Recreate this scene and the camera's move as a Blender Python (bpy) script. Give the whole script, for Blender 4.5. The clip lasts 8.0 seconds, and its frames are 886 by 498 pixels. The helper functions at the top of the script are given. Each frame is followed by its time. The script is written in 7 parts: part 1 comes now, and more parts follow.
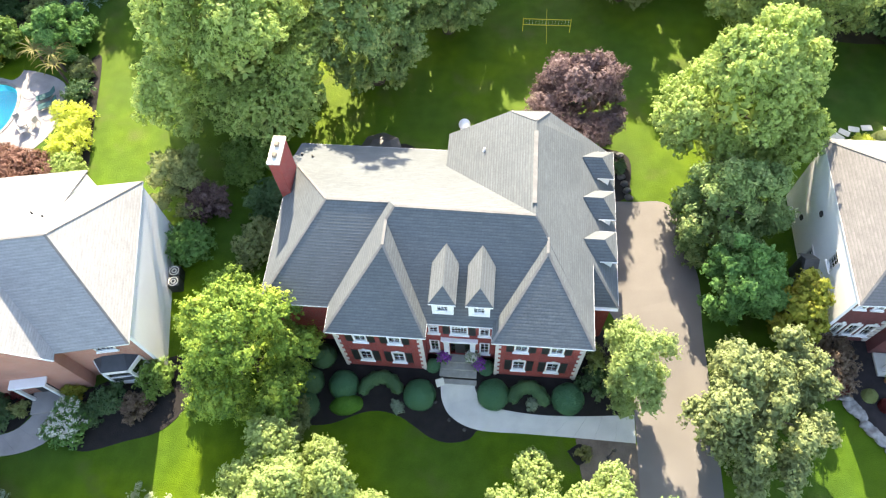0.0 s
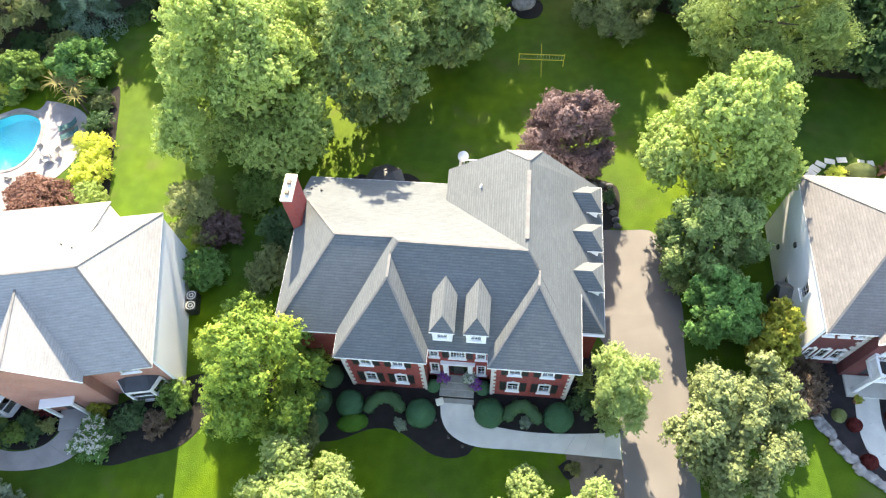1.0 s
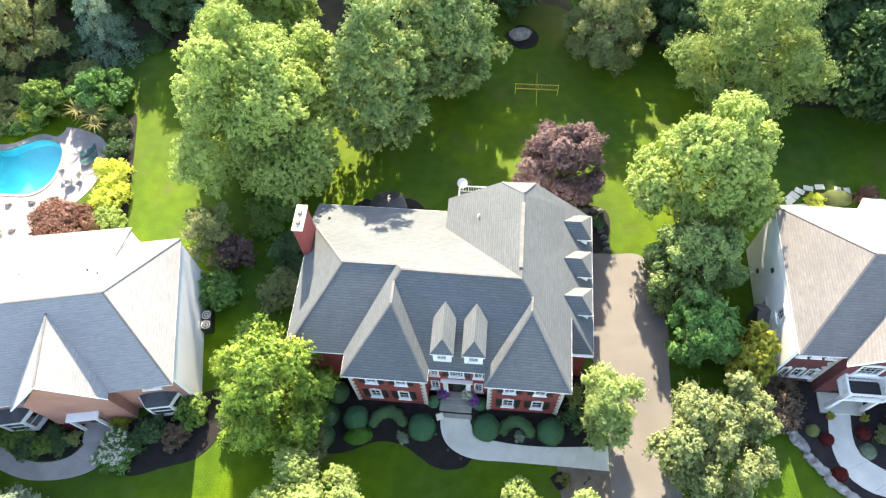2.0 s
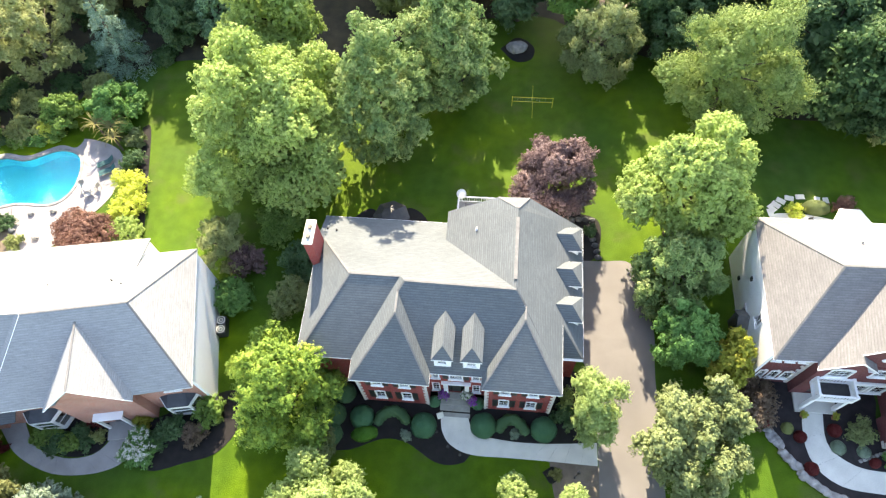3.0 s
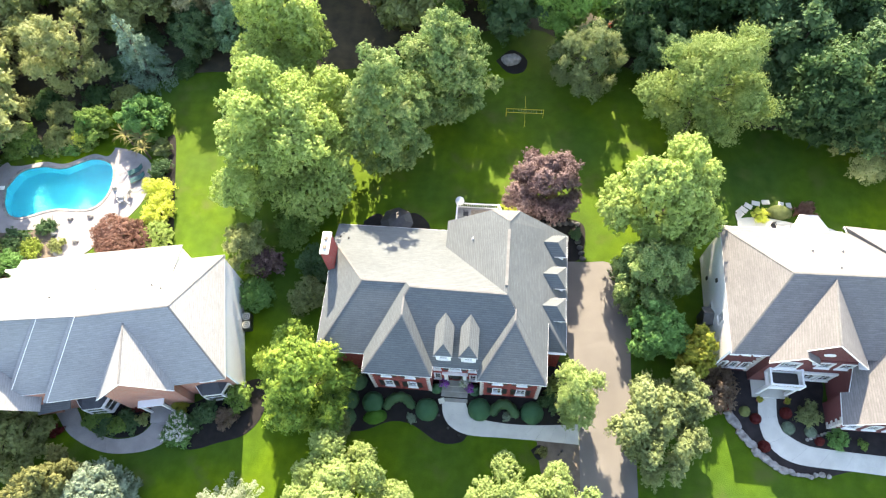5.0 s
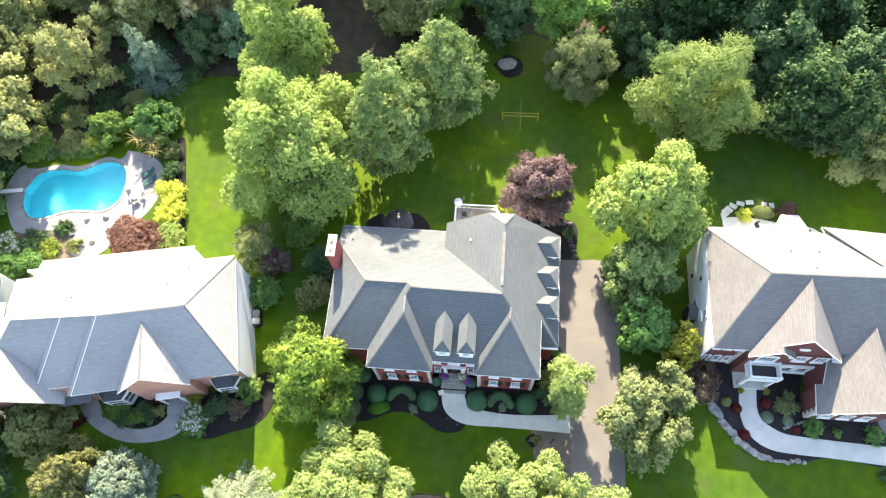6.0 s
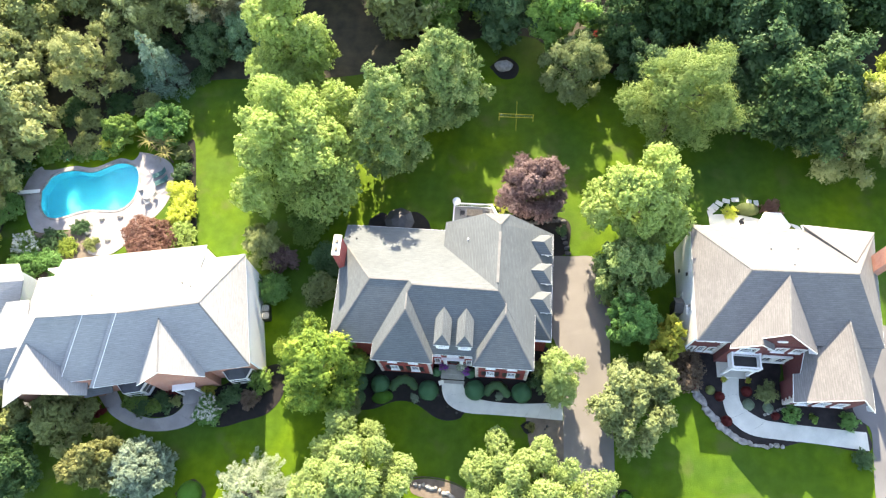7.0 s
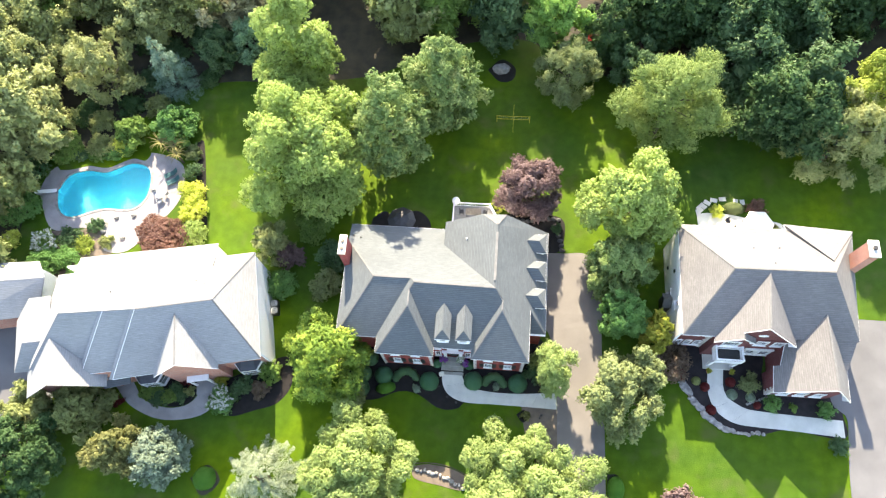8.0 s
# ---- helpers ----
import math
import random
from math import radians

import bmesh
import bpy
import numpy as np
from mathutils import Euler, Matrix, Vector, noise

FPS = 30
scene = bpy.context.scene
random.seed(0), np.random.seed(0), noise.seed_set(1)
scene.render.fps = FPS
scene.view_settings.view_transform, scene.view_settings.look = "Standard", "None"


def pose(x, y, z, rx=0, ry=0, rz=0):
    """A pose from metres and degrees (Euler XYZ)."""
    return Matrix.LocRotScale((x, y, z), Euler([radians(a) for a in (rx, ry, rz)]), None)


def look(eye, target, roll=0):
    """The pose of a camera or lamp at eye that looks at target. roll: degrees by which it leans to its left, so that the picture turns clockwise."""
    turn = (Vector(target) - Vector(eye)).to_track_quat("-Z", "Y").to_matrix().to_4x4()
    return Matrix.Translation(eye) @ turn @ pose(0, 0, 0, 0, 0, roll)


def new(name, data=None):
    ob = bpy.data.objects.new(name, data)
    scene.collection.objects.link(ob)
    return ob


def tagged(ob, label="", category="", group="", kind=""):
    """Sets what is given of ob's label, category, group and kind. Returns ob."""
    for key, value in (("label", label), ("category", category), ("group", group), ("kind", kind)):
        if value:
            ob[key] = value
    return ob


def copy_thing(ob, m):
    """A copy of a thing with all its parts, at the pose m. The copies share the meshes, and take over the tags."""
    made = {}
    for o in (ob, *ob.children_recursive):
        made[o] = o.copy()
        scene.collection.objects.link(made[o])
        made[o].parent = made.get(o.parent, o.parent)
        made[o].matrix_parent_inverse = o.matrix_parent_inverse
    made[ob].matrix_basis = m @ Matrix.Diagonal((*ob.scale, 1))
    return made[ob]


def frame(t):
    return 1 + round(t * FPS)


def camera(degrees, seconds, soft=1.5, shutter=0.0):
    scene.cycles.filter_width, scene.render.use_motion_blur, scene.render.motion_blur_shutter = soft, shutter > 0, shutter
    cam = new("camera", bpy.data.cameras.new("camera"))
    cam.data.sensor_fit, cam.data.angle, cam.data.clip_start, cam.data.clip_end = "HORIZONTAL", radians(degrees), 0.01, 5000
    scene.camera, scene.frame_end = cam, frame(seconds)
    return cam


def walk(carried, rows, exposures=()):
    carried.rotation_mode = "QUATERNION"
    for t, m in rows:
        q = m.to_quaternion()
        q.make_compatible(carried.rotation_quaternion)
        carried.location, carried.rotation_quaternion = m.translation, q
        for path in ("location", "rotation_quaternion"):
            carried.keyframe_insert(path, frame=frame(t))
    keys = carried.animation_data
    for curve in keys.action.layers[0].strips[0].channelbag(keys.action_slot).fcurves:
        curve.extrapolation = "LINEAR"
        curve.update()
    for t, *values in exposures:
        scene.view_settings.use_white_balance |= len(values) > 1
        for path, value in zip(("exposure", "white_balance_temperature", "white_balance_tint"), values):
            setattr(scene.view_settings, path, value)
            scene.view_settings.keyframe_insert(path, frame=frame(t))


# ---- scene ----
cam = camera(66.4, 8.0, soft=1.2)
TURN = 10.0  # the house's front runs along x
PATH = [
    (0, (-0.658, 0.495, 43.621), (-0.643, 1.453, 41.866), -4.8),
    (0.5, (-0.636, 0.538, 45.479), (-0.617, 1.498, 43.725), -4.6),
    (1, (-0.476, 0.511, 47.417), (-0.461, 1.475, 45.665), -4.7),
    (1.5, (-0.424, 0.476, 49.289), (-0.408, 1.445, 47.539), -4.5),
    (2, (-0.33, 0.407, 51.178), (-0.315, 1.376, 49.428), -4.6),
    (3.5, (-0.009, 0.349, 57.038), (-0.003, 1.262, 55.258), -5.2),
    (4, (0.112, 0.215, 58.924), (0.114, 1.112, 57.136), -5.5),
    (4.5, (0.135, 0.258, 60.926), (0.137, 1.131, 59.127), -5.5),
    (6, (0.465, 0.131, 66.746), (0.458, 0.939, 64.917), -6.3),
    (6.5, (0.638, -0.047, 68.643), (0.627, 0.743, 66.806), -6.7),
    (7, (0.781, -0.038, 70.61), (0.767, 0.728, 68.763), -7.1),
    (7.5, (0.813, -0.198, 72.536), (0.798, 0.549, 70.681), -7.2),
    (8, (0.886, -0.269, 74.434), (0.869, 0.461, 72.573), -7.4),
]
walk(cam, [(t, pose(0, 0, 0, 0, 0, TURN) @ look(eye, target, roll)) for t, eye, target, roll in PATH],
     [(0.0, 2.37, 7480, 13), (8.0, 2.37, 7480, 13)])

# ---- world, sun ----
SUN_EL = radians(33.5)
SUN_AZ = math.atan2(-0.16, 0.987)
world = bpy.data.worlds.new("world")
scene.world = world
world.use_nodes = True
wn = world.node_tree
sky = wn.nodes.new("ShaderNodeTexSky")
sky.sky_type = "NISHITA"
sky.sun_disc = False
sky.sun_elevation = SUN_EL
sky.sun_rotation = SUN_AZ % (2 * math.pi)
wn.nodes["Background"].inputs["Strength"].default_value = 0.15
wn.links.new(sky.outputs["Color"], wn.nodes["Background"].inputs["Color"])
sun_data = bpy.data.lights.new("sun", "SUN")
sun_data.energy, sun_data.angle, sun_data.color = 4.0, radians(0.6), (1.0, 0.93, 0.77)
sun = new("sun", sun_data)
to_sun = Vector((math.sin(SUN_AZ) * math.cos(SUN_EL), math.cos(SUN_AZ) * math.cos(SUN_EL), math.sin(SUN_EL)))
sun.matrix_basis = look(to_sun * 120, (0, 0, 0))


# ---- materials ----
def material(name, rough=0.7, metal=0.0):
    m = bpy.data.materials.new(name)
    m.use_nodes = True
    p = m.node_tree.nodes["Principled BSDF"]
    p.inputs["Roughness"].default_value = rough
    p.inputs["Metallic"].default_value = metal
    return m, m.node_tree, p


def ramp_node(nt, fac, stops):
    r = nt.nodes.new("ShaderNodeValToRGB")
    while len(r.color_ramp.elements) < len(stops):
        r.color_ramp.elements.new(0.5)
    for e, (pos, col) in zip(r.color_ramp.elements, stops):
        e.position, e.color = pos, (*col, 1)
    nt.links.new(fac, r.inputs["Fac"])
    return r.outputs["Color"]


def noise_node(nt, scale, detail=4.0, coord="Object", vec=None, stretch=None):
    n = nt.nodes.new("ShaderNodeTexNoise")
    n.inputs["Scale"].default_value, n.inputs["Detail"].default_value = scale, detail
    if vec is None:
        vec = nt.nodes.new("ShaderNodeTexCoord").outputs[coord]
    if stretch:
        mp = nt.nodes.new("ShaderNodeMapping")
        mp.inputs["Scale"].default_value = stretch
        nt.links.new(vec, mp.inputs["Vector"])
        vec = mp.outputs["Vector"]
    nt.links.new(vec, n.inputs["Vector"])
    return n.outputs["Fac"]


def mix_node(nt, kind, fac, a, b):
    m = nt.nodes.new("ShaderNodeMixRGB")
    m.blend_type = kind
    for sock, val in zip(("Fac", "Color1", "Color2"), (fac, a, b)):
        if hasattr(val, "links"):
            nt.links.new(val, m.inputs[sock])
        elif isinstance(val, tuple):
            m.inputs[sock].default_value = (*val, 1)
        else:
            m.inputs[sock].default_value = val
    return m.outputs["Color"]


def bump(nt, p, height, strength, dist):
    b = nt.nodes.new("ShaderNodeBump")
    b.inputs["Strength"].default_value, b.inputs["Distance"].default_value = strength, dist
    nt.links.new(height, b.inputs["Height"])
    nt.links.new(b.outputs["Normal"], p.inputs["Normal"])


def speckled(name, lo, hi, scale, rough=0.8, fine=30.0, bump_d=0.01, metal=0.0):
    """A plain surface with stains at one scale and grain at another."""
    m, nt, p = material(name, rough, metal)
    a, b = noise_node(nt, scale), noise_node(nt, fine, 2.0)
    col = ramp_node(nt, a, [(0.3, lo), (0.7, hi)])
    col = mix_node(nt, "OVERLAY", 0.35, col, ramp_node(nt, b, [(0.2, (0.3,) * 3), (0.8, (0.7,) * 3)]))
    nt.links.new(col, p.inputs["Base Color"])
    if bump_d:
        bump(nt, p, b, 0.5, bump_d)
    return m


def coursed(name, c1, c2, joint, width, height, gap, rough=0.85, bias=0.0, stain=(0.75, 1.1), depth=0.012, offset=0.5, lap_shade=0.0, grain=0.5):
    """Shingles, bricks or boards in courses, laid by the mesh's own coordinates in metres."""
    m, nt, p = material(name, rough)
    uv = nt.nodes.new("ShaderNodeUVMap").outputs["UV"]
    t = nt.nodes.new("ShaderNodeTexBrick")
    t.offset = offset
    for key, val in (("Color1", (*c1, 1)), ("Color2", (*c2, 1)), ("Mortar", (*joint, 1)), ("Scale", 1.0), ("Mortar Size", gap),
                     ("Brick Width", width), ("Row Height", height), ("Bias", bias), ("Mortar Smooth", 0.2)):
        t.inputs[key].default_value = val
    nt.links.new(uv, t.inputs["Vector"])
    big, fine = noise_node(nt, 0.35, 5.0), noise_node(nt, 9.0, 3.0)
    base = t.outputs["Color"]
    if lap_shade:
        sep = nt.nodes.new("ShaderNodeSeparateXYZ")
        nt.links.new(uv, sep.inputs[0])
        row = nt.nodes.new("ShaderNodeMath")
        row.operation = "DIVIDE"
        row.inputs[1].default_value = height
        nt.links.new(sep.outputs["Y"], row.inputs[0])
        fr = nt.nodes.new("ShaderNodeMath")
        fr.operation = "FRACT"
        nt.links.new(row.outputs[0], fr.inputs[0])
        streak = noise_node(nt, 1.0, 3.0, vec=uv, stretch=(1.1, 7.0, 1.0))
        base = mix_node(nt, "MULTIPLY", 1.0, base, ramp_node(nt, streak, [(0.3, (0.90,) * 3), (0.7, (1.10,) * 3)]))
        # darker band at each course's edge: the overlap's shade line put into the colour
        base = mix_node(nt, "MULTIPLY", ramp_node(nt, streak, [(0.35, (0.25,) * 3), (0.6, (1.0,) * 3)]), base, ramp_node(nt, fr.outputs[0], [(0.0, (lap_shade,) * 3), (0.2, (lap_shade,) * 3), (0.3, (1.0,) * 3), (1.0, (1.12,) * 3)]))
    col = mix_node(nt, "MULTIPLY", 1.0, base, ramp_node(nt, big, [(0.3, (stain[0],) * 3), (0.7, (stain[1],) * 3)]))
    col = mix_node(nt, "MULTIPLY", grain, col, ramp_node(nt, fine, [(0.3, (0.7,) * 3), (0.7, (1.2,) * 3)]))
    nt.links.new(col, p.inputs["Base Color"])
    inv = nt.nodes.new("ShaderNodeMath")
    inv.operation = "SUBTRACT"
    inv.inputs[0].default_value = 1.0
    nt.links.new(t.outputs["Fac"], inv.inputs[1])
    if lap_shade:
        step = ramp_node(nt, fr.outputs[0], [(0.0, (0.0,) * 3), (0.14, (1.0,) * 3), (1.0, (0.25,) * 3)])
        bump(nt, p, step, 0.5, 0.003)
    else:
        bump(nt, p, inv.outputs[0], 0.7, depth)
    return m


def leaf(name, dark, mid, light, patch=0.5, glow=0.34, gloss=0.12):
    """Leaves: every one its own shade, in drifts of lighter and darker, a little light coming through."""
    dark, mid, light = (tuple(c * k for c in v) for v, k in ((dark, 1.0), (mid, 1.0), (light, 0.97)))
    m, nt, p = material(name, 0.5)
    isl = nt.nodes.new("ShaderNodeNewGeometry").outputs["Random Per Island"]
    drift = noise_node(nt, patch, 3.0)
    add = nt.nodes.new("ShaderNodeMath")
    add.operation = "MULTIPLY_ADD"
    add.inputs[1].default_value = 0.24
    nt.links.new(isl, add.inputs[0])
    half = nt.nodes.new("ShaderNodeMath")
    half.operation = "MULTIPLY_ADD"
    half.inputs[1].default_value, half.inputs[2].default_value = 1.25, -0.30
    nt.links.new(drift, half.inputs[0])
    nt.links.new(half.outputs[0], add.inputs[2])
    col = ramp_node(nt, add.outputs[0], [(0.1, dark), (0.5, mid), (0.9, light)])
    nt.links.new(col, p.inputs["Base Color"])
    p.inputs["Specular IOR Level"].default_value = gloss
    tr = nt.nodes.new("ShaderNodeBsdfTranslucent")
    nt.links.new(col, tr.inputs["Color"])
    mx = nt.nodes.new("ShaderNodeMixShader")
    mx.inputs["Fac"].default_value = glow
    nt.links.new(p.outputs["BSDF"], mx.inputs[1])
    nt.links.new(tr.outputs["BSDF"], mx.inputs[2])
    nt.links.new(mx.outputs["Shader"], nt.nodes["Material Output"].inputs["Surface"])
    return m


def grass_material():
    m, nt, p = material("grass", 0.65)
    p.inputs["Specular IOR Level"].default_value = 0.24
    p.inputs["Specular Tint"].default_value = (1.0, 1.0, 0.05, 1)
    big = noise_node(nt, 0.09, 4.0)
    mid = noise_node(nt, 0.9, 5.0)
    fine = noise_node(nt, 14.0, 4.0)
    col = ramp_node(nt, big, [(0.3, (0.026, 0.075, 0.017)), (0.52, (0.045, 0.105, 0.010)), (0.72, (0.092, 0.160, 0.005))])
    col = mix_node(nt, "MULTIPLY", 0.8, col, ramp_node(nt, mid, [(0.3, (0.68, 0.74, 0.74)), (0.68, (1.28, 1.14, 1.12))]))
    col = mix_node(nt, "MULTIPLY", 0.9, col, ramp_node(nt, fine, [(0.25, (0.7, 0.72, 0.7)), (0.75, (1.2, 1.18, 1.15))]))
    wave = nt.nodes.new("ShaderNodeTexWave")
    wave.wave_type, wave.bands_direction = "BANDS", "X"
    wave.inputs["Scale"].default_value, wave.inputs["Distortion"].default_value = 0.2, 2.5
    nt.links.new(nt.nodes.new("ShaderNodeTexCoord").outputs["Object"], wave.inputs["Vector"])
    col = mix_node(nt, "MULTIPLY", 0.14, col, ramp_node(nt, wave.outputs["Fac"], [(0.2, (0.8, 0.85, 0.8)), (0.8, (1.1, 1.1, 1.1))]))
    nt.links.new(col, p.inputs["Base Color"])
    dry = noise_node(nt, 0.16, 6.0, stretch=(1.0, 1.6, 1.0))
    col = mix_node(nt, "MIX", ramp_node(nt, dry, [(0.57, (0.0,) * 3), (0.78, (0.5,) * 3)]), col, (0.072, 0.110, 0.012))
    nt.links.new(col, p.inputs["Base Color"])
    worn = noise_node(nt, 0.34, 7.0)
    col = mix_node(nt, "MIX", ramp_node(nt, worn, [(0.56, (0.0,) * 3), (0.72, (0.7,) * 3)]), col, (0.064, 0.082, 0.030))
    nt.links.new(col, p.inputs["Base Color"])
    bump(nt, p, fine, 0.9, 0.05)
    return m


def water_material():
    m, nt, p = material("pool_water", 0.06)
    p.inputs["Base Color"].default_value = (0.92, 1.0, 1.0, 1)
    p.inputs["Transmission Weight"].default_value = 1.0
    p.inputs["IOR"].default_value = 1.33
    bump(nt, p, noise_node(nt, 1.6, 3.0), 0.25, 0.03)
    return m


def glass_material():
    m, nt, p = material("window_glass", 0.03)
    p.inputs["Base Color"].default_value = (0.55, 0.6, 0.62, 1)
    p.inputs["Transmission Weight"].default_value = 1.0
    p.inputs["IOR"].default_value = 1.45
    return m


GRASS = grass_material()
WATER, GLASS = water_material(), glass_material()
SHINGLE = coursed("grey_shingles", (0.100, 0.113, 0.120), (0.088, 0.101, 0.109), (0.078, 0.088, 0.096), 0.4, 0.19, 0.003, lap_shade=0.74, stain=(0.92, 1.07), grain=0.4)
SHINGLE_PALE = coursed("pale_grey_shingles", (0.255, 0.26, 0.265), (0.238, 0.244, 0.25), (0.22, 0.22, 0.225), 0.4, 0.19, 0.003, lap_shade=0.9, stain=(0.94, 1.05), grain=0.3)
SHINGLE_TAN = coursed("tan_shingles", (0.164, 0.158, 0.156), (0.145, 0.140, 0.139), (0.125, 0.12, 0.118), 0.4, 0.19, 0.003, lap_shade=0.85, stain=(0.9, 1.07), grain=0.35)
BRICK = coursed("red_brick", (0.37, 0.052, 0.045), (0.28, 0.042, 0.037), (0.28, 0.12, 0.11), 0.22, 0.075, 0.008, depth=0.006)
BRICK_ORANGE = coursed("orange_brick", (0.52, 0.225, 0.165), (0.43, 0.18, 0.13), (0.46, 0.34, 0.29), 0.22, 0.075, 0.008, depth=0.006)
BRICK_DARK = coursed("maroon_brick", (0.165, 0.036, 0.038), (0.125, 0.028, 0.030), (0.15, 0.085, 0.085), 0.22, 0.075, 0.008, depth=0.006)
SIDING = coursed("white_siding", (0.93, 0.93, 0.93), (0.91, 0.92, 0.93), (0.66, 0.66, 0.68), 3.6, 0.13, 0.006, rough=0.5, depth=0.002, stain=(0.97, 1.03), grain=0.08)
WHITE = speckled("white_paint", (0.78, 0.78, 0.78), (0.86, 0.86, 0.86), 1.2, 0.45, 25.0, 0.002)
CREAM = speckled("cream_trim", (0.52, 0.48, 0.44), (0.64, 0.60, 0.56), 1.5, 0.6, 25.0, 0.003)
STEP_STONE = speckled("weathered_step", (0.26, 0.25, 0.22), (0.38, 0.37, 0.33), 1.5, 0.85, 25.0, 0.004)
RIDGE = speckled("ridge_cap", (0.11, 0.11, 0.11), (0.155, 0.155, 0.15), 2.0)
SLATE = speckled("slate_blue", (0.028, 0.034, 0.045), (0.050, 0.056, 0.068), 2.0, 0.6)
BLACK = speckled("black_shutter_paint", (0.012, 0.014, 0.014), (0.022, 0.024, 0.024), 3.0, 0.5)
CONCRETE = speckled("pale_concrete", (0.53, 0.52, 0.465), (0.65, 0.635, 0.565), 0.8, 0.85, 22.0, 0.004)
CONCRETE_GREY = speckled("grey_concrete", (0.24, 0.235, 0.23), (0.33, 0.32, 0.31), 0.7, 0.85, 22.0, 0.004)
ASPHALT = speckled("driveway_asphalt", (0.128, 0.119, 0.111), (0.182, 0.169, 0.157), 0.22, 0.9, 28.0, 0.008)
ASPHALT_DARK = speckled("grey_asphalt", (0.10, 0.10, 0.105), (0.14, 0.14, 0.145), 0.3, 0.9, 28.0, 0.008)
MULCH = speckled("dark_mulch", (0.006, 0.005, 0.005), (0.015, 0.012, 0.011), 1.4, 0.95, 20.0, 0.05)
MULCH_BROWN = speckled("brown_mulch", (0.012, 0.010, 0.011), (0.030, 0.024, 0.025), 1.4, 0.95, 20.0, 0.05)
STONE_DARK = speckled("dark_fieldstone", (0.045, 0.045, 0.048), (0.12, 0.118, 0.115), 2.2, 0.9, 14.0, 0.03)
SOIL = speckled("bare_soil", (0.105, 0.083, 0.064), (0.175, 0.140, 0.108), 1.0, 0.95, 16.0, 0.04)
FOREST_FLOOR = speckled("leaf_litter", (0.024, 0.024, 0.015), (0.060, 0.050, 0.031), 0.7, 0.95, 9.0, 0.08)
DECK_STONE = speckled("pool_deck", (0.22, 0.205, 0.21), (0.33, 0.31, 0.31), 0.6, 0.8, 14.0, 0.005)
STONE = speckled("grey_fieldstone", (0.15, 0.145, 0.14), (0.33, 0.325, 0.31), 2.2, 0.9, 14.0, 0.03)
POOL_LINER = speckled("pool_liner", (0.006, 0.54, 0.68), (0.012, 0.62, 0.75), 0.5, 0.5, 6.0, 0.0)
BARK = speckled("bark", (0.05, 0.038, 0.028), (0.11, 0.085, 0.065), 5.0, 0.95, 30.0, 0.02)
BARK_PALE = speckled("pale_bark", (0.16, 0.13, 0.10), (0.26, 0.22, 0.17), 5.0, 0.95, 30.0, 0.02)
DARK = speckled("dark_metal", (0.02, 0.02, 0.022), (0.035, 0.035, 0.037), 4.0, 0.5)
METAL = speckled("grey_metal", (0.35, 0.36, 0.37), (0.45, 0.46, 0.47), 4.0, 0.4, 20.0, 0.0, 0.6)
TEAL = speckled("teal_fabric", (0.008, 0.06, 0.062), (0.014, 0.09, 0.09), 4.0, 0.7)
YELLOW = speckled("yellow_tape", (0.60, 0.50, 0.04), (0.70, 0.58, 0.06), 4.0, 0.6)
CANVAS = speckled("white_canvas", (0.70, 0.69, 0.66), (0.80, 0.79, 0.76), 2.0, 0.8)
POT = speckled("terracotta", (0.34, 0.14, 0.07), (0.42, 0.19, 0.10), 4.0, 0.85)
BLUE = speckled("blue_plastic", (0.03, 0.12, 0.34), (0.04, 0.16, 0.42), 4.0, 0.4)
RED = speckled("red_plastic", (0.38, 0.03, 0.03), (0.46, 0.05, 0.04), 4.0, 0.4)
PURPLE_PETAL = leaf("purple_petals", (0.14, 0.03, 0.20), (0.30, 0.08, 0.40), (0.50, 0.22, 0.60), 3.0, 0.2)
WHITE_PETAL = leaf("white_petals", (0.45, 0.47, 0.38), (0.65, 0.66, 0.58), (0.78, 0.77, 0.72), 2.0, 0.2)

L_MAPLE = leaf("leaves_yellow_green", (0.068, 0.142, 0.034), (0.225, 0.335, 0.056), (0.580, 0.630, 0.105), 0.75, 0.26)
L_GREEN = leaf("leaves_mid_green", (0.104, 0.190, 0.042), (0.199, 0.314, 0.076), (0.332, 0.446, 0.123), 0.5)
L_LIGHT = leaf("leaves_light_green", (0.205, 0.295, 0.078), (0.360, 0.468, 0.138), (0.505, 0.595, 0.215), 0.4, 0.36)
L_SOFT = leaf("leaves_soft_green", (0.225, 0.310, 0.105), (0.325, 0.415, 0.145), (0.430, 0.510, 0.200), 0.4, 0.40)
L_SAGE = leaf("leaves_grey_green", (0.140, 0.178, 0.075), (0.240, 0.288, 0.120), (0.350, 0.400, 0.185), 0.5, 0.34)
L_DARK = leaf("leaves_dark_green", (0.048, 0.102, 0.042), (0.103, 0.182, 0.080), (0.195, 0.280, 0.130), 0.5)
L_FRESH = leaf("leaves_fresh_green", (0.085, 0.190, 0.050), (0.155, 0.310, 0.090), (0.270, 0.450, 0.150), 0.6)
L_PURPLE = leaf("leaves_purple", (0.085, 0.052, 0.050), (0.190, 0.128, 0.124), (0.380, 0.290, 0.280), 0.6, 0.25)
L_RED = leaf("leaves_red_brown", (0.150, 0.075, 0.058), (0.250, 0.140, 0.110), (0.370, 0.235, 0.190), 0.8)
L_CRIMSON = leaf("leaves_crimson", (0.080, 0.018, 0.017), (0.150, 0.029, 0.028), (0.210, 0.045, 0.040), 0.8)
L_AUTUMN = leaf("leaves_autumn", (0.180, 0.220, 0.035), (0.360, 0.370, 0.060), (0.560, 0.440, 0.100), 1.0)
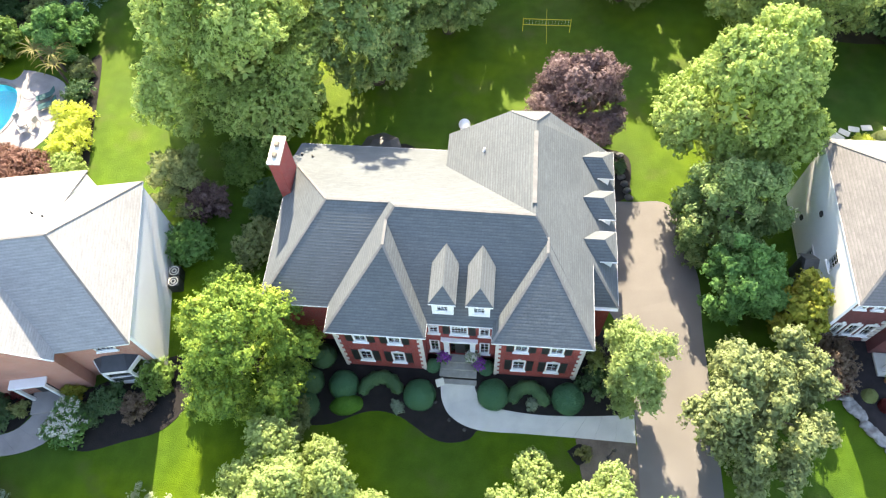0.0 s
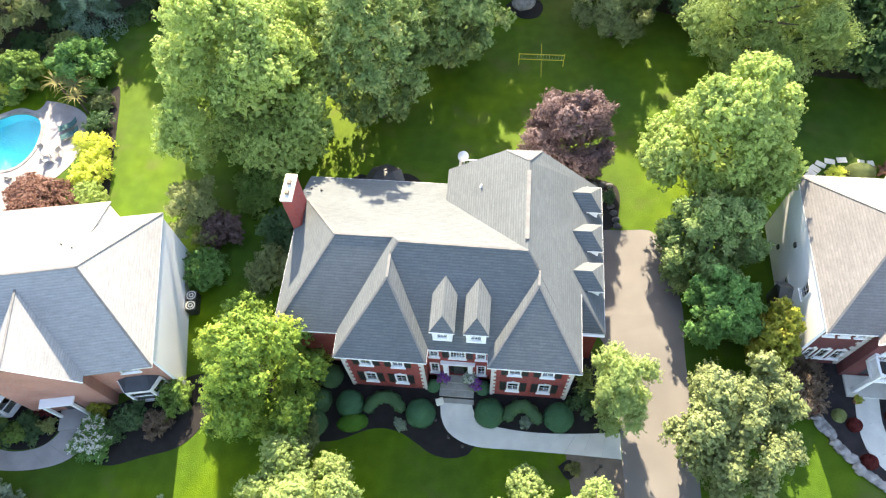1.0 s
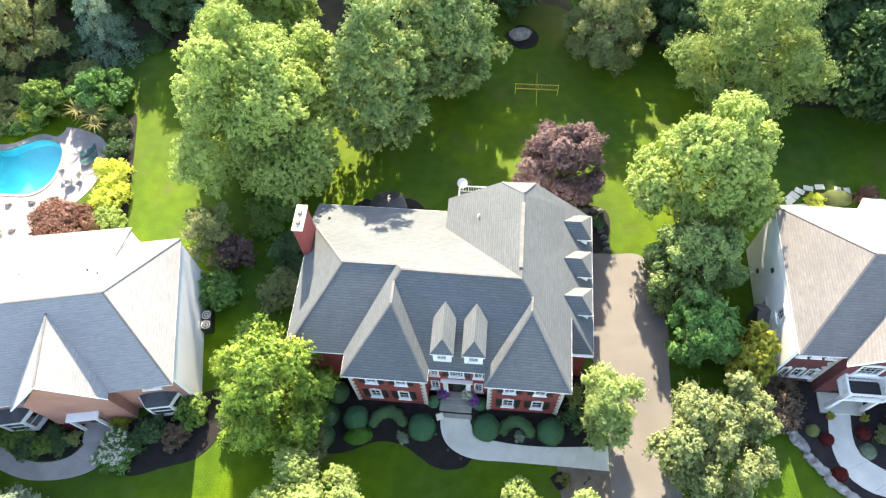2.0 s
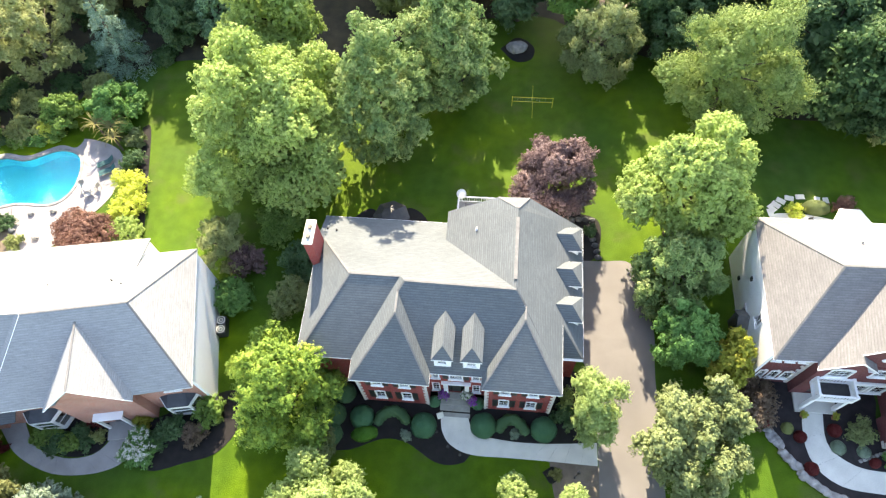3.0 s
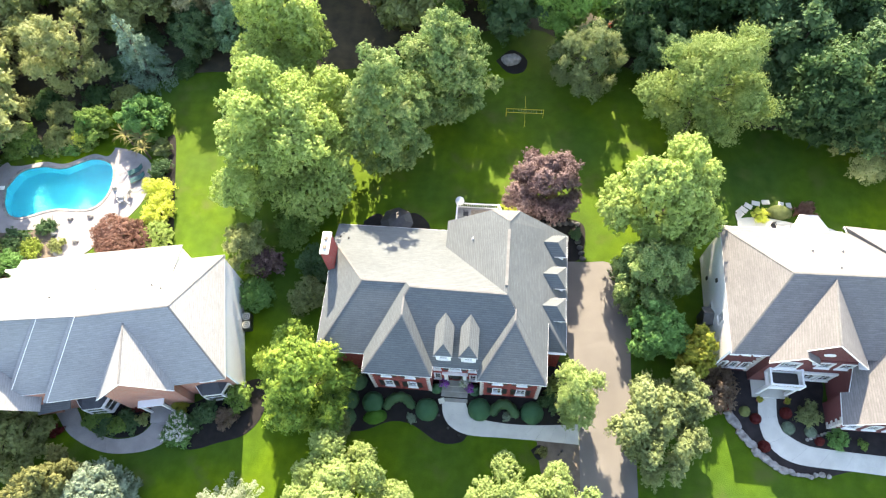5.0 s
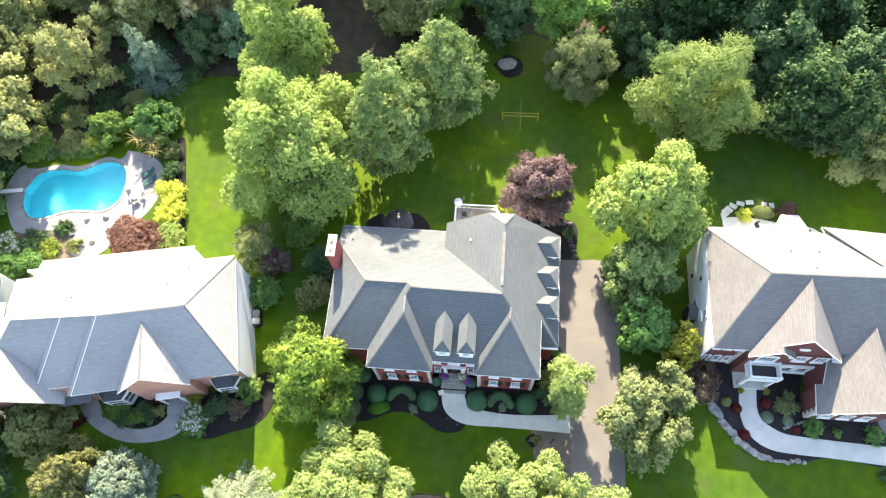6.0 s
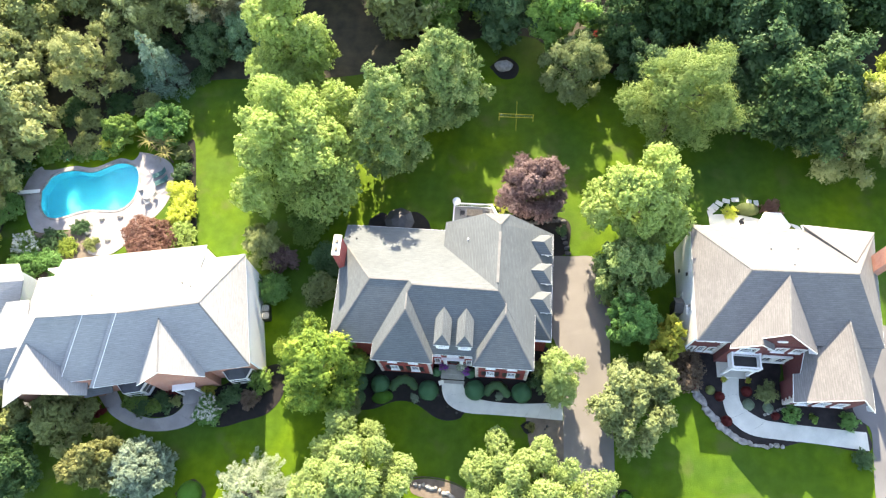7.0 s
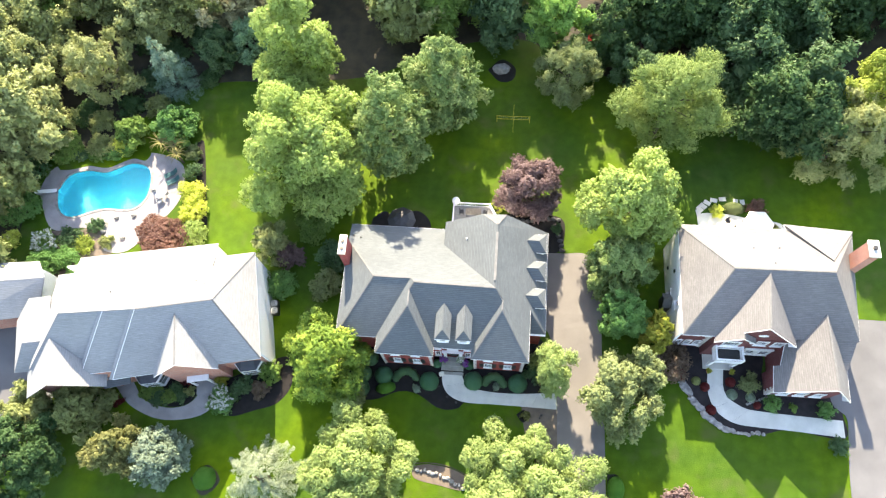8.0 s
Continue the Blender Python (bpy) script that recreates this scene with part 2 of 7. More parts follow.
L_STRAW = leaf("leaves_straw", (0.130, 0.125, 0.045), (0.230, 0.215, 0.080), (0.340, 0.310, 0.120), 1.0, 0.2)
L_LIME = leaf("leaves_lime", (0.070, 0.195, 0.030), (0.110, 0.270, 0.042), (0.165, 0.350, 0.065), 0.8, 0.3)
L_YELLOW = leaf("leaves_yellow", (0.540, 0.600, 0.110), (0.660, 0.710, 0.150), (0.760, 0.780, 0.230), 0.8, 0.45)
L_OLIVE = leaf("leaves_olive", (0.160, 0.195, 0.075), (0.290, 0.330, 0.125), (0.450, 0.470, 0.210), 0.5)
L_BLUE = leaf("needles_blue", (0.115, 0.165, 0.110), (0.235, 0.305, 0.215), (0.400, 0.480, 0.350), 0.8, 0.2)
L_SILVER = leaf("needles_silver", (0.180, 0.235, 0.145), (0.300, 0.355, 0.230), (0.430, 0.480, 0.330), 0.8, 0.2)
L_SPRUCE = leaf("needles_dark_blue", (0.075, 0.145, 0.100), (0.165, 0.260, 0.185), (0.320, 0.430, 0.320), 0.8, 0.15)
L_BOX = leaf("leaves_boxwood", (0.076, 0.195, 0.100), (0.092, 0.228, 0.118), (0.112, 0.260, 0.136), 0.6, 0.2)
L_HEDGE = leaf("leaves_hedge", (0.080, 0.165, 0.075), (0.105, 0.205, 0.095), (0.140, 0.250, 0.120), 0.6, 0.2)
L_BRONZE = leaf("leaves_bronze", (0.100, 0.115, 0.040), (0.210, 0.220, 0.080), (0.350, 0.350, 0.150), 0.6)
L_WISP = leaf("leaves_wispy_olive", (0.195, 0.235, 0.092), (0.350, 0.385, 0.160), (0.500, 0.520, 0.250), 0.35, 0.34)
# the pale end of this ramp stands in for sun glare on the leaves
L_TIP = leaf("leaves_dark_sun_glare", (0.095, 0.165, 0.056), (0.215, 0.310, 0.108), (0.520, 0.545, 0.235), 0.5, 0.28)
L_FEATHER = leaf("leaves_feathery_green", (0.120, 0.190, 0.055), (0.240, 0.325, 0.100), (0.390, 0.465, 0.170), 0.4, 0.34)
L_BRIGHT = leaf("leaves_bright_green", (0.110, 0.230, 0.050), (0.230, 0.400, 0.090), (0.400, 0.560, 0.150), 0.5)
L_COOL = leaf("leaves_cool_green", (0.070, 0.160, 0.075), (0.150, 0.270, 0.130), (0.290, 0.420, 0.220), 0.6, 0.2, 0.5)
L_PALE = leaf("leaves_pale_grey_brown", (0.240, 0.240, 0.130), (0.400, 0.390, 0.230), (0.560, 0.540, 0.350), 0.5, 0.3)
L_GOLD = leaf("leaves_golden_green", (0.150, 0.210, 0.040), (0.310, 0.390, 0.075), (0.520, 0.570, 0.130), 0.4)
L_DEEP = leaf("leaves_deep_green", (0.036, 0.082, 0.032), (0.080, 0.150, 0.056), (0.170, 0.250, 0.095), 0.5)
L_BROWN = leaf("leaves_brown", (0.114, 0.080, 0.057), (0.218, 0.162, 0.118), (0.342, 0.266, 0.190), 0.8)


# ---- building helpers ----
FRAME = Matrix()


def world_of(ob):
    m = ob.matrix_basis.copy()
    while ob.parent:
        ob = ob.parent
        m = ob.matrix_basis @ m
    return m


def lay_coordinates(bm):
    """Coordinates in metres: along the level, and up the face."""
    lay = bm.loops.layers.uv.new("UVMap")
    for f in bm.faces:
        n = f.normal
        u = Vector((0, 0, 1)).cross(n)
        u = u.normalized() if u.length > 0.05 else Vector((1, 0, 0))
        v = n.cross(u)
        for l in f.loops:
            l[lay].uv = (l.vert.co.dot(u), l.vert.co.dot(v))


def part(name, bm, mat, parent, label="", smooth=False):
    """Links a bmesh, in the coordinates of FRAME, as one mesh under parent (or at top level)."""
    bm.transform(FRAME)
    if parent:
        bm.transform(world_of(parent).inverted())
    bm.normal_update()
    lay_coordinates(bm)
    me = bpy.data.meshes.new(name)
    bm.to_mesh(me)
    bm.free()
    me.materials.append(mat)
    if smooth:
        me.shade_smooth()
    ob = new(name, me)
    ob.parent = parent
    if label:
        tagged(ob, label)
    return ob


def thing(name, x, y, z, label, category, group="", kind="", turn=0.0):
    e = new(name)
    e.empty_display_size = 0.3
    e.matrix_basis = FRAME @ pose(x, y, z, 0, 0, turn)
    return tagged(e, label, category, group, kind)


def add_box(bm, x0, x1, y0, y1, z0, z1, m=None, bev=0.0):
    r = bmesh.ops.create_cube(bm, size=1.0)
    vs = r["verts"]
    t = Matrix.Translation(((x0 + x1) / 2, (y0 + y1) / 2, (z0 + z1) / 2)) @ Matrix.Diagonal((abs(x1 - x0), abs(y1 - y0), abs(z1 - z0), 1))
    bmesh.ops.transform(bm, matrix=(m @ t) if m else t, verts=vs)
    if bev:
        es = list({e for v in vs for e in v.link_edges})
        bmesh.ops.bevel(bm, geom=es, offset=bev, segments=1, affect="EDGES")
    return vs


def box(x0, x1, y0, y1, z0, z1, m=None, bev=0.0):
    bm = bmesh.new()
    add_box(bm, x0, x1, y0, y1, z0, z1, m, bev)
    return bm


def solid(faces, thick=0.08):
    """Planar faces (lists of corners, seen from outside counter-clockwise), given a thickness downward."""
    bm = bmesh.new()
    seen = {}

    def vert(c):
        k = tuple(round(v, 3) for v in c)
        if k not in seen:
            seen[k] = bm.verts.new(k)
        return seen[k]

    for f in faces:
        bm.faces.new([vert(c) for c in f])
    bm.normal_update()
    for f in bm.faces:
        if f.normal.z < 0:
            f.normal_flip()
    ext = bmesh.ops.extrude_face_region(bm, geom=list(bm.faces), use_keep_orig=True)
    for v in ext["geom"]:
        if isinstance(v, bmesh.types.BMVert):
            v.co.z -= thick
    bmesh.ops.recalc_face_normals(bm, faces=list(bm.faces))
    return bm


def clip_band(poly, v, keep_above):
    """The part of a polygon of (point, height along the slope) above or below one line of the slope."""
    out = []
    for (p, a), (q, b) in zip(poly, poly[1:] + poly[:1]):
        ia, ib = (a >= v) == keep_above, (b >= v) == keep_above
        if ia:
            out.append((p, a))
        if ia != ib and abs(b - a) > 1e-9:
            out.append((p.lerp(q, (v - a) / (b - a)), v))
    return out


def shingled(faces, thick=0.08, course=0.19, butt=0.012):
    """Roof slopes laid with courses of shingles, each one a hand's breadth deep and thick at its lower edge."""
    bm = solid(faces, thick)
    base = set(bm.verts)
    for f in faces:
        pts = [Vector(c) for c in f]
        n = sum(((pts[i] - pts[0]).cross(pts[i + 1] - pts[0]) for i in range(1, len(pts) - 1)), Vector())
        if n.z < 0:
            n = -n
        n.normalize()
        u = Vector((0, 0, 1)).cross(n)
        if u.length < 0.05:
            continue
        up = n.cross(u.normalized())
        poly = [(p, p.dot(up)) for p in pts]
        lo, hi = min(a for _, a in poly), max(a for _, a in poly)
        for k in range(int((hi - lo) / course) + 1):
            v0, v1 = lo + k * course, lo + (k + 1) * course
            band = clip_band(clip_band(poly, v0, True), v1, False)
            if len(band) < 3 or max(a for _, a in band) - v0 < 0.02:
                continue
            top = [bm.verts.new(p + n * (0.003 + butt * (1 - (a - v0) / course))) for p, a in band]
            face = bm.faces.new(top)
            face.normal_update()
            if face.normal.dot(n) < 0:
                face.normal_flip()
            low = [i for i, (_, a) in enumerate(band) if abs(a - v0) < 1e-6]
            for i in low:
                j = (i + 1) % len(band)
                if j in low:
                    foot = [bm.verts.new(band[m][0] + n * 0.003) for m in (i, j)]
                    bm.faces.new((top[j], top[i], foot[0], foot[1]))
    bmesh.ops.remove_doubles(bm, verts=[v for v in bm.verts if v not in base], dist=0.0008)
    return bm


def edge_bar(bm, a, b, w, h, drop=0.0):
    """A bar of w by h along the line from a to b."""
    a, b = Vector(a), Vector(b)
    d = b - a
    m = Matrix.Translation((a + b) / 2 - Vector((0, 0, drop))) @ d.to_track_quat("X", "Z").to_matrix().to_4x4()
    add_box(bm, -d.length / 2, d.length / 2, -w / 2, w / 2, -h / 2, h / 2, m)


def fascia(lines, parent, label="white painted fascia and gutter", name="fascia"):
    for a, b in lines:
        bm = bmesh.new()
        edge_bar(bm, a, b, 0.05, 0.12, 0.062)
        part(name, bm, WHITE, parent, label)


def caps(lines, parent, mat=None):
    for a, b in lines:
        bm = bmesh.new()
        edge_bar(bm, a, b, 0.15, 0.03, -0.002)
        part("ridge_cap", bm, mat or RIDGE, parent)


def wall_mesh(x0, x1, z0, z1, openings, thick, m):
    """A wall along x, its face at y = 0 and its back at y = thick, with openings (x0, x1, z0, z1) through it."""
    xs = sorted({x0, x1, *[o[0] for o in openings], *[o[1] for o in openings]})
    zs = sorted({z0, z1, *[o[2] for o in openings], *[o[3] for o in openings]})
    bm = bmesh.new()
    corner = {}

    def at(i, j, back):
        k = (i, j, back)
        if k not in corner:
            corner[k] = bm.verts.new(m @ Vector((xs[i], thick if back else 0.0, zs[j])))
        return corner[k]

    def full(i, j):
        if not (0 <= i < len(xs) - 1 and 0 <= j < len(zs) - 1):
            return False
        cx, cz = (xs[i] + xs[i + 1]) / 2, (zs[j] + zs[j + 1]) / 2
        return not any(o[0] < cx < o[1] and o[2] < cz < o[3] for o in openings)

    for i in range(len(xs) - 1):
        for j in range(len(zs) - 1):
            if not full(i, j):
                continue
            for back in (0, 1):
                bm.faces.new([at(i, j, back), at(i + 1, j, back), at(i + 1, j + 1, back), at(i, j + 1, back)])
            for (di, dj), (p, q) in (((-1, 0), ((0, 0), (0, 1))), ((1, 0), ((1, 0), (1, 1))), ((0, -1), ((0, 0), (1, 0))), ((0, 1), ((0, 1), (1, 1)))):
                if not full(i + di, j + dj):
                    bm.faces.new([at(i + p[0], j + p[1], 0), at(i + q[0], j + q[1], 0), at(i + q[0], j + q[1], 1), at(i + p[0], j + p[1], 1)])
    bmesh.ops.recalc_face_normals(bm, faces=list(bm.faces))
    return bm


def gable(points, y0, y1):
    """An upright slab along x: its outline in (x, z), from y0 to y1."""
    bm = bmesh.new()
    fr = [bm.verts.new((x, y0, z)) for x, z in points]
    bk = [bm.verts.new((x, y1, z)) for x, z in points]
    bm.faces.new(fr), bm.faces.new(bk[::-1])
    for k in range(len(points)):
        bm.faces.new((fr[k], bk[k], bk[(k + 1) % len(points)], fr[(k + 1) % len(points)]))
    bmesh.ops.recalc_face_normals(bm, faces=list(bm.faces))
    return bm


def quoins(parent, x, y, d, n, z0=0.2, step=0.42, mat=None):
    """Corner blocks, long and short by turns, on a front wall's corner and round it; d points along the front."""
    for k in range(n):
        w = 0.5 if k % 2 else 0.28
        x0, x1 = sorted((x - 0.03 * d, x + w * d))
        part("quoin", box(x0, x1, y - 0.04, y + (0.28 if k % 2 else 0.5), z0 + k * step, z0 + k * step + 0.3, None, 0.012), mat or WHITE, parent)


FACING = {"S": 0, "E": 90, "N": 180, "W": 270}


def face_at(x, y, z, facing):
    return pose(x, y, z, 0, 0, FACING[facing])


def window(parent, m, x0, x1, z0, z1, shutters=False, arched=False, bars=(2, 2), trim=0.10, blind=0.0):
    """A sash window in an opening of a wall whose face is y = 0 of m: frame, pane, bars, sill, and what dresses it."""
    ring = wall_mesh(x0, x1, z0, z1, [(x0 + trim, x1 - trim, z0 + trim, z1 - trim)], 0.15, m @ Matrix.Translation((0, -0.05, 0)))
    win = part("window", ring, WHITE, parent, "white framed sash window with small panes")
    part("pane", box(x0 + trim, x1 - trim, 0.045, 0.055, z0 + trim, z1 - trim, m), GLASS, win).visible_shadow = False
    for i in range(1, bars[0]):
        x = x0 + trim + (x1 - x0 - 2 * trim) * i / bars[0]
        part("glazing_bar", box(x - 0.012, x + 0.012, 0.025, 0.042, z0 + trim, z1 - trim, m), WHITE, win)
    for i in range(1, bars[1]):
        z = z0 + trim + (z1 - z0 - 2 * trim) * i / bars[1]
        part("glazing_bar", box(x0 + trim, x1 - trim, 0.018, 0.04, z - 0.012, z + 0.012, m), WHITE, win)
    if blind:
        part("blind", box(x0 + trim, x1 - trim, 0.09, 0.10, z1 - trim - (z1 - z0 - 2 * trim) * blind, z1 - trim, m), CANVAS, win, "white roller blind")
    part("sill", box(x0 - 0.08, x1 + 0.08, -0.14, 0.0, z0 - 0.09, z0, m, 0.015), WHITE, win)
    if arched:
        bm = bmesh.new()
        n, c, r = 12, (x0 + x1) / 2, (x1 - x0) / 2
        pts = [(c - r * math.cos(math.pi * i / n), z1 + 0.32 * r * math.sin(math.pi * i / n)) for i in range(n + 1)]
        front = [bm.verts.new(m @ Vector((x, -0.06, z))) for x, z in pts]
        back = [bm.verts.new(m @ Vector((x, 0.0, z))) for x, z in pts]
        bm.faces.new(front)
        for i in range(n):
            bm.faces.new((front[i], back[i], back[i + 1], front[i + 1]))
        bmesh.ops.recalc_face_normals(bm, faces=list(bm.faces))
        part("arched_head", bm, WHITE, win, "white arched window head")
        part("keystone", box(c - 0.09, c + 0.09, -0.10, -0.061, z1 + 0.05, z1 + 0.42, m), WHITE, win)
    if shutters:
        for sx in (x0 - 0.46, x1 + 0.04):
            bm = box(sx, sx + 0.42, -0.05, 0.0, z0 - 0.02, z1 + 0.02, m, 0.015)
            part("shutter", bm, BLACK, win, "black panelled shutter")
    return win


def tube(bm, pts, radii, n=7):
    rings = []
    for i, (p, r) in enumerate(zip(pts, radii)):
        p = Vector(p)
        d = (Vector(pts[min(i + 1, len(pts) - 1)]) - Vector(pts[max(i - 1, 0)])).normalized()
        q = d.to_track_quat("Z", "X")
        rings.append([bm.verts.new(p + q @ Vector((r * math.cos(2 * math.pi * k / n), r * math.sin(2 * math.pi * k / n), 0))) for k in range(n)])
    for a, b in zip(rings, rings[1:]):
        for k in range(n):
            bm.faces.new((a[k], a[(k + 1) % n], b[(k + 1) % n], b[k]))
    bm.faces.new(rings[0][::-1])
    bm.faces.new(rings[-1])


def smooth_line(pts, n):
    """n points evenly along a smooth curve through pts."""
    pts = [np.array(p, float) for p in pts]
    full = [2 * pts[0] - pts[1], *pts, 2 * pts[-1] - pts[-2]]
    out = []
    for i in range(1, len(full) - 2):
        a, b, c, d = full[i - 1:i + 3]
        for t in np.linspace(0, 1, 16, endpoint=False):
            out.append(0.5 * (2 * b + (c - a) * t + (2 * a - 5 * b + 4 * c - d) * t * t + (3 * b - a - 3 * c + d) * t ** 3))
    out.append(pts[-1])
    out = np.array(out)
    s = np.concatenate([[0], np.cumsum(np.linalg.norm(np.diff(out, axis=0), axis=1))])
    q = np.linspace(0, s[-1], n)
    return np.stack([np.interp(q, s, out[:, k]) for k in range(out.shape[1])], 1)


def ground_z(x, y):
    """The lie of the land: a low bank round the middle house."""
    d = math.hypot(max(-15.0 - x, 0, x - 5.6), max(14.6 - y, 0, y - 29.0))
    return 0.45 * max(0.0, 1 - d / 2.4) ** 2


def sheet(name, outline, lift, mat, label, category, kind="structure", thick=0.12, cuts=4, closed=True):
    """A flat bed, path or court laid on the ground within a smooth outline."""
    pts = smooth_line(list(outline) + [outline[0]], 14 * len(outline))[:-1] if closed else outline
    bm = bmesh.new()
    f = bm.faces.new([bm.verts.new((float(x), float(y), 0)) for x, y in pts])
    bmesh.ops.triangulate(bm, faces=[f])
    for _ in range(6 if cuts > 3 else 0):
        long = [e for e in bm.edges if e.calc_length() > 0.9]
        if not long:
            break
        bmesh.ops.subdivide_edges(bm, edges=long, cuts=1)
        bmesh.ops.triangulate(bm, faces=[f for f in bm.faces if len(f.verts) > 3])
    bm.normal_update()
    for f in bm.faces:
        if f.normal.z < 0:
            f.normal_flip()
    for v in bm.verts:
        v.co.z = ground_z(v.co.x, v.co.y) + lift
    edge = [e for e in bm.edges if e.is_boundary]
    ext = bmesh.ops.extrude_edge_only(bm, edges=edge)
    for v in ext["geom"]:
        if isinstance(v, bmesh.types.BMVert):
            v.co.z -= thick
    bmesh.ops.recalc_face_normals(bm, faces=list(bm.faces))
    if bm.faces and max(bm.faces, key=lambda f: f.calc_area()).normal.z < 0:
        bmesh.ops.reverse_faces(bm, faces=list(bm.faces))
    return tagged(part(name, bm, mat, None), label, category, kind=kind)


def slabs(name, left, right, n, mat, label, category, lift=0.06, gap=0.009, thick=0.12):
    """A path of n cast slabs between two edge lines."""
    a, b = smooth_line(left, n * 3 + 1), smooth_line(right, n * 3 + 1)
    c = (a[0] + b[0]) / 2
    top = thing(name, float(c[0]), float(c[1]), ground_z(*c), label, category, kind="structure")
    for i in range(n):
        bm = bmesh.new()
        rows = []
        for k in range(4):
            j = i * 3 + k
            e = gap / 2 * (1 if k == 0 else -1 if k == 3 else 0)
            t = a[min(j + 1, len(a) - 1)] - a[max(j - 1, 0)]
            t = t / (np.linalg.norm(t) + 1e-9) * e
            rows.append([bm.verts.new((p[0] + t[0], p[1] + t[1], ground_z(p[0], p[1]) + lift)) for p in (a[j], (a[j] + b[j]) / 2, b[j])])
        for r, s in zip(rows, rows[1:]):
            for k in range(2):
                bm.faces.new((r[k], r[k + 1], s[k + 1], s[k]))
        bm.normal_update()
        if sum(f.normal.z for f in bm.faces) < 0:
            bmesh.ops.reverse_faces(bm, faces=list(bm.faces))
        ext = bmesh.ops.extrude_edge_only(bm, edges=[e for e in bm.edges if e.is_boundary])
        for v in ext["geom"]:
            if isinstance(v, bmesh.types.BMVert):
                v.co.z -= thick
        bmesh.ops.recalc_face_normals(bm, faces=list(bm.faces))
        part("slab", bm, mat, top)
    return top


# ---- foliage helpers ----
def leaf_mesh(name, at, normal, length, width, mat, rng, scale=None):
    """One mesh of many pointed leaves."""
    n = len(at)
    normal = normal / (np.linalg.norm(normal, axis=1, keepdims=True) + 1e-9)
    t = np.cross(normal, rng.normal(size=(n, 3)))
    t /= np.linalg.norm(t, axis=1, keepdims=True) + 1e-9
    b = np.cross(normal, t)
    s = rng.uniform(0.65, 1.35, (n, 1))
    if scale is not None:
        s = s * scale[:, None]
    l, w = length * s / 2, width * s / 2
    co = np.empty((n, 3, 3), np.float32)
    co[:, 0] = at - t * l * 0.7 + b * w
    co[:, 1] = at - t * l * 0.7 - b * w
    co[:, 2] = at + t * l * 1.3 - normal * l * 0.3
    me = bpy.data.meshes.new(name)
    me.vertices.add(n * 3)
    me.vertices.foreach_set("co", co.ravel())
    me.loops.add(n * 3)
    me.loops.foreach_set("vertex_index", np.arange(n * 3, dtype=np.int32))
    me.polygons.add(n)
    me.polygons.foreach_set("loop_start", np.arange(0, n * 3, 3, dtype=np.int32))
    me.update(calc_edges=True)
    me.materials.append(mat)
    return me


def sphere_points(rng, n):
    d = rng.normal(size=(n, 3))
    return d / np.linalg.norm(d, axis=1, keepdims=True)


def dome_heads(rng, r, h, n, size, top, ragged, sub=0):
    """The heads of a crown of radius r and height h: rounded masses (x, y, z, radius) set over a dome."""
    i = np.arange(n) + 0.5
    z = 1 - 1.6 * i / n
    a = i * 2.39996 + rng.uniform(0, 6.28)
    q = np.sqrt(np.maximum(0.0, 1 - z * z))
    d = np.stack([q * np.cos(a), q * np.sin(a), z], 1) + rng.normal(size=(n, 3)) * 0.12
    lump = np.array([noise.noise(Vector(v) * 1.3 + Vector((n * 0.7, r * 3.1, 0))) for v in d])
    c = d * (1 - 0.85 * size + ragged * lump + rng.uniform(-0.08, 0.08, n))[:, None]
    c[:, :2] *= 1.0 - top * np.clip(c[:, 2:3], 0, 1)
    c[:, :2] *= np.clip(1.25 + 0.9 * c[:, 2:3], 0.6, 1.0)
    c = c * np.array([r, r, 0.58 * h]) + np.array([0, 0, 0.44 * h])
    q = size * r * rng.uniform(0.65, 1.35, n)
    if not sub:
        return np.column_stack([c, q])
    d = sphere_points(rng, n * sub)
    d = d * 0.8 + np.repeat((c - np.array([0, 0, 0.3 * h])) / (0.6 * h), sub, 0) + np.array([0, 0, 0.25])
    d /= np.linalg.norm(d, axis=1, keepdims=True)
    qq = np.repeat(q, sub)
    small = np.column_stack([np.repeat(c, sub, 0) + d * (qq * rng.uniform(0.6, 0.95, n * sub))[:, None], qq * rng.uniform(0.34, 0.58, n * sub)])
    return np.concatenate([np.column_stack([c, q * 0.86]), small])


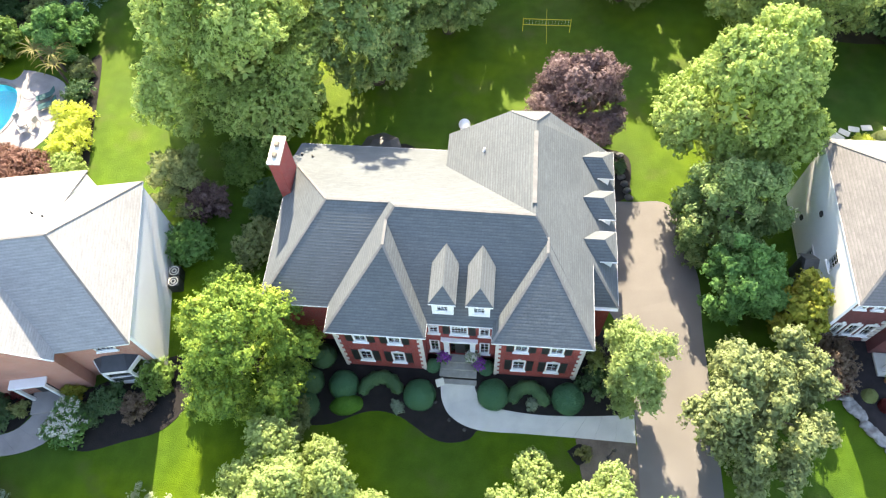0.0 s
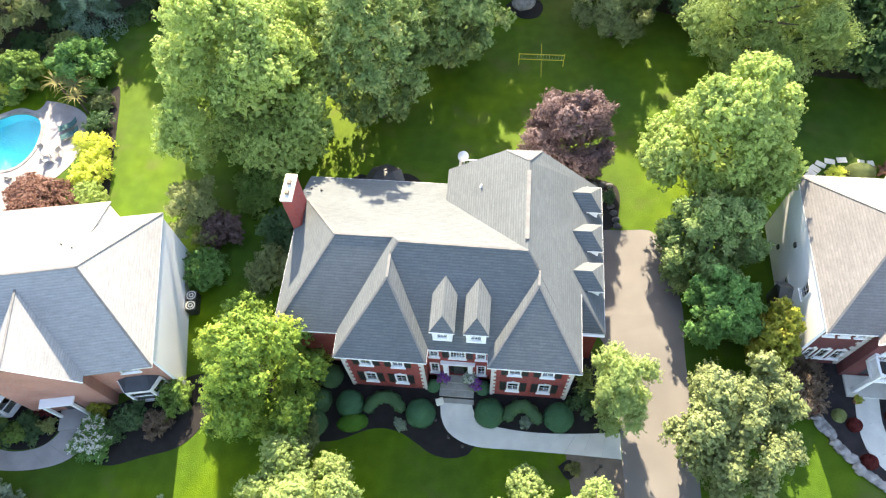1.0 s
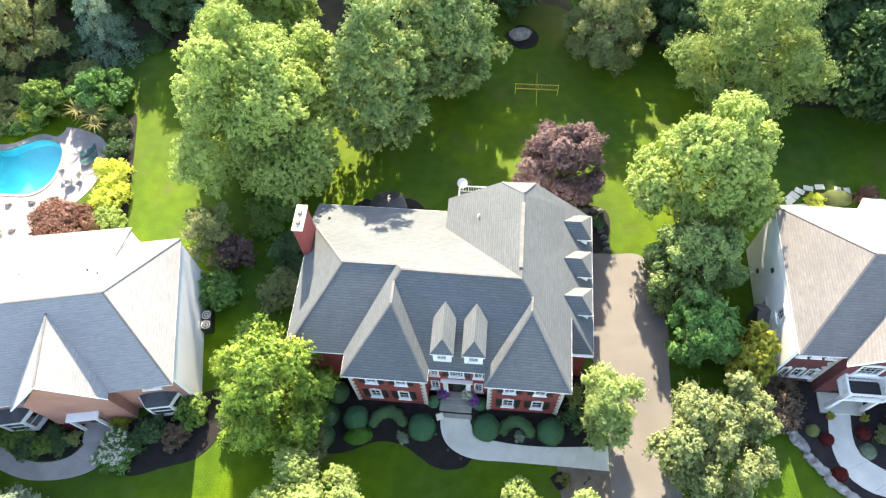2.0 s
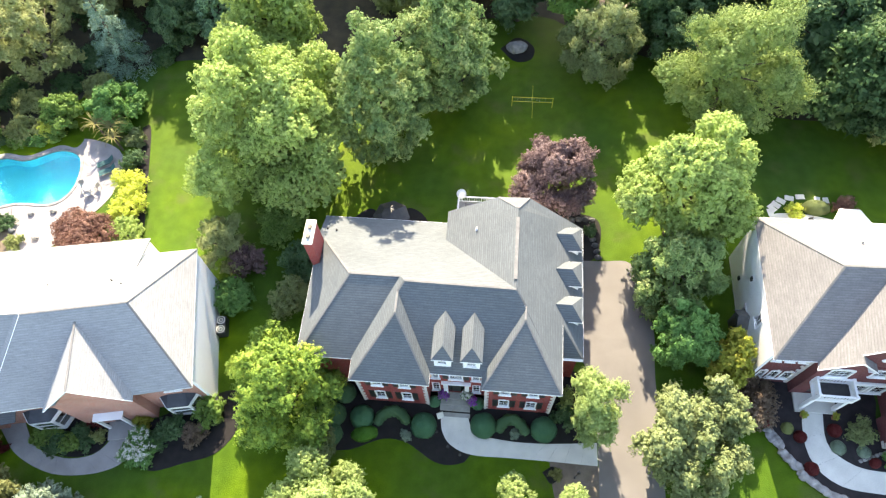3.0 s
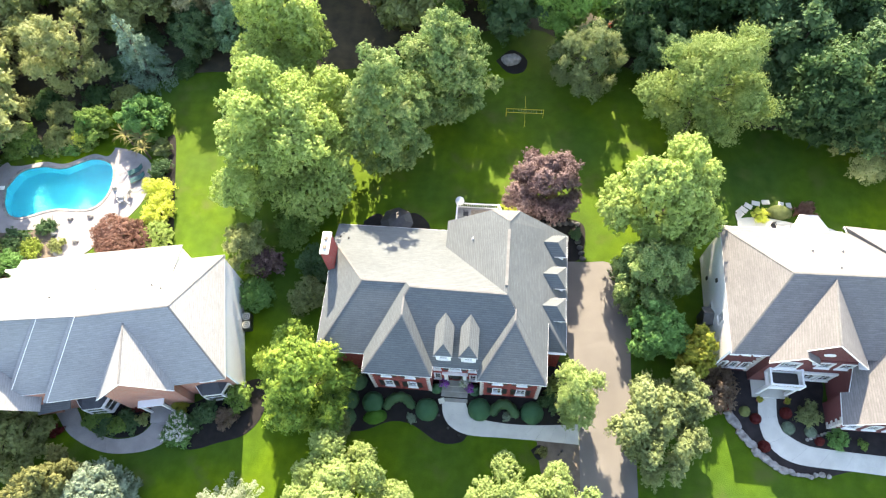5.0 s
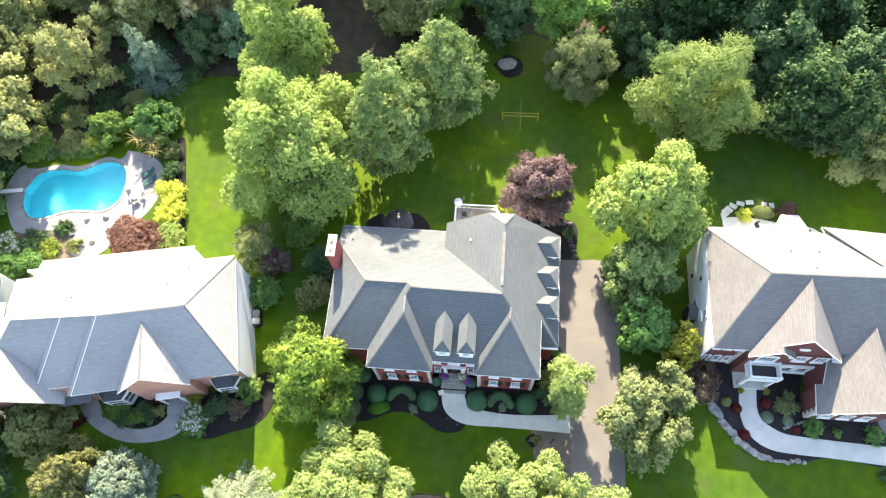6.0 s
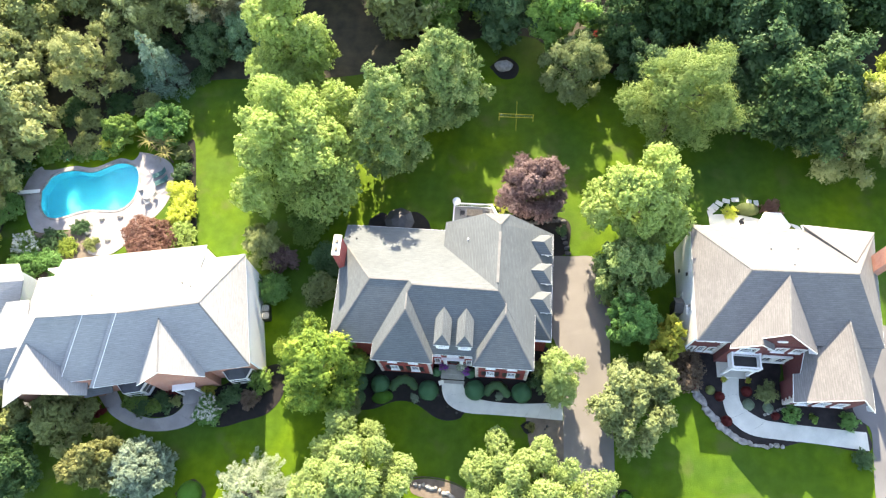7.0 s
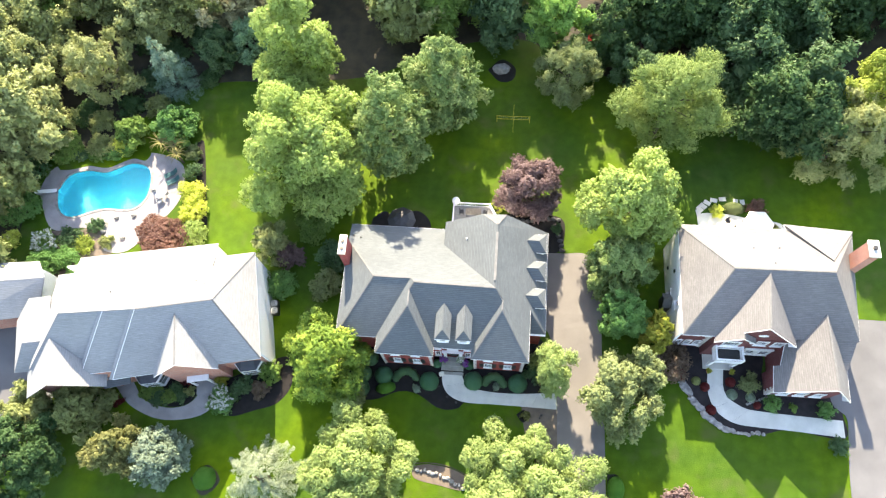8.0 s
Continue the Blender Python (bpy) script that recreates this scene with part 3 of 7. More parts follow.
def foliage(rng, heads, tuft, leaves, cover=1.0, jut=1.0, reach=1.0, inner=None, loose=0.0):
    """Leaf places over rounded heads: every head set with tufts, every tuft a small ball of leaves, large leaves within."""
    at, nor, big = [], [], []
    for k, (x, y, z, q) in enumerate(heads):
        c = np.array([x, y, z])
        n = int(cover * 4.2 * q * q / (tuft * tuft)) + 4
        u = sphere_points(rng, n)
        u[:, 2] = np.where(u[:, 2] < -0.35, -u[:, 2], u[:, 2])
        p = c + u * (q + tuft * jut * rng.choice([-0.9, -0.3, 0.3, 1.0], (n, 1)) + loose * q * rng.normal(size=(n, 1)))
        gap = np.linalg.norm(p[:, None] - heads[None, :, :3], axis=2) / heads[None, :, 3]
        gap[:, k] = 9.0
        keep = gap.min(1) > 0.86
        p, u = p[keep], u[keep]
        m = len(p) * leaves
        own = rng.uniform(0.6, 1.3, (len(p), 1))
        o = sphere_points(rng, m) * rng.uniform(0.25, 1, (m, 1)) ** 0.6
        axis = u * np.array([1, 1, 0.6]) + np.array([0, 0, 0.45])
        axis = np.repeat(axis / np.linalg.norm(axis, axis=1, keepdims=True), leaves, 0)
        if reach > 1:
            o = o * 0.8 + axis * (o * axis).sum(1, keepdims=True) * (reach - 1)
        at.append(np.repeat(p, leaves, 0) + o * tuft * np.repeat(own, leaves, 0))
        nor.append(o * 0.85 + axis * 0.5 + rng.normal(size=(m, 3)) * 0.25)
        big.append(np.ones(m))
    cores = [(*v[:3], v[3] * 0.74) for v in heads] + list(inner or [])
    for x, y, z, q in cores:
        m = int(34 * q * q) + 8
        u = sphere_points(rng, m)
        at.append(np.array([x, y, z]) + u * q * rng.uniform(0.7, 1, (m, 1)))
        nor.append(u + rng.normal(size=(m, 3)) * 0.3)
        big.append(np.full(m, 3.2))
    return np.concatenate(at), np.concatenate(nor), np.concatenate(big)


def fit_crown(at, r, h):
    """Scales leaf places to the radius and height, the foot at z = 0."""
    at = at.copy()
    at[:, :2] *= r / np.percentile(np.linalg.norm(at[:, :2], axis=1), 97)
    z0, z1 = np.percentile(at[:, 2], 0.5), np.percentile(at[:, 2], 99.7)
    at[:, 2] = (at[:, 2] - z0) * h / (z1 - z0)
    return at


def trunk_mesh(rng, height, foot, r, limbs, base_r):
    """A tapered trunk with limbs that reach out into the crown."""
    bm = bmesh.new()
    lean = rng.uniform(-0.25, 0.25, 2)
    pts = [(lean[0] * t * t, lean[1] * t * t, height * 0.78 * t) for t in (0, 0.04, 0.3, 0.6, 1.0)]
    tube(bm, pts, [base_r * k for k in (1.5, 1.05, 0.8, 0.5, 0.12)], 9)
    for i in range(limbs):
        a = 2 * math.pi * (i + rng.uniform(0, 0.6)) / limbs
        z = foot + (height * 0.7 - foot) * (0.1 + 0.75 * i / limbs)
        reach = r * rng.uniform(0.5, 0.8) * (1 - 0.4 * i / limbs)
        p0 = (0, 0, z)
        p1 = (0.45 * reach * math.cos(a), 0.45 * reach * math.sin(a), z + reach * 0.35)
        p2 = (reach * math.cos(a + 0.2), reach * math.sin(a + 0.2), z + reach * 0.75)
        tube(bm, [p0, p1, p2], [base_r * 0.45, base_r * 0.28, base_r * 0.08], 5)
    return bm


MADE = {}


def tree(x, y, height, r, mat, label, name="tree", foot=None, heads=30, size=0.27, tuft=0.27, leaves=14, leaf_l=0.19, seed=0, bark=None, group="",
         top=0.45, droop=0.0, ragged=0.35, cover=1.0, jut=1.0, reach=1.0, loose=0.0, key=None, k=1.0, turn=0.0, shape=(1.0, 1.0), sub=5):
    """A broadleaved tree: trunk with limbs, and a crown of rounded heads set with tufts of leaves."""
    z = ground_z(x, y)
    if key in MADE:
        return tagged(copy_thing(MADE[key], pose(x, y, z, 0, 0, turn) @ Matrix.Diagonal((k, k, k, 1))), label)
    rng = np.random.default_rng(seed + 17)
    foot = height * 0.2 if foot is None else foot
    top_ob = thing(name, x, y, z, label, "tree", group, turn=turn)
    part("trunk", trunk_at(trunk_mesh(rng, height, foot, r, 7, 0.05 * height ** 0.7 + 0.05), x, y, z), bark or BARK, top_ob, smooth=True)
    h = height - foot
    masses = dome_heads(rng, r, h, heads, size, top, ragged, sub)
    within = [(0, 0, h * f, min(r * 0.6, h * 0.27)) for f in (0.25, 0.42, 0.58)]
    at, nor, big = foliage(rng, masses, tuft, leaves, cover, jut, reach, within, loose)
    at[:, 2] -= droop * np.linalg.norm(at[:, :2], axis=1) ** 2 / r
    at = fit_crown(at, r, h) * np.array([*shape, 1.0]) + np.array([0, 0, foot])
    crown = new("crown", leaf_mesh("crown", at, nor, leaf_l, leaf_l * 0.72, mat, rng, big))
    crown.parent = top_ob
    if key:
        MADE[key] = top_ob
    return top_ob


def trunk_at(bm, x, y, z):
    bm.transform(Matrix.Translation((x, y, z)))
    return bm


def conifer(x, y, height, r, mat, label, name="spruce_tree", seed=0, foot=0.3, tiers=15, boughs=13, needles=34, size=0.26, droop=0.25, group="", wide=0.20):
    """A spruce: boughs in tiers round a straight trunk, each set with needle sprays."""
    z = ground_z(x, y)
    rng = np.random.default_rng(seed + 91)
    top_ob = thing(name, x, y, z, label, "tree", group)
    bm = bmesh.new()
    tube(bm, [(x, y, z), (x, y, z + height * 0.5), (x, y, z + height * 0.97)], [0.2 * r / 2 + 0.05, 0.09 * r / 2 + 0.04, 0.02], 8)
    part("trunk", bm, BARK, top_ob, smooth=True)
    at, nor = [], []
    for i in range(tiers):
        f = (i + 0.5) / tiers
        zt = foot + (height - foot) * f
        reach = r * (1 - f) ** 0.85 * 1.02 + 0.12
        for k in range(max(5, int(boughs * (1 - 0.6 * f)))):
            a = rng.uniform(0, 2 * math.pi)
            rr = reach * rng.uniform(0.78, 1.08)
            n = max(16, int(2.4 * needles * (1 - 0.6 * f)))
            s = rng.uniform(0.25, 1, n) ** 0.7
            side = rng.normal(size=n) * wide * (1.15 - s) * rr + rng.normal(size=n) * 0.07
            zz = zt + 0.10 * rr - droop * s * s * rr + rng.normal(size=n) * 0.07 + 0.12 * (s > 0.8)
            at.append(np.stack([np.cos(a) * s * rr - np.sin(a) * side, np.sin(a) * s * rr + np.cos(a) * side, zz], 1))
            nor.append(np.stack([np.cos(a) * 0.5 + 0 * s, np.sin(a) * 0.5 + 0 * s, 0.8 + 0 * s], 1) + rng.normal(size=(n, 3)) * 0.5)
    at, nor = np.concatenate(at), np.concatenate(nor)
    crown = new("crown", leaf_mesh("crown", at, nor, size * 0.62, size * 0.28, mat, rng))
    crown.parent = top_ob
    return top_ob


def globe_spruce(x, y, height, r, mat, label, seed=0, tufts=120, needles=20, size=0.14):
    """A compact rounded spruce: thick tufts that overlap like tiles all over a dome."""
    z = ground_z(x, y)
    rng = np.random.default_rng(seed + 5)
    top_ob = thing("spruce_tree", x, y, z, label, "tree")
    bm = bmesh.new()
    tube(bm, [(x, y, z), (x, y, z + height * 0.5), (x, y, z + height * 0.9)], [0.22, 0.14, 0.03], 8)
    part("trunk", bm, BARK, top_ob, smooth=True)
    masses = dome_heads(rng, r, height, tufts, 0.15, 0.1, 0.06)
    at, nor, big = foliage(rng, masses, 0.17, needles, 1.1, 1.2, 1.9, [(0, 0, height * 0.45, r * 0.62)])
    at = fit_crown(at, r, height - 0.1) + np.array([0, 0, 0.1])
    crown = new("crown", leaf_mesh("crown", at, nor, size, size * 0.5, mat, rng, big))
    crown.parent = top_ob
    return top_ob


def shrub(x, y, height, r, mat, label, name="shrub", seed=0, lobes=9, leaves=15, size=0.15, tuft=0.22, category="shrub", group="", ry=None, turn=0.0, flowers=None, flower_n=0, z=None):
    """A bush of leaves in clumps on short stems, with blooms where it has them."""
    z = ground_z(x, y) if z is None else z
    rng = np.random.default_rng(seed + 333)
    top_ob = thing(name, x, y, z, label, category, group, turn=turn)
    bm = bmesh.new()
    for i in range(6):
        a = i * 1.05
        tube(bm, [(0.05 * math.cos(a), 0.05 * math.sin(a), 0), (0.3 * r * math.cos(a), 0.3 * r * math.sin(a), height * 0.4), (0.6 * r * math.cos(a), 0.6 * r * math.sin(a), height * 0.7)], [0.04, 0.03, 0.01], 5)
    bm.transform(FRAME @ pose(x, y, z, 0, 0, turn))
    stems = part("stem", bm, BARK, None)
    stems.parent = top_ob
    stems.data.transform(top_ob.matrix_basis.inverted())
    masses = dome_heads(rng, r, height, lobes, 0.36, 0.2, 0.3)
    at, nor, big = foliage(rng, masses, tuft, leaves, 1.0, 1.0, 1.0, [(0, 0, height * 0.4, min(r, height) * 0.45)])
    at = fit_crown(at, r, height)
    if ry:
        at[:, 1] *= ry / r
    leaves_ob = new("foliage", leaf_mesh("foliage", at, nor, size, size * 0.68, mat, rng, big))
    leaves_ob.parent = top_ob
    if flowers:
        high = np.argsort(-(at[:, 2] + 0.15 * np.linalg.norm(at[:, :2], axis=1) + rng.normal(size=len(at)) * 0.3 * height))[:flower_n]
        p = np.repeat(at[high] + np.array([0, 0, 0.05]), 14, 0) + rng.normal(size=(flower_n * 14, 3)) * 0.07
        bl = new("blossom", leaf_mesh("blossom", p, rng.normal(size=p.shape) * 0.6 + np.array([0, 0, 1.0]), 0.12, 0.1, flowers, rng))
        bl.parent = top_ob
    return top_ob


def clipped(x, y, height, r, mat, label, seed=0, name="clipped_bush", group="", ry=None, turn=0.0, n=None, size=0.075, z=None):
    """A bush clipped to a smooth dome: dense small leaves all over a rounded form."""
    z = ground_z(x, y) if z is None else z
    rng = np.random.default_rng(seed + 55)
    top_ob = thing(name, x, y, z, label, "bush", group, turn=turn)
    n, size = n or int(6500 * r * r), size * 0.6
    u = sphere_points(rng, n)
    u[:, 2] = np.abs(u[:, 2]) * 1.2 - 0.2
    wob = 1 + 0.03 * np.sin(u[:, :1] * 5 + seed) * np.cos(u[:, 1:2] * 4)
    ry = ry or r
    at = u * wob * rng.uniform(0.93, 1.0, (n, 1)) * np.array([r, ry, height * 0.80]) + np.array([0, 0, height * 0.2])
    fol = new("foliage", leaf_mesh("foliage", at, u + rng.normal(size=u.shape) * 0.35, size * 1.5, size, mat, rng))
    fol.parent = top_ob
    bm = bmesh.new()
    bmesh.ops.create_icosphere(bm, subdivisions=3, radius=1.0)
    for v in bm.verts:
        v.co = Vector((v.co.x * r * 0.93, v.co.y * ry * 0.93, max(v.co.z * 1.2 - 0.2, -0.25) * height * 0.74 + height * 0.2))
    me = bpy.data.meshes.new("core")
    bm.to_mesh(me)
    bm.free()
    me.materials.append(mat)
    core = new("core", me)
    core.parent = top_ob
    return top_ob


def hedge(points, height, half, mat, label, seed=0, name="clipped_hedge"):
    """A low hedge clipped to a rounded band along a curve."""
    line = smooth_line(points, 60)
    c = line.mean(0)
    z = ground_z(float(c[0]), float(c[1]))
    rng = np.random.default_rng(seed + 7)
    top_ob = thing(name, float(c[0]), float(c[1]), z, label, "hedge")
    n = 13000
    k = rng.integers(0, len(line), n)
    a = rng.uniform(-0.35, math.pi + 0.35, n)
    t = np.gradient(line, axis=0)[k]
    t /= np.linalg.norm(t, axis=1, keepdims=True)
    side = np.stack([-t[:, 1], t[:, 0]], 1)
    end = np.sqrt(np.clip(1 - ((k - 29.5) / 30.5) ** 6, 0.05, 1))
    w = half * end * (1 + 0.12 * np.sin(k * 0.62)) * rng.uniform(0.92, 1.0, n)
    xy = line[k] - c + side * (np.cos(a) * w)[:, None] + rng.normal(size=(n, 2)) * 0.03
    at = np.column_stack([xy, height * 0.35 + np.maximum(np.sin(a), -0.4) * height * 0.65 * end])
    nor = np.column_stack([side * np.cos(a)[:, None], np.sin(a)]) + rng.normal(size=(n, 3)) * 0.3
    fol = new("foliage", leaf_mesh("foliage", at, nor, 0.075, 0.05, mat, rng))
    fol.parent = top_ob
    bm = bmesh.new()
    tube(bm, [(float(p[0] - c[0]), float(p[1] - c[1]), height * 0.45) for p in line[2:-2:5]], [half * 0.8] * len(line[2:-2:5]), 10)
    for v in bm.verts:
        v.co.z = max(0.02, height * 0.45 + (v.co.z - height * 0.45) * height * 0.55 / half)
    me = bpy.data.meshes.new("core")
    bm.to_mesh(me)
    bm.free()
    me.materials.append(mat)
    core = new("core", me)
    core.parent = top_ob
    return top_ob


# ---- ground, drives, paths, beds ----
def ground_sheet():
    far = [110, 200, 600, 2500]
    xs = [-v for v in far[::-1]] + [float(v) for v in np.arange(-80, 80.5, 0.8)] + far
    ys = [-v for v in far[::-1]] + [float(v) for v in np.arange(-40, 85.5, 0.8)] + far
    hx, hy = len(xs), len(ys)
    verts = [(x, y, ground_z(x, y) + (0 if abs(x) > 79 else 0.03 * noise.noise((x * 0.2, y * 0.2, 0)))) for y in ys for x in xs]
    # the pool's basin is left open
    faces = []
    for j in range(hy - 1):
        for i in range(hx - 1):
            cx, cy = (xs[i] + xs[i + 1]) / 2, (ys[j] + ys[j + 1]) / 2
            if in_pool(cx, cy, 0.2):
                continue
            faces.append((j * hx + i, j * hx + i + 1, (j + 1) * hx + i + 1, (j + 1) * hx + i))
    me = bpy.data.meshes.new("ground")
    me.from_pydata(verts, [], faces)
    me.materials.append(GRASS)
    me.shade_smooth()
    return tagged(new("ground", me), "mown green lawn with faint mowing lines", "lawn", kind="structure")


POOL = smooth_line([(-53.9, 33.5), (-52.9, 35.7), (-50.6, 36.5), (-48.2, 36.4), (-45.3, 37.8), (-43.0, 37.3), (-42.2, 35.5), (-42.3, 33.1), (-43.8, 31.5),
                    (-47.5, 31.3), (-51.2, 30.0), (-53.1, 31.1), (-53.9, 33.5)], 73)[:-1]


def in_pool(x, y, grow=0.0):
    inside, n = False, len(POOL)
    for k in range(n):
        (x0, y0), (x1, y1) = POOL[k], POOL[(k + 1) % n]
        if (y0 > y) != (y1 > y) and x < (x1 - x0) * (y - y0) / (y1 - y0) + x0:
            inside = not inside
    return inside or (grow > 0 and min(math.hypot(x - p[0], y - p[1]) for p in POOL) < 0.62)


def ring_sheet(name, outer, inner, z, mat, label, category, thick=0.1):
    """A paved court with a hole in it: joins two closed lines of as many points."""
    bm = bmesh.new()
    o = [bm.verts.new((float(x), float(y), z)) for x, y in outer]
    i = [bm.verts.new((float(x), float(y), z)) for x, y in inner]
    i2 = [bm.verts.new((float(x), float(y), z - 0.3)) for x, y in inner]
    o2 = [bm.verts.new((float(x), float(y), z - thick)) for x, y in outer]
    n = len(o)
    for k in range(n):
        j = (k + 1) % n
        bm.faces.new((o[k], o[j], i[j], i[k]))
        bm.faces.new((i[k], i[j], i2[j], i2[k]))
        bm.faces.new((o[j], o[k], o2[k], o2[j]))
    bmesh.ops.recalc_face_normals(bm, faces=list(bm.faces))
    bm.faces.ensure_lookup_table()
    if bm.faces[0].normal.z < 0:
        bmesh.ops.reverse_faces(bm, faces=list(bm.faces))
    return tagged(part(name, bm, mat, None), label, category, kind="structure")


ground_sheet()
sheet("driveway", [(7.0, 28.7), (9.5, 28.8), (12.0, 28.75), (12.9, 26.0), (13.7, 22.5), (13.6, 18.5), (13.8, 12.0), (13.9, 4.0), (14.0, -8.0), (13.9, -30.0), (9.2, -30.0), (9.2, -8.0),
                   (8.95, 4.0), (8.85, 10.0), (8.7, 14.0), (8.0, 18.5), (7.0, 20.5), (6.9, 24.0)], 0.035, ASPHALT, "tan-grey asphalt driveway with tree shadows", "driveway", cuts=2)
sheet("driveway", [(38.3, 22.6), (40.0, 22.9), (44.0, 22.9), (52.0, 22.7), (52.5, 15.0), (52.0, 8.0), (51.0, -6.0), (50.5, -30.0), (38.0, -30.0), (38.2, -8.0), (38.4, 5.0), (38.8, 9.6), (38.9, 12.2), (37.6, 13.5), (37.3, 18.0)],
      0.035, ASPHALT_DARK, "grey asphalt driveway beside the tan roofed house", "driveway", cuts=2)
sheet("driveway", [(-47.0, 8.2), (-47.0, 15.5), (-49.0, 17.0), (-70.0, 17.0), (-70.0, -6.0), (-60.0, -10.0), (-54.0, -8.0), (-50.0, 2.0)], 0.035, ASPHALT_DARK,
      "dark asphalt driveway in the shade of a house", "driveway", cuts=2)
slabs("front_walk", [(-3.78, 13.75), (-3.6, 12.6), (-2.86, 11.55), (-1.18, 10.9), (1.9, 10.88), (5.2, 10.86), (8.78, 10.8)],
      [(-1.54, 13.75), (-1.34, 13.2), (-0.54, 12.5), (1.48, 12.2), (3.6, 12.15), (6.0, 12.3), (8.75, 12.6)], 11, CONCRETE, "pale concrete front walk that curves to the driveway", "path")
slabs("garden_walk", [(25.0, 16.6), (24.8, 14.6), (25.0, 12.9), (25.8, 11.6), (27.4, 10.7), (30.0, 10.45), (33.0, 10.35), (38.5, 10.0)],
      [(26.6, 16.6), (26.45, 14.6), (26.7, 13.6), (27.3, 13.0), (28.7, 12.3), (30.6, 12.1), (33.4, 11.95), (38.5, 11.75)], 8, CONCRETE, "pale concrete garden walk in a curve", "path")
slabs("entry_walk", [(-41.0, 10.8), (-39.8, 9.6), (-37.9, 7.9), (-34.6, 6.75), (-31.4, 6.95), (-29.2, 7.9), (-28.3, 9.6), (-28.5, 10.9)],
      [(-39.0, 11.6), (-37.8, 10.0), (-36.6, 8.7), (-34.0, 8.0), (-32.0, 8.3), (-31.0, 9.0), (-30.5, 10.0), (-30.5, 10.9)], 10, CONCRETE_GREY, "grey concrete entry walk round a planted bed", "path")
sheet("planting_bed", [(-14.6, 16.0), (-14.4, 12.0), (-13.4, 10.6), (-11.0, 10.5), (-8.4, 11.55), (-6.6, 11.5), (-5.2, 10.8), (-4.2, 10.2), (-3.0, 9.95), (-1.7, 10.25), (-0.9, 11.0), (1.9, 11.6), (6.6, 11.6),
                        (7.9, 13.0), (7.8, 15.6), (7.1, 18.2), (4.8, 18.4), (4.2, 15.7), (-5.0, 15.8), (-10.5, 16.2)], 0.03, MULCH, "dark mulched planting bed along the brick front", "planting bed")
sheet("planting_bed", [(20.8, 18.0), (21.3, 15.9), (22.9, 12.9), (25.0, 10.6), (27.4, 9.6), (30.2, 9.8), (33.0, 10.4), (38.3, 9.9), (38.6, 12.0), (37.5, 14.5), (31.0, 15.2), (30.5, 18.5), (24.0, 19.5)], 0.03, MULCH_BROWN,
      "dark mulched garden bed edged with fieldstones", "planting bed")
sheet("planting_bed", [(-37.3, 10.4), (-36.7, 9.0), (-34.0, 8.15), (-32.0, 8.4), (-31.0, 9.2), (-30.7, 11.0), (-33.5, 11.6)], 0.035, MULCH, "mulched island bed with low evergreen shrubs", "planting bed")
sheet("planting_bed", [(-28.2, 11.2), (-28.2, 8.4), (-26.5, 7.6), (-24.0, 8.4), (-21.6, 9.4), (-20.3, 11.6), (-21.0, 14.5), (-24.0, 13.5)], 0.03, MULCH, "mulched corner bed under flowering shrubs", "planting bed")
sheet("planting_bed", [(5.0, 11.0), (8.8, 10.75), (8.75, 6.5), (7.2, 5.0), (5.6, 7.8)], 0.03, SOIL, "bare brown soil bed beside the driveway", "planting bed")
sheet("tree_ring", [(-0.9, 54.0), (0.9, 55.7), (2.7, 54.4), (2.4, 52.6), (0.7, 52.3)], 0.03, MULCH, "black mulch ring round a boulder on the lawn", "mulch ring")
sheet("planting_bed", [(-37.4, 41.2), (-36.5, 41.2), (-34.85, 34.5), (-33.6, 28.6), (-34.6, 28.3), (-36.0, 33.5)], 0.03, MULCH, "narrow mulch strip along a hedge", "planting bed")
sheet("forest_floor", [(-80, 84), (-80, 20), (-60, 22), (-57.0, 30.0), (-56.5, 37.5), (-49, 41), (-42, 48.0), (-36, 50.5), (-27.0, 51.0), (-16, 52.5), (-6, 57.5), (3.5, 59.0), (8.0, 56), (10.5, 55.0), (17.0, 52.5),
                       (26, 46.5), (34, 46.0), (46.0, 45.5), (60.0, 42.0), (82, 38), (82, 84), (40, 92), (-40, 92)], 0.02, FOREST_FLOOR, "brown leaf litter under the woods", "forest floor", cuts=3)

# ---- pool ----
mid_pool = POOL.mean(0)
DECK = smooth_line([(-56.3, 33.2), (-55.6, 36.2), (-53.4, 37.5), (-50.4, 37.9), (-48.0, 37.8), (-45.2, 39.2), (-41.6, 39.3), (-38.4, 37.6), (-38.0, 33.0), (-40.5, 29.0), (-43.0, 26.0), (-46.0, 26.0), (-46.6, 28.6),
                    (-50.0, 28.6), (-53.3, 28.4), (-56.3, 33.2)], 73)[:-1]
ring_sheet("pool_deck", DECK, POOL, 0.06, DECK_STONE, "pale stone deck round the swimming pool", "pool deck")
sheet("lawn_verge", [(-54.4, 36.4), (-53.0, 36.5), (-50.7, 37.15), (-48.2, 37.05), (-45.4, 38.45), (-43.6, 38.3), (-43.2, 39.6), (-45.2, 39.9), (-48.0, 38.6), (-50.4, 38.6), (-53.6, 38.2), (-55.0, 37.2)], 0.085, GRASS, "strip of grass along the pool's edge", "lawn")
pool = thing("swimming_pool", float(mid_pool[0]), float(mid_pool[1]), 0.0, "kidney shaped swimming pool with bright blue water", "swimming pool")
bm = bmesh.new()
a = [bm.verts.new((float(x), float(y), -0.1)) for x, y in POOL]
b = [bm.verts.new((float(mid_pool[0] + (x - mid_pool[0]) * 0.995), float(mid_pool[1] + (y - mid_pool[1]) * 0.995), -1.7 + 0.05 * (x + 48))) for x, y in POOL]
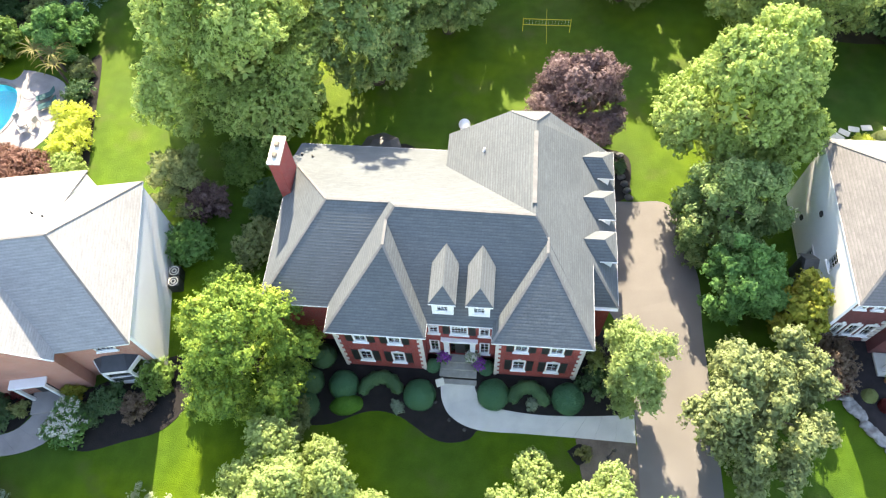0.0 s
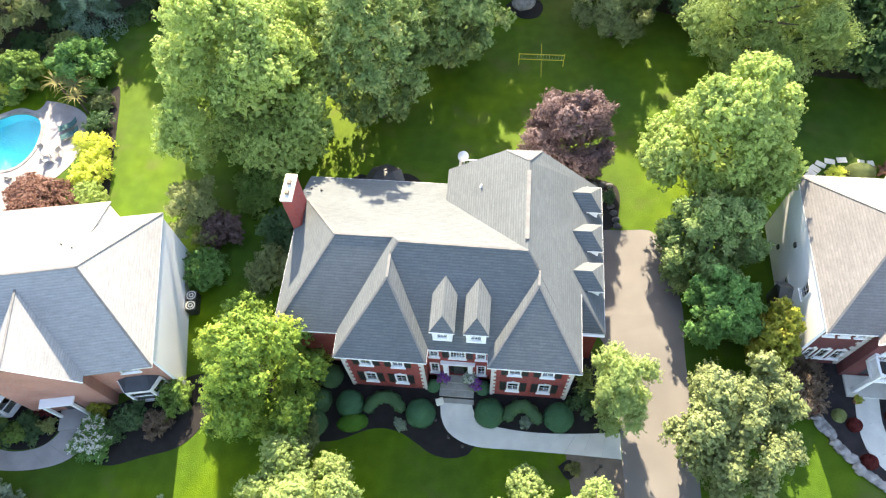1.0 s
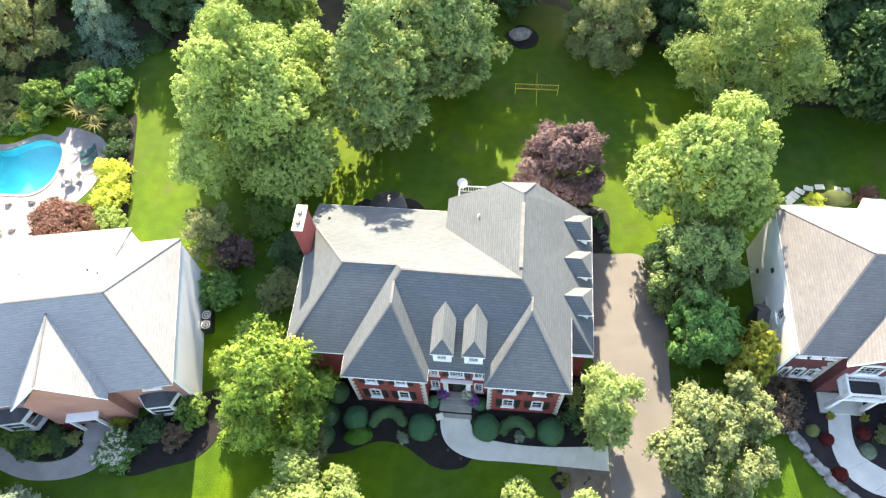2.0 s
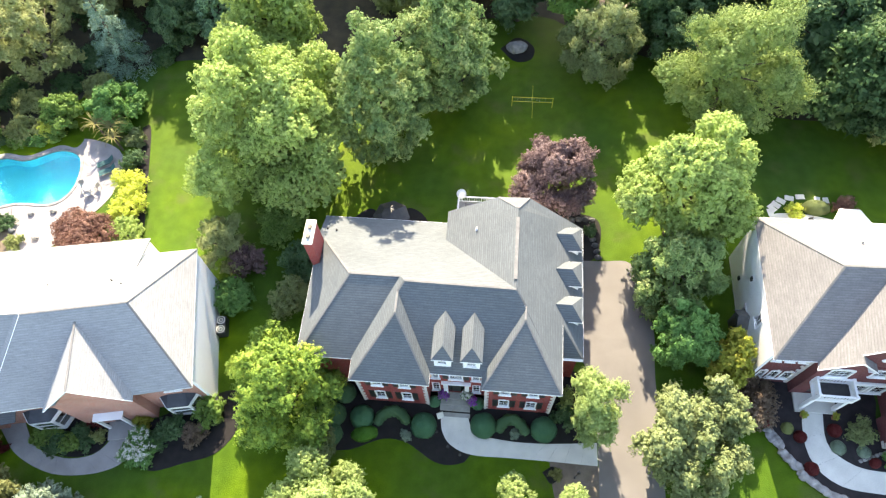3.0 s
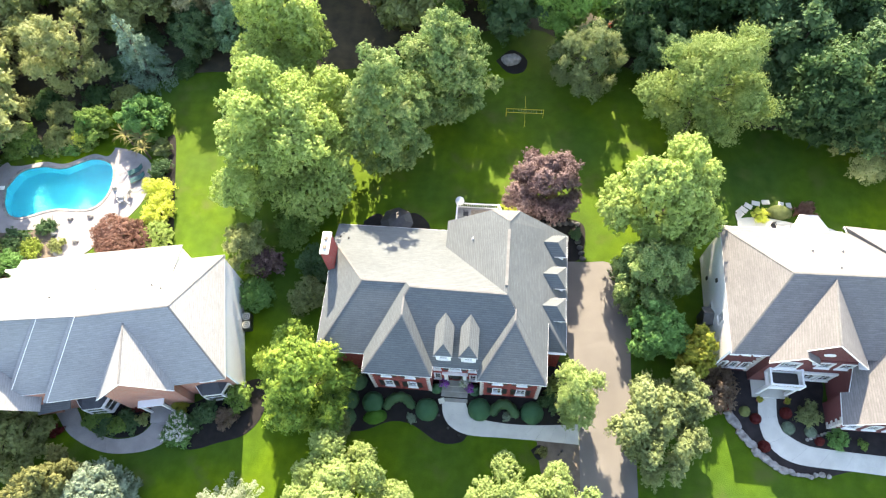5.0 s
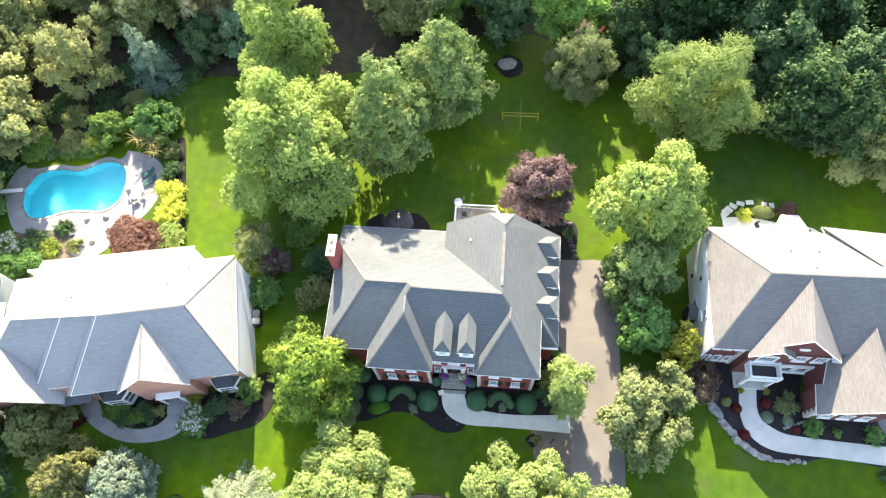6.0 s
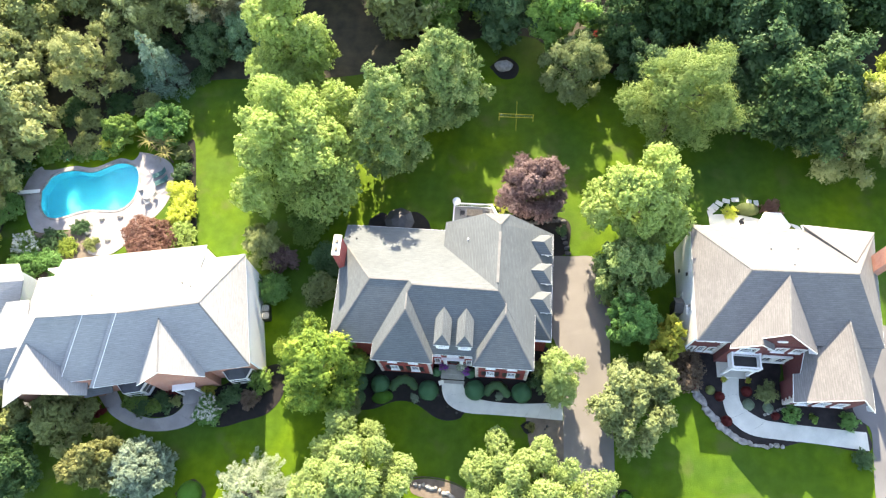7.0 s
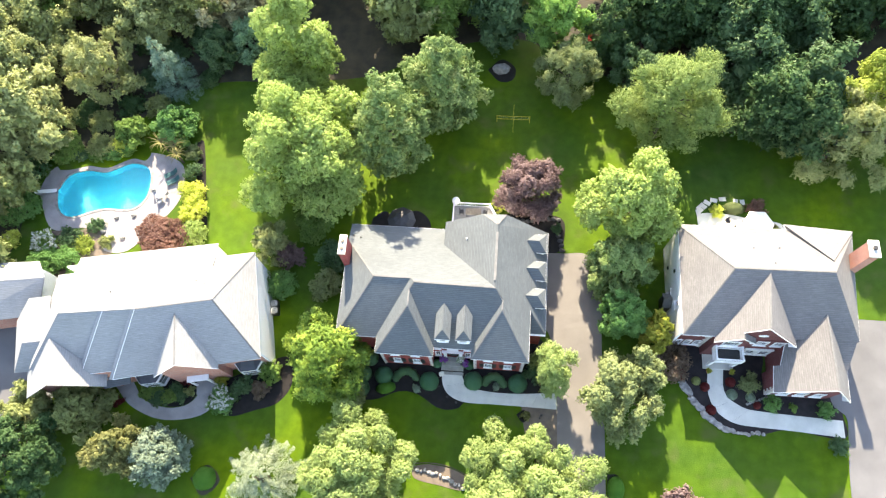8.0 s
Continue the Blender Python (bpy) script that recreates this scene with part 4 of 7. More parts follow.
for k in range(len(a)):
    j = (k + 1) % len(a)
    bm.faces.new((a[k], b[k], b[j], a[j]))
bm.faces.new(b)
bmesh.ops.recalc_face_normals(bm, faces=list(bm.faces))
part("basin", bm, POOL_LINER, pool, "blue vinyl lined basin")
bm = bmesh.new()
f = bm.faces.new([bm.verts.new((float(x), float(y), -0.08)) for x, y in POOL])
bmesh.ops.triangulate(bm, faces=[f])
bm.normal_update()
for f in bm.faces:
    if f.normal.z < 0:
        f.normal_flip()
part("water", bm, WATER, pool, "clear blue water").visible_shadow = False
bm = bmesh.new()
rings = []
for grow, zz in ((-0.02, 0.0), (-0.02, 0.115), (0.24, 0.115), (0.24, 0.0)):
    ring = []
    for k in range(len(POOL)):
        t = POOL[(k + 1) % len(POOL)] - POOL[k - 1]
        nrm = np.array([t[1], -t[0]]) / np.linalg.norm(t)
        if np.dot(nrm, POOL[k] - mid_pool) < 0 and abs(np.dot(nrm, POOL[k] - mid_pool)) > 0.5:
            nrm = -nrm
        ring.append(bm.verts.new((float(POOL[k][0] + nrm[0] * grow), float(POOL[k][1] + nrm[1] * grow), zz)))
    rings.append(ring)
for a, b in zip(rings, rings[1:]):
    for k in range(len(POOL)):
        j = (k + 1) % len(POOL)
        bm.faces.new((a[k], a[j], b[j], b[k]))
bmesh.ops.recalc_face_normals(bm, faces=list(bm.faces))
part("coping", bm, STONE, pool, "grey stone coping round the edge")
board = thing("diving_board", -55.6, 33.0, 0.06, "white diving board at the end of the pool", "diving board")
FRAME = pose(-55.3, 33.1, 0.06, 0, 0, 8)
part("plank", box(-1.2, 1.6, -0.24, 0.24, 0.42, 0.48, None, 0.015), WHITE, board)
part("stand", box(-1.1, -0.6, -0.2, 0.2, 0.0, 0.42, None, 0.02), METAL, board, "grey metal stand")
part("stand", box(0.1, 0.3, -0.2, 0.2, 0.0, 0.42, None, 0.02), METAL, board, "grey metal stand")
FRAME = Matrix()

# ---- the brick house in the middle ----
house = thing("house", -4.5, 21.5, 0, "red brick two-storey house with grey hipped shingle roof", "house")
RZ, RY = 10.7, 20.65
hipL, hipR = (-6.62, 20.78, RZ), (1.48, RY, RZ)
# roof of the main block and both front bays
part("roof", shingled([
    [(-9.6, 15.1, 7.05), (5.25, 15.1, 7.05), hipR, hipL, (-7.08, 20.08, 10.25)],
    [hipL, (-7.05, 21.3, 10.28), (-10.34, 21.3, 7.1), (-10.34, 14.15, 7.1), (-7.08, 18.45, 10.25), (-7.08, 20.08, 10.25)],
    [hipL, hipR, (1.4, 28.75, 5.47), (-6.0, 28.75, 5.47), (-7.05, 21.3, 10.28)],
]), SHINGLE, house, "grey shingle roof of the main block")
part("roof", shingled([
    [(-10.34, 14.15, 7.1), (-4.42, 14.15, 7.1), (-7.08, 18.45, 10.25)],
    [(-4.42, 14.15, 7.1), (-4.42, 15.15, 7.1), (-7.08, 20.08, 10.25), (-7.08, 18.45, 10.25)],
]), SHINGLE, house, "hipped shingle roof of a front bay")
part("roof", shingled([
    [(-0.6, 14.14, 7.1), (5.21, 14.14, 7.1), (2.28, 18.66, 9.9)],
    [(-0.6, 14.14, 7.1), (2.28, 18.66, 9.9), (2.28, 19.7, 9.9), (-0.6, 15.15, 7.1)],
]), SHINGLE, house, "hipped shingle roof of a front bay")
part("roof", shingled([
    [(-14.6, 15.8, 7.0), (-7.5, 15.8, 7.0), (-7.05, 21.3, 10.28), (-10.8, 21.3, 10.28)],
    [(-14.6, 15.8, 7.0), (-10.8, 21.3, 10.28), (-14.6, 26.38, 7.0)],
    [(-10.8, 21.3, 10.28), (-7.05, 21.3, 10.28), (-6.0, 28.75, 5.47), (-14.75, 28.8, 5.47), (-14.6, 26.38, 7.0)],
]), SHINGLE, house, "hipped shingle roof of the side wing")
part("roof", shingled([
    [hipR, (2.28, 19.7, 9.9), (2.28, 18.66, 9.9), (5.21, 14.14, 7.1), (5.21, 19.6, 7.1), (6.95, 17.58, 5.41), (7.0, 28.95, 5.41), (2.25, 29.0, 9.7), (1.4, 27.45, RZ)],
    [(1.4, 27.45, RZ), (2.25, 29.0, 9.7), (-0.14, 28.95, 9.7)],
    [hipR, (1.4, 27.45, RZ), (-0.14, 28.95, 9.7), (-4.2, 28.95, 7.06), (-4.2, 20.65, 7.06)],
    [(5.21, 17.58, 5.41), (6.95, 17.58, 5.41), (5.21, 19.6, 7.1)],
]), SHINGLE, house, "grey shingle roof of the garage wing with clipped gable")
caps([(hipL, hipR), (hipL, (-7.08, 20.08, 10.25)), ((-7.08, 18.45, 10.25), (-7.08, 20.08, 10.25)), ((-7.08, 18.45, 10.25), (-10.34, 14.15, 7.1)), ((-7.08, 18.45, 10.25), (-4.42, 14.15, 7.1)),
      (hipR, (2.28, 19.7, 9.9)), ((2.28, 18.66, 9.9), (2.28, 19.7, 9.9)), ((2.28, 18.66, 9.9), (-0.6, 14.14, 7.1)), ((2.28, 18.66, 9.9), (5.21, 14.14, 7.1)),
      ((-10.8, 21.3, 10.28), (-7.05, 21.3, 10.28)), ((-10.8, 21.3, 10.28), (-14.6, 15.8, 7.0)), ((-10.8, 21.3, 10.28), (-14.6, 26.38, 7.0)),
      ((1.4, 27.45, RZ), (-0.14, 28.95, 9.7)), ((1.4, 27.45, RZ), (2.25, 29.0, 9.7)), ((5.21, 19.6, 7.1), (6.95, 17.58, 5.41))], house)
bm = bmesh.new()
edge_bar(bm, (1.4, 21.4, RZ + 0.06), (1.4, 26.6, RZ + 0.05), 0.26, 0.06)
part("ridge_vent", bm, RIDGE, house, "raised ridge vent")
fascia([((-10.34, 14.15, 7.1), (-4.42, 14.15, 7.1)), ((-4.42, 14.15, 7.1), (-4.42, 15.1, 7.1)), ((-4.42, 15.1, 7.05), (-0.6, 15.1, 7.05)), ((-0.6, 14.14, 7.1), (-0.6, 15.1, 7.1)),
        ((-0.6, 14.14, 7.1), (5.21, 14.14, 7.1)), ((5.21, 14.14, 7.1), (5.21, 19.6, 7.1)), ((-10.34, 14.15, 7.1), (-10.34, 15.8, 7.1)), ((-14.6, 15.8, 7.0), (-10.34, 15.8, 7.0)),
        ((-14.6, 15.8, 7.0), (-14.6, 26.38, 7.0)), ((-14.75, 28.8, 5.47), (-4.2, 28.75, 5.47)),
        ((6.95, 17.58, 5.41), (7.0, 28.95, 5.41)),
        ((5.21, 17.58, 5.41), (6.95, 17.58, 5.41))], house)
# soffits close the eaves
for x0, x1, y0, y1, z in ((-10.3, -4.46, 14.2, 15.7, 6.98), (-4.46, -0.56, 15.15, 15.9, 6.93), (-0.56, 5.17, 14.2, 19.6, 6.98), (-14.55, -10.3, 15.85, 26.4, 6.88), (-14.5, -4.3, 26.4, 28.7, 5.35), (-4.15, 6.95, 17.4, 28.9, 5.3)):
    part("soffit", box(x0, x1, y0, y1, z - 0.04, z), WHITE, house)

# brick fronts
SOUTH = face_at(0, 14.55, 0, "S")
bay_windows = [(-8.95, -8.1, 4.92, 6.62, False), (-6.85, -6.0, 4.92, 6.62, False), (-8.95, -8.1, 1.62, 3.35, True), (-6.85, -6.0, 1.62, 3.35, True),
               (0.75, 1.6, 4.92, 6.62, False), (2.85, 3.7, 4.92, 6.62, False), (0.75, 1.6, 1.62, 3.35, True), (2.85, 3.7, 1.62, 3.35, True)]
part("wall", wall_mesh(-10.1, -4.75, 0, 6.95, [w[:4] for w in bay_windows[:2] + bay_windows[2:4]], 0.3, SOUTH), BRICK, house, "red brick wall")
part("wall", wall_mesh(-0.32, 4.9, 0, 6.95, [w[:4] for w in bay_windows[4:]], 0.3, SOUTH), BRICK, house, "red brick wall")
for x0, x1, z0, z1, arch in bay_windows:
    window(house, SOUTH, x0, x1, z0, z1, True, arch, blind=0.35 if arch else 0.8)
for xw in (-10.1, -5.05, -0.32, 4.6):
    part("wall", box(xw, xw + 0.3, 14.85, 19.0 if xw > 4 else 17.0, 0, 6.95), BRICK, house, "red brick return wall")
# quoins at the corners of the bays
for xq, d in ((-10.13, 1), (-4.72, -1), (-0.35, 1), (4.93, -1)):
    for k in range(17):
        w = 0.34 if k % 2 else 0.2
        x0, x1 = (xq, xq + w) if d > 0 else (xq - w, xq)
        part("quoin", box(x0, x1, 14.50, 14.62, 0.3 + k * 0.39, 0.3 + k * 0.39 + 0.36, None, 0.015), CREAM, house)
# entrance between the bays
DOORWALL = face_at(0, 15.6, 0, "S")
entry_windows = [(-4.5, -3.85, 4.45, 5.6), (-3.15, -2.05, 4.45, 5.75), (-1.4, -0.72, 4.45, 5.6), (-4.55, -3.9, 1.3, 3.2), (-1.35, -0.7, 1.3, 3.2)]
part("wall", wall_mesh(-4.75, -0.32, 0, 6.9, entry_windows + [(-3.25, -1.97, 0.75, 3.25)], 0.3, DOORWALL), BRICK, house, "red brick wall round the entrance")
for i, o in enumerate(entry_windows):
    window(house, DOORWALL, *o, shutters=(i == 1), bars=(2, 3) if i != 1 else (5, 3))
surround = part("door_surround", box(-3.68, -1.54, -0.2, 0.0, 3.3, 3.62, DOORWALL, 0.02), WHITE, house, "white pilastered door surround")
for xx in (-3.62, -1.94):
    part("pilaster", box(xx, xx + 0.34, -0.2, 0.0, 0.6, 3.3, DOORWALL, 0.02), WHITE, surround)
part("cornice", box(-3.78, -1.44, -0.28, 0.0, 3.62, 3.76, DOORWALL, 0.02), WHITE, surround)
part("door", box(-2.95, -2.27, 15.70, 15.76, 0.78, 2.85), BLACK, house, "dark painted front door")
for k in range(5):
    part("transom", box(-3.22 + k * 0.25, -3.0 + k * 0.25, 15.68, 15.70, 2.92, 3.2), GLASS, house, "transom glass over the door")
for x0, x1 in ((-3.25, -2.98), (-2.24, -1.97)):
    part("sidelight", box(x0, x1, 15.70, 15.74, 0.78, 2.85), GLASS, house, "narrow sidelight")
# side, rear and inner walls under the roof
for x0, x1, y0, y1, z1, mat in ((-14.2, -10.1, 16.2, 16.5, 6.9, BRICK), (-14.2, -13.9, 16.5, 26.3, 6.85, SIDING), (-14.2, -13.9, 26.3, 28.3, 5.35, SIDING), (-13.9, -3.9, 28.0, 28.3, 5.4, SIDING), (-3.9, -3.6, 26.0, 28.6, 6.9, SIDING),
                                (-3.6, 6.6, 28.3, 28.6, 5.4, SIDING), (6.3, 6.6, 17.75, 28.3, 5.35, BRICK), (4.9, 6.3, 17.75, 18.05, 5.35, BRICK)):
    part("wall", box(x0, x1, y0, y1, 0, z1), mat, house)
part("gable_wall", gable([(-3.9, 5.4), (6.6, 5.4), (6.6, 5.4), (2.1, 9.45), (-0.1, 9.45), (-3.9, 7.0)], 28.6, 28.35), SIDING, house, "white sided rear gable")
# chimney
stack = part("chimney", box(-14.64, -13.97, 23.3, 25.3, 0, 10.5), BRICK, house, "red brick chimney stack")
part("chimney_corbel", box(-14.68, -13.93, 23.26, 25.34, 10.5, 10.62, None, 0.015), BRICK, stack)
part("chimney_cap", box(-14.71, -13.9, 23.22, 25.38, 10.62, 10.76, None, 0.03), CONCRETE, stack, "pale stone chimney cap")
for yy in (23.85, 24.65):
    part("flue", box(-14.45, -14.17, yy - 0.16, yy + 0.16, 10.76, 10.98, None, 0.02), BARK_PALE, stack, "square flue tile")


def roof_pipe(parent, x, y, z, h=0.35, r=0.06, mat=None):
    bm = bmesh.new()
    tube(bm, [(x, y, z - 0.1), (x, y, z + h)], [r, r], 10)
    tube(bm, [(x, y, z - 0.02), (x, y, z + 0.06)], [r * 2.2, r * 1.2], 10)
    part("vent_pipe", bm, mat or WHITE, parent)


roof_pipe(house, -1.72, 26.5, 8.66, 0.28, 0.06)
for px, py in ((-14.1, 26.9), (-13.3, 26.7)):
    roof_pipe(house, px, py, RZ - 0.646 * (py - RY), 0.25, 0.06, DARK)


def dormer(x0, x1, yf, ze, zr, y_tip, y_apex, base):
    """A hipped dormer that looks out to the front."""
    c = (x0 + x1) / 2
    part("dormer_roof", shingled([
        [(x0, yf, ze), (x1, yf, ze), (c, y_apex, zr)],
        [(x0, yf, ze), (c, y_apex, zr), (c, y_tip, zr), (x0, y_tip - 0.85, ze)],
        [(x1, yf, ze), (x1, y_tip - 0.85, ze), (c, y_tip, zr), (c, y_apex, zr)]], 0.06), SHINGLE, house, "small hipped dormer roof")
    fascia([((x0, yf, ze), (x1, yf, ze))], house)
    m = face_at(0, yf + 0.08, 0, "S")
    o = (c - 0.34, c + 0.34, base + 0.5, ze - 0.3)
    part("dormer_wall", wall_mesh(x0 + 0.16, x1 - 0.16, base, ze - 0.05, [o], 0.12, m), WHITE, house, "white dormer front")
    window(house, m, *o, bars=(3, 2), trim=0.05)
    for xx in (x0 + 0.16, x1 - 0.28):
        part("dormer_wall", box(xx, xx + 0.12, yf + 0.21, y_tip - 1.3, base, ze - 0.05), WHITE, house)


dormer(-4.27, -2.72, 15.5, 9.0, 9.68, 19.05, 16.35, 7.45)
dormer(-2.17, -0.62, 15.5, 9.0, 9.68, 19.05, 16.35, 7.45)


def side_dormer(y0, y1):
    """A hipped dormer over the garage, looking out to the side."""
    c, ze, zr, xo, xa = (y0 + y1) / 2, 6.85, 7.68, 6.72, 5.85
    xt = 1.4 + (RZ - zr) / 0.945
    xe = 1.4 + (RZ - ze) / 0.945
    part("dormer_roof", shingled([
        [(xo, y0, ze), (xo, y1, ze), (xa, c, zr)],
        [(xo, y0, ze), (xa, c, zr), (xt, c, zr), (xe, y0, ze)],
        [(xo, y1, ze), (xe, y1, ze), (xt, c, zr), (xa, c, zr)]], 0.06), SHINGLE, house, "small hipped dormer roof")
    fascia([((xo, y0, ze), (xo, y1, ze)), ((xo, y0, ze), (xe + 0.2, y0, ze)), ((xo, y1, ze), (xe + 0.2, y1, ze))], house)
    m = face_at(6.5, 0, 0, "E")
    o = (c - 0.4, c + 0.4, 5.95, 6.68)
    part("dormer_wall", wall_mesh(y0 + 0.15, y1 - 0.15, 5.75, ze - 0.05, [o], 0.12, m), WHITE, house, "white dormer front")
    window(house, m, *o, bars=(2, 2), trim=0.06)
    for yy in (y0 + 0.15, y1 - 0.27):
        part("dormer_wall", box(5.5, 6.38, yy, yy + 0.12, 5.6, ze - 0.05), WHITE, house, "white dormer cheek")


side_dormer(19.95, 22.05)
side_dormer(22.95, 25.05)
side_dormer(26.05, 28.15)

# front steps
steps = thing("front_steps", -2.65, 14.6, 0, "broad grey stone steps to the front door", "steps")
for k in range(4):
    part("step", box(-3.92 + 0.03 * k, -1.42 - 0.03 * k, 13.7 + 0.45 * k, 15.6, 0.30 + 0.16 * k - 0.16 if k else 0.0, 0.30 + 0.16 * k, None, 0.015), STEP_STONE, steps)

# ---- the pale roofed neighbour ----
FRAME = pose(-22.29, 12.9, 0, 0, 0, 11)
nb = thing("house", -11.0, 6.0, 0, "pale grey roofed house of brick and white siding", "house")
part("roof", shingled([
    [(0, 0.1, 6.0), (-3.5, 5.6, 10.5), (-11.3, 5.6, 10.5), (-15.4, -0.2, 6.0)],
    [(-11.3, 5.6, 10.5), (-11.85, 5.65, 10.3), (-15.95, -0.1, 5.7), (-15.4, -0.2, 6.0)],
    [(0, 0.1, 6.0), (-0.4, 12.0, 6.0), (-3.5, 5.6, 10.5)],
    [(-3.5, 5.6, 10.5), (-0.4, 12.0, 6.0), (-22.2, 12.2, 6.0), (-19.25, 6.2, 10.3), (-11.3, 5.6, 10.5)],
]), SHINGLE_PALE, nb, "pale grey hipped shingle roof")
part("roof", shingled([
    [(-11.2, 5.75, 10.36), (-14.65, 5.85, 10.36), (-18.8, 0.72, 5.95), (-14.6, 0.72, 5.95)],
    [(-14.65, 5.85, 10.36), (-15.15, 5.9, 10.18), (-19.3, 0.85, 5.68), (-18.8, 0.72, 5.95)],
]), SHINGLE_PALE, nb, "middle roof section set back a step")
part("roof", shingled([
    [(-14.5, 5.95, 10.26), (-19.25, 6.2, 10.26), (-24.4, 1.9, 5.95), (-18.2, 1.66, 5.95)],
    [(-19.25, 6.2, 10.28), (-22.2, 12.2, 6.0), (-24.4, 1.9, 5.95)],
]), SHINGLE_PALE, nb, "end roof section set back a step")
# white bars stand in for the sunlit slivers of the west hip slopes
fascia([((-11.3, 5.6, 10.52), (-15.4, -0.2, 6.03)), ((-14.65, 5.85, 10.38), (-18.8, 0.72, 5.98))], nb, "white bar standing in for the sunlit hip edge", "sunlit_hip_bar")
part("link_roof", solid([[(-17.6, -0.45, 3.35), (-14.8, -0.2, 3.35), (-14.8, 1.2, 3.75), (-18.8, 1.6, 3.75)]], 0.1), SHINGLE, nb, "low grey roof over the side door")
part("roof", shingled([
    [(-4.4, -0.4, 6.0), (-4.4, 0.3, 6.1), (-7.5, 4.9, 9.85), (-7.4, -0.5, 9.85)],
    [(-11.1, -0.5, 6.0), (-7.4, -0.5, 9.85), (-7.5, 4.9, 9.85), (-11.1, 0.3, 6.1)],
]), SHINGLE_PALE, nb, "front gable roof of pale shingles")
fascia([((-4.4, -0.45, 6.0), (-7.4, -0.5, 9.85)), ((-11.1, -0.5, 6.0), (-7.4, -0.5, 9.85)), ((0, 0.1, 6.0), (-4.4, 0.1, 6.0)), ((-11.1, -0.1, 6.0), (-15.4, -0.2, 6.0)), ((-15.4, 0.72, 5.95), (-18.8, 0.72, 5.95)), ((-18.8, 1.68, 5.95), (-20.6, 1.75, 5.95)),
        ((0, 0.1, 6.0), (-0.4, 12.0, 6.0)), ((-0.4, 12.0, 6.0), (-4.6, 12.0, 6.0))], nb)
part("roof", shingled([
    [(-4.6, 13.8, 5.6), (-14.2, 14.0, 5.6), (-14.2, 9.0, 8.0), (-4.6, 9.0, 8.0)],
    [(-14.2, 14.1, 5.4), (-20.2, 14.2, 5.4), (-20.2, 9.0, 8.0), (-14.2, 9.0, 8.0)]]), SHINGLE_PALE, nb, "rear shed roof")
part("roof", shingled([
    [(-16.6, -0.6, 4.9), (-20.8, -0.6, 8.5), (-21.0, 4.3, 8.5), (-18.0, 1.66, 6.0), (-16.6, 1.7, 4.9)],
    [(-25.0, -0.8, 4.9), (-25.2, 2.0, 4.9), (-23.7, 2.2, 6.15), (-21.0, 4.3, 8.5), (-20.8, -0.6, 8.5)]]), SHINGLE_PALE, nb, "low gable roof over the garage")
part("roof", shingled([
    [(-26.9, 2.2, 4.5), (-23.6, 2.1, 4.5), (-22.2, 4.6, 7.0), (-24.8, 4.6, 7.0)],
    [(-26.9, 2.2, 4.5), (-24.8, 4.6, 7.0), (-24.6, 9.5, 7.0), (-27.3, 8.0, 4.5)],
    [(-24.8, 4.6, 7.0), (-22.2, 4.6, 7.0), (-22.2, 9.5, 7.0), (-24.6, 9.5, 7.0)]]), SHINGLE_PALE, nb, "lower hipped roof of the side wing")
part("roof", shingled([
    [(-34.0, 8.4, 4.5), (-25.0, 8.4, 4.5), (-23.4, 11.9, 6.6), (-34.0, 12.4, 6.6)],
    [(-34.0, 12.4, 6.6), (-23.4, 11.9, 6.6), (-25.2, 14.6, 5.0), (-34.0, 15.4, 5.0)]]), SHINGLE_PALE, nb, "rear wing roof")
caps([((-3.5, 5.6, 10.5), (-11.3, 5.6, 10.5)), ((0, 0.1, 6.0), (-3.5, 5.6, 10.5)), ((-7.4, -0.5, 9.85), (-7.5, 4.9, 9.85)), ((-3.5, 5.6, 10.5), (-0.4, 12.0, 6.0))], nb)
for x0, x1, y0 in ((-15.3, -0.6, 0.3), (-18.6, -15.3, 1.0), (-22.5, -18.6, 2.0)):
    part("soffit", box(x0, x1, y0, 11.9, 5.74, 5.78), WHITE, nb)
bm = bmesh.new()
cheek = [(9.0, 0.0), (13.5, 0.0), (13.5, 5.5), (9.0, 7.85)]
fr = [bm.verts.new((-4.66, y, z)) for y, z in cheek]
bk = [bm.verts.new((-4.86, y, z)) for y, z in cheek]
bm.faces.new(fr), bm.faces.new(bk[::-1])
for k in range(4):
    bm.faces.new((fr[k], bk[k], bk[(k + 1) % 4], fr[(k + 1) % 4]))
bmesh.ops.recalc_face_normals(bm, faces=list(bm.faces))
part("wall", bm, SIDING, nb, "white clapboard cheek under the rear roof")
E_WALL = pose(-0.07, 1.0, 0, 0, 0, 1.9) @ face_at(0, 0, 0, "E")
part("wall", wall_mesh(-0.3, 10.7, 0, 5.95, [], 0.25, E_WALL), SIDING, nb, "white clapboard side wall")
S_WALL = face_at(0, 0.7, 0, "S")
part("wall", wall_mesh(-18.5, -0.08, 0, 5.9, [(-2.9, -1.6, 4.0, 5.4), (-9.9, -8.9, 0.2, 2.4), (-3.3, -1.3, 0.9, 2.4), (-14.3, -12.3, 0.9, 2.4)], 0.25, S_WALL), BRICK_ORANGE, nb, "orange brick front wall")
window(nb, S_WALL, -2.9, -1.6, 4.0, 5.4, bars=(4, 3))
part("gable_wall", gable([(-10.6, 5.5), (-4.9, 5.5), (-7.4, 9.5)], -0.1, 0.15), BRICK_ORANGE, nb, "orange brick gable")
part("wall", box(-10.6, -4.9, -0.1, 0.7, 0, 5.5), BRICK_ORANGE, nb, "orange brick front bay")
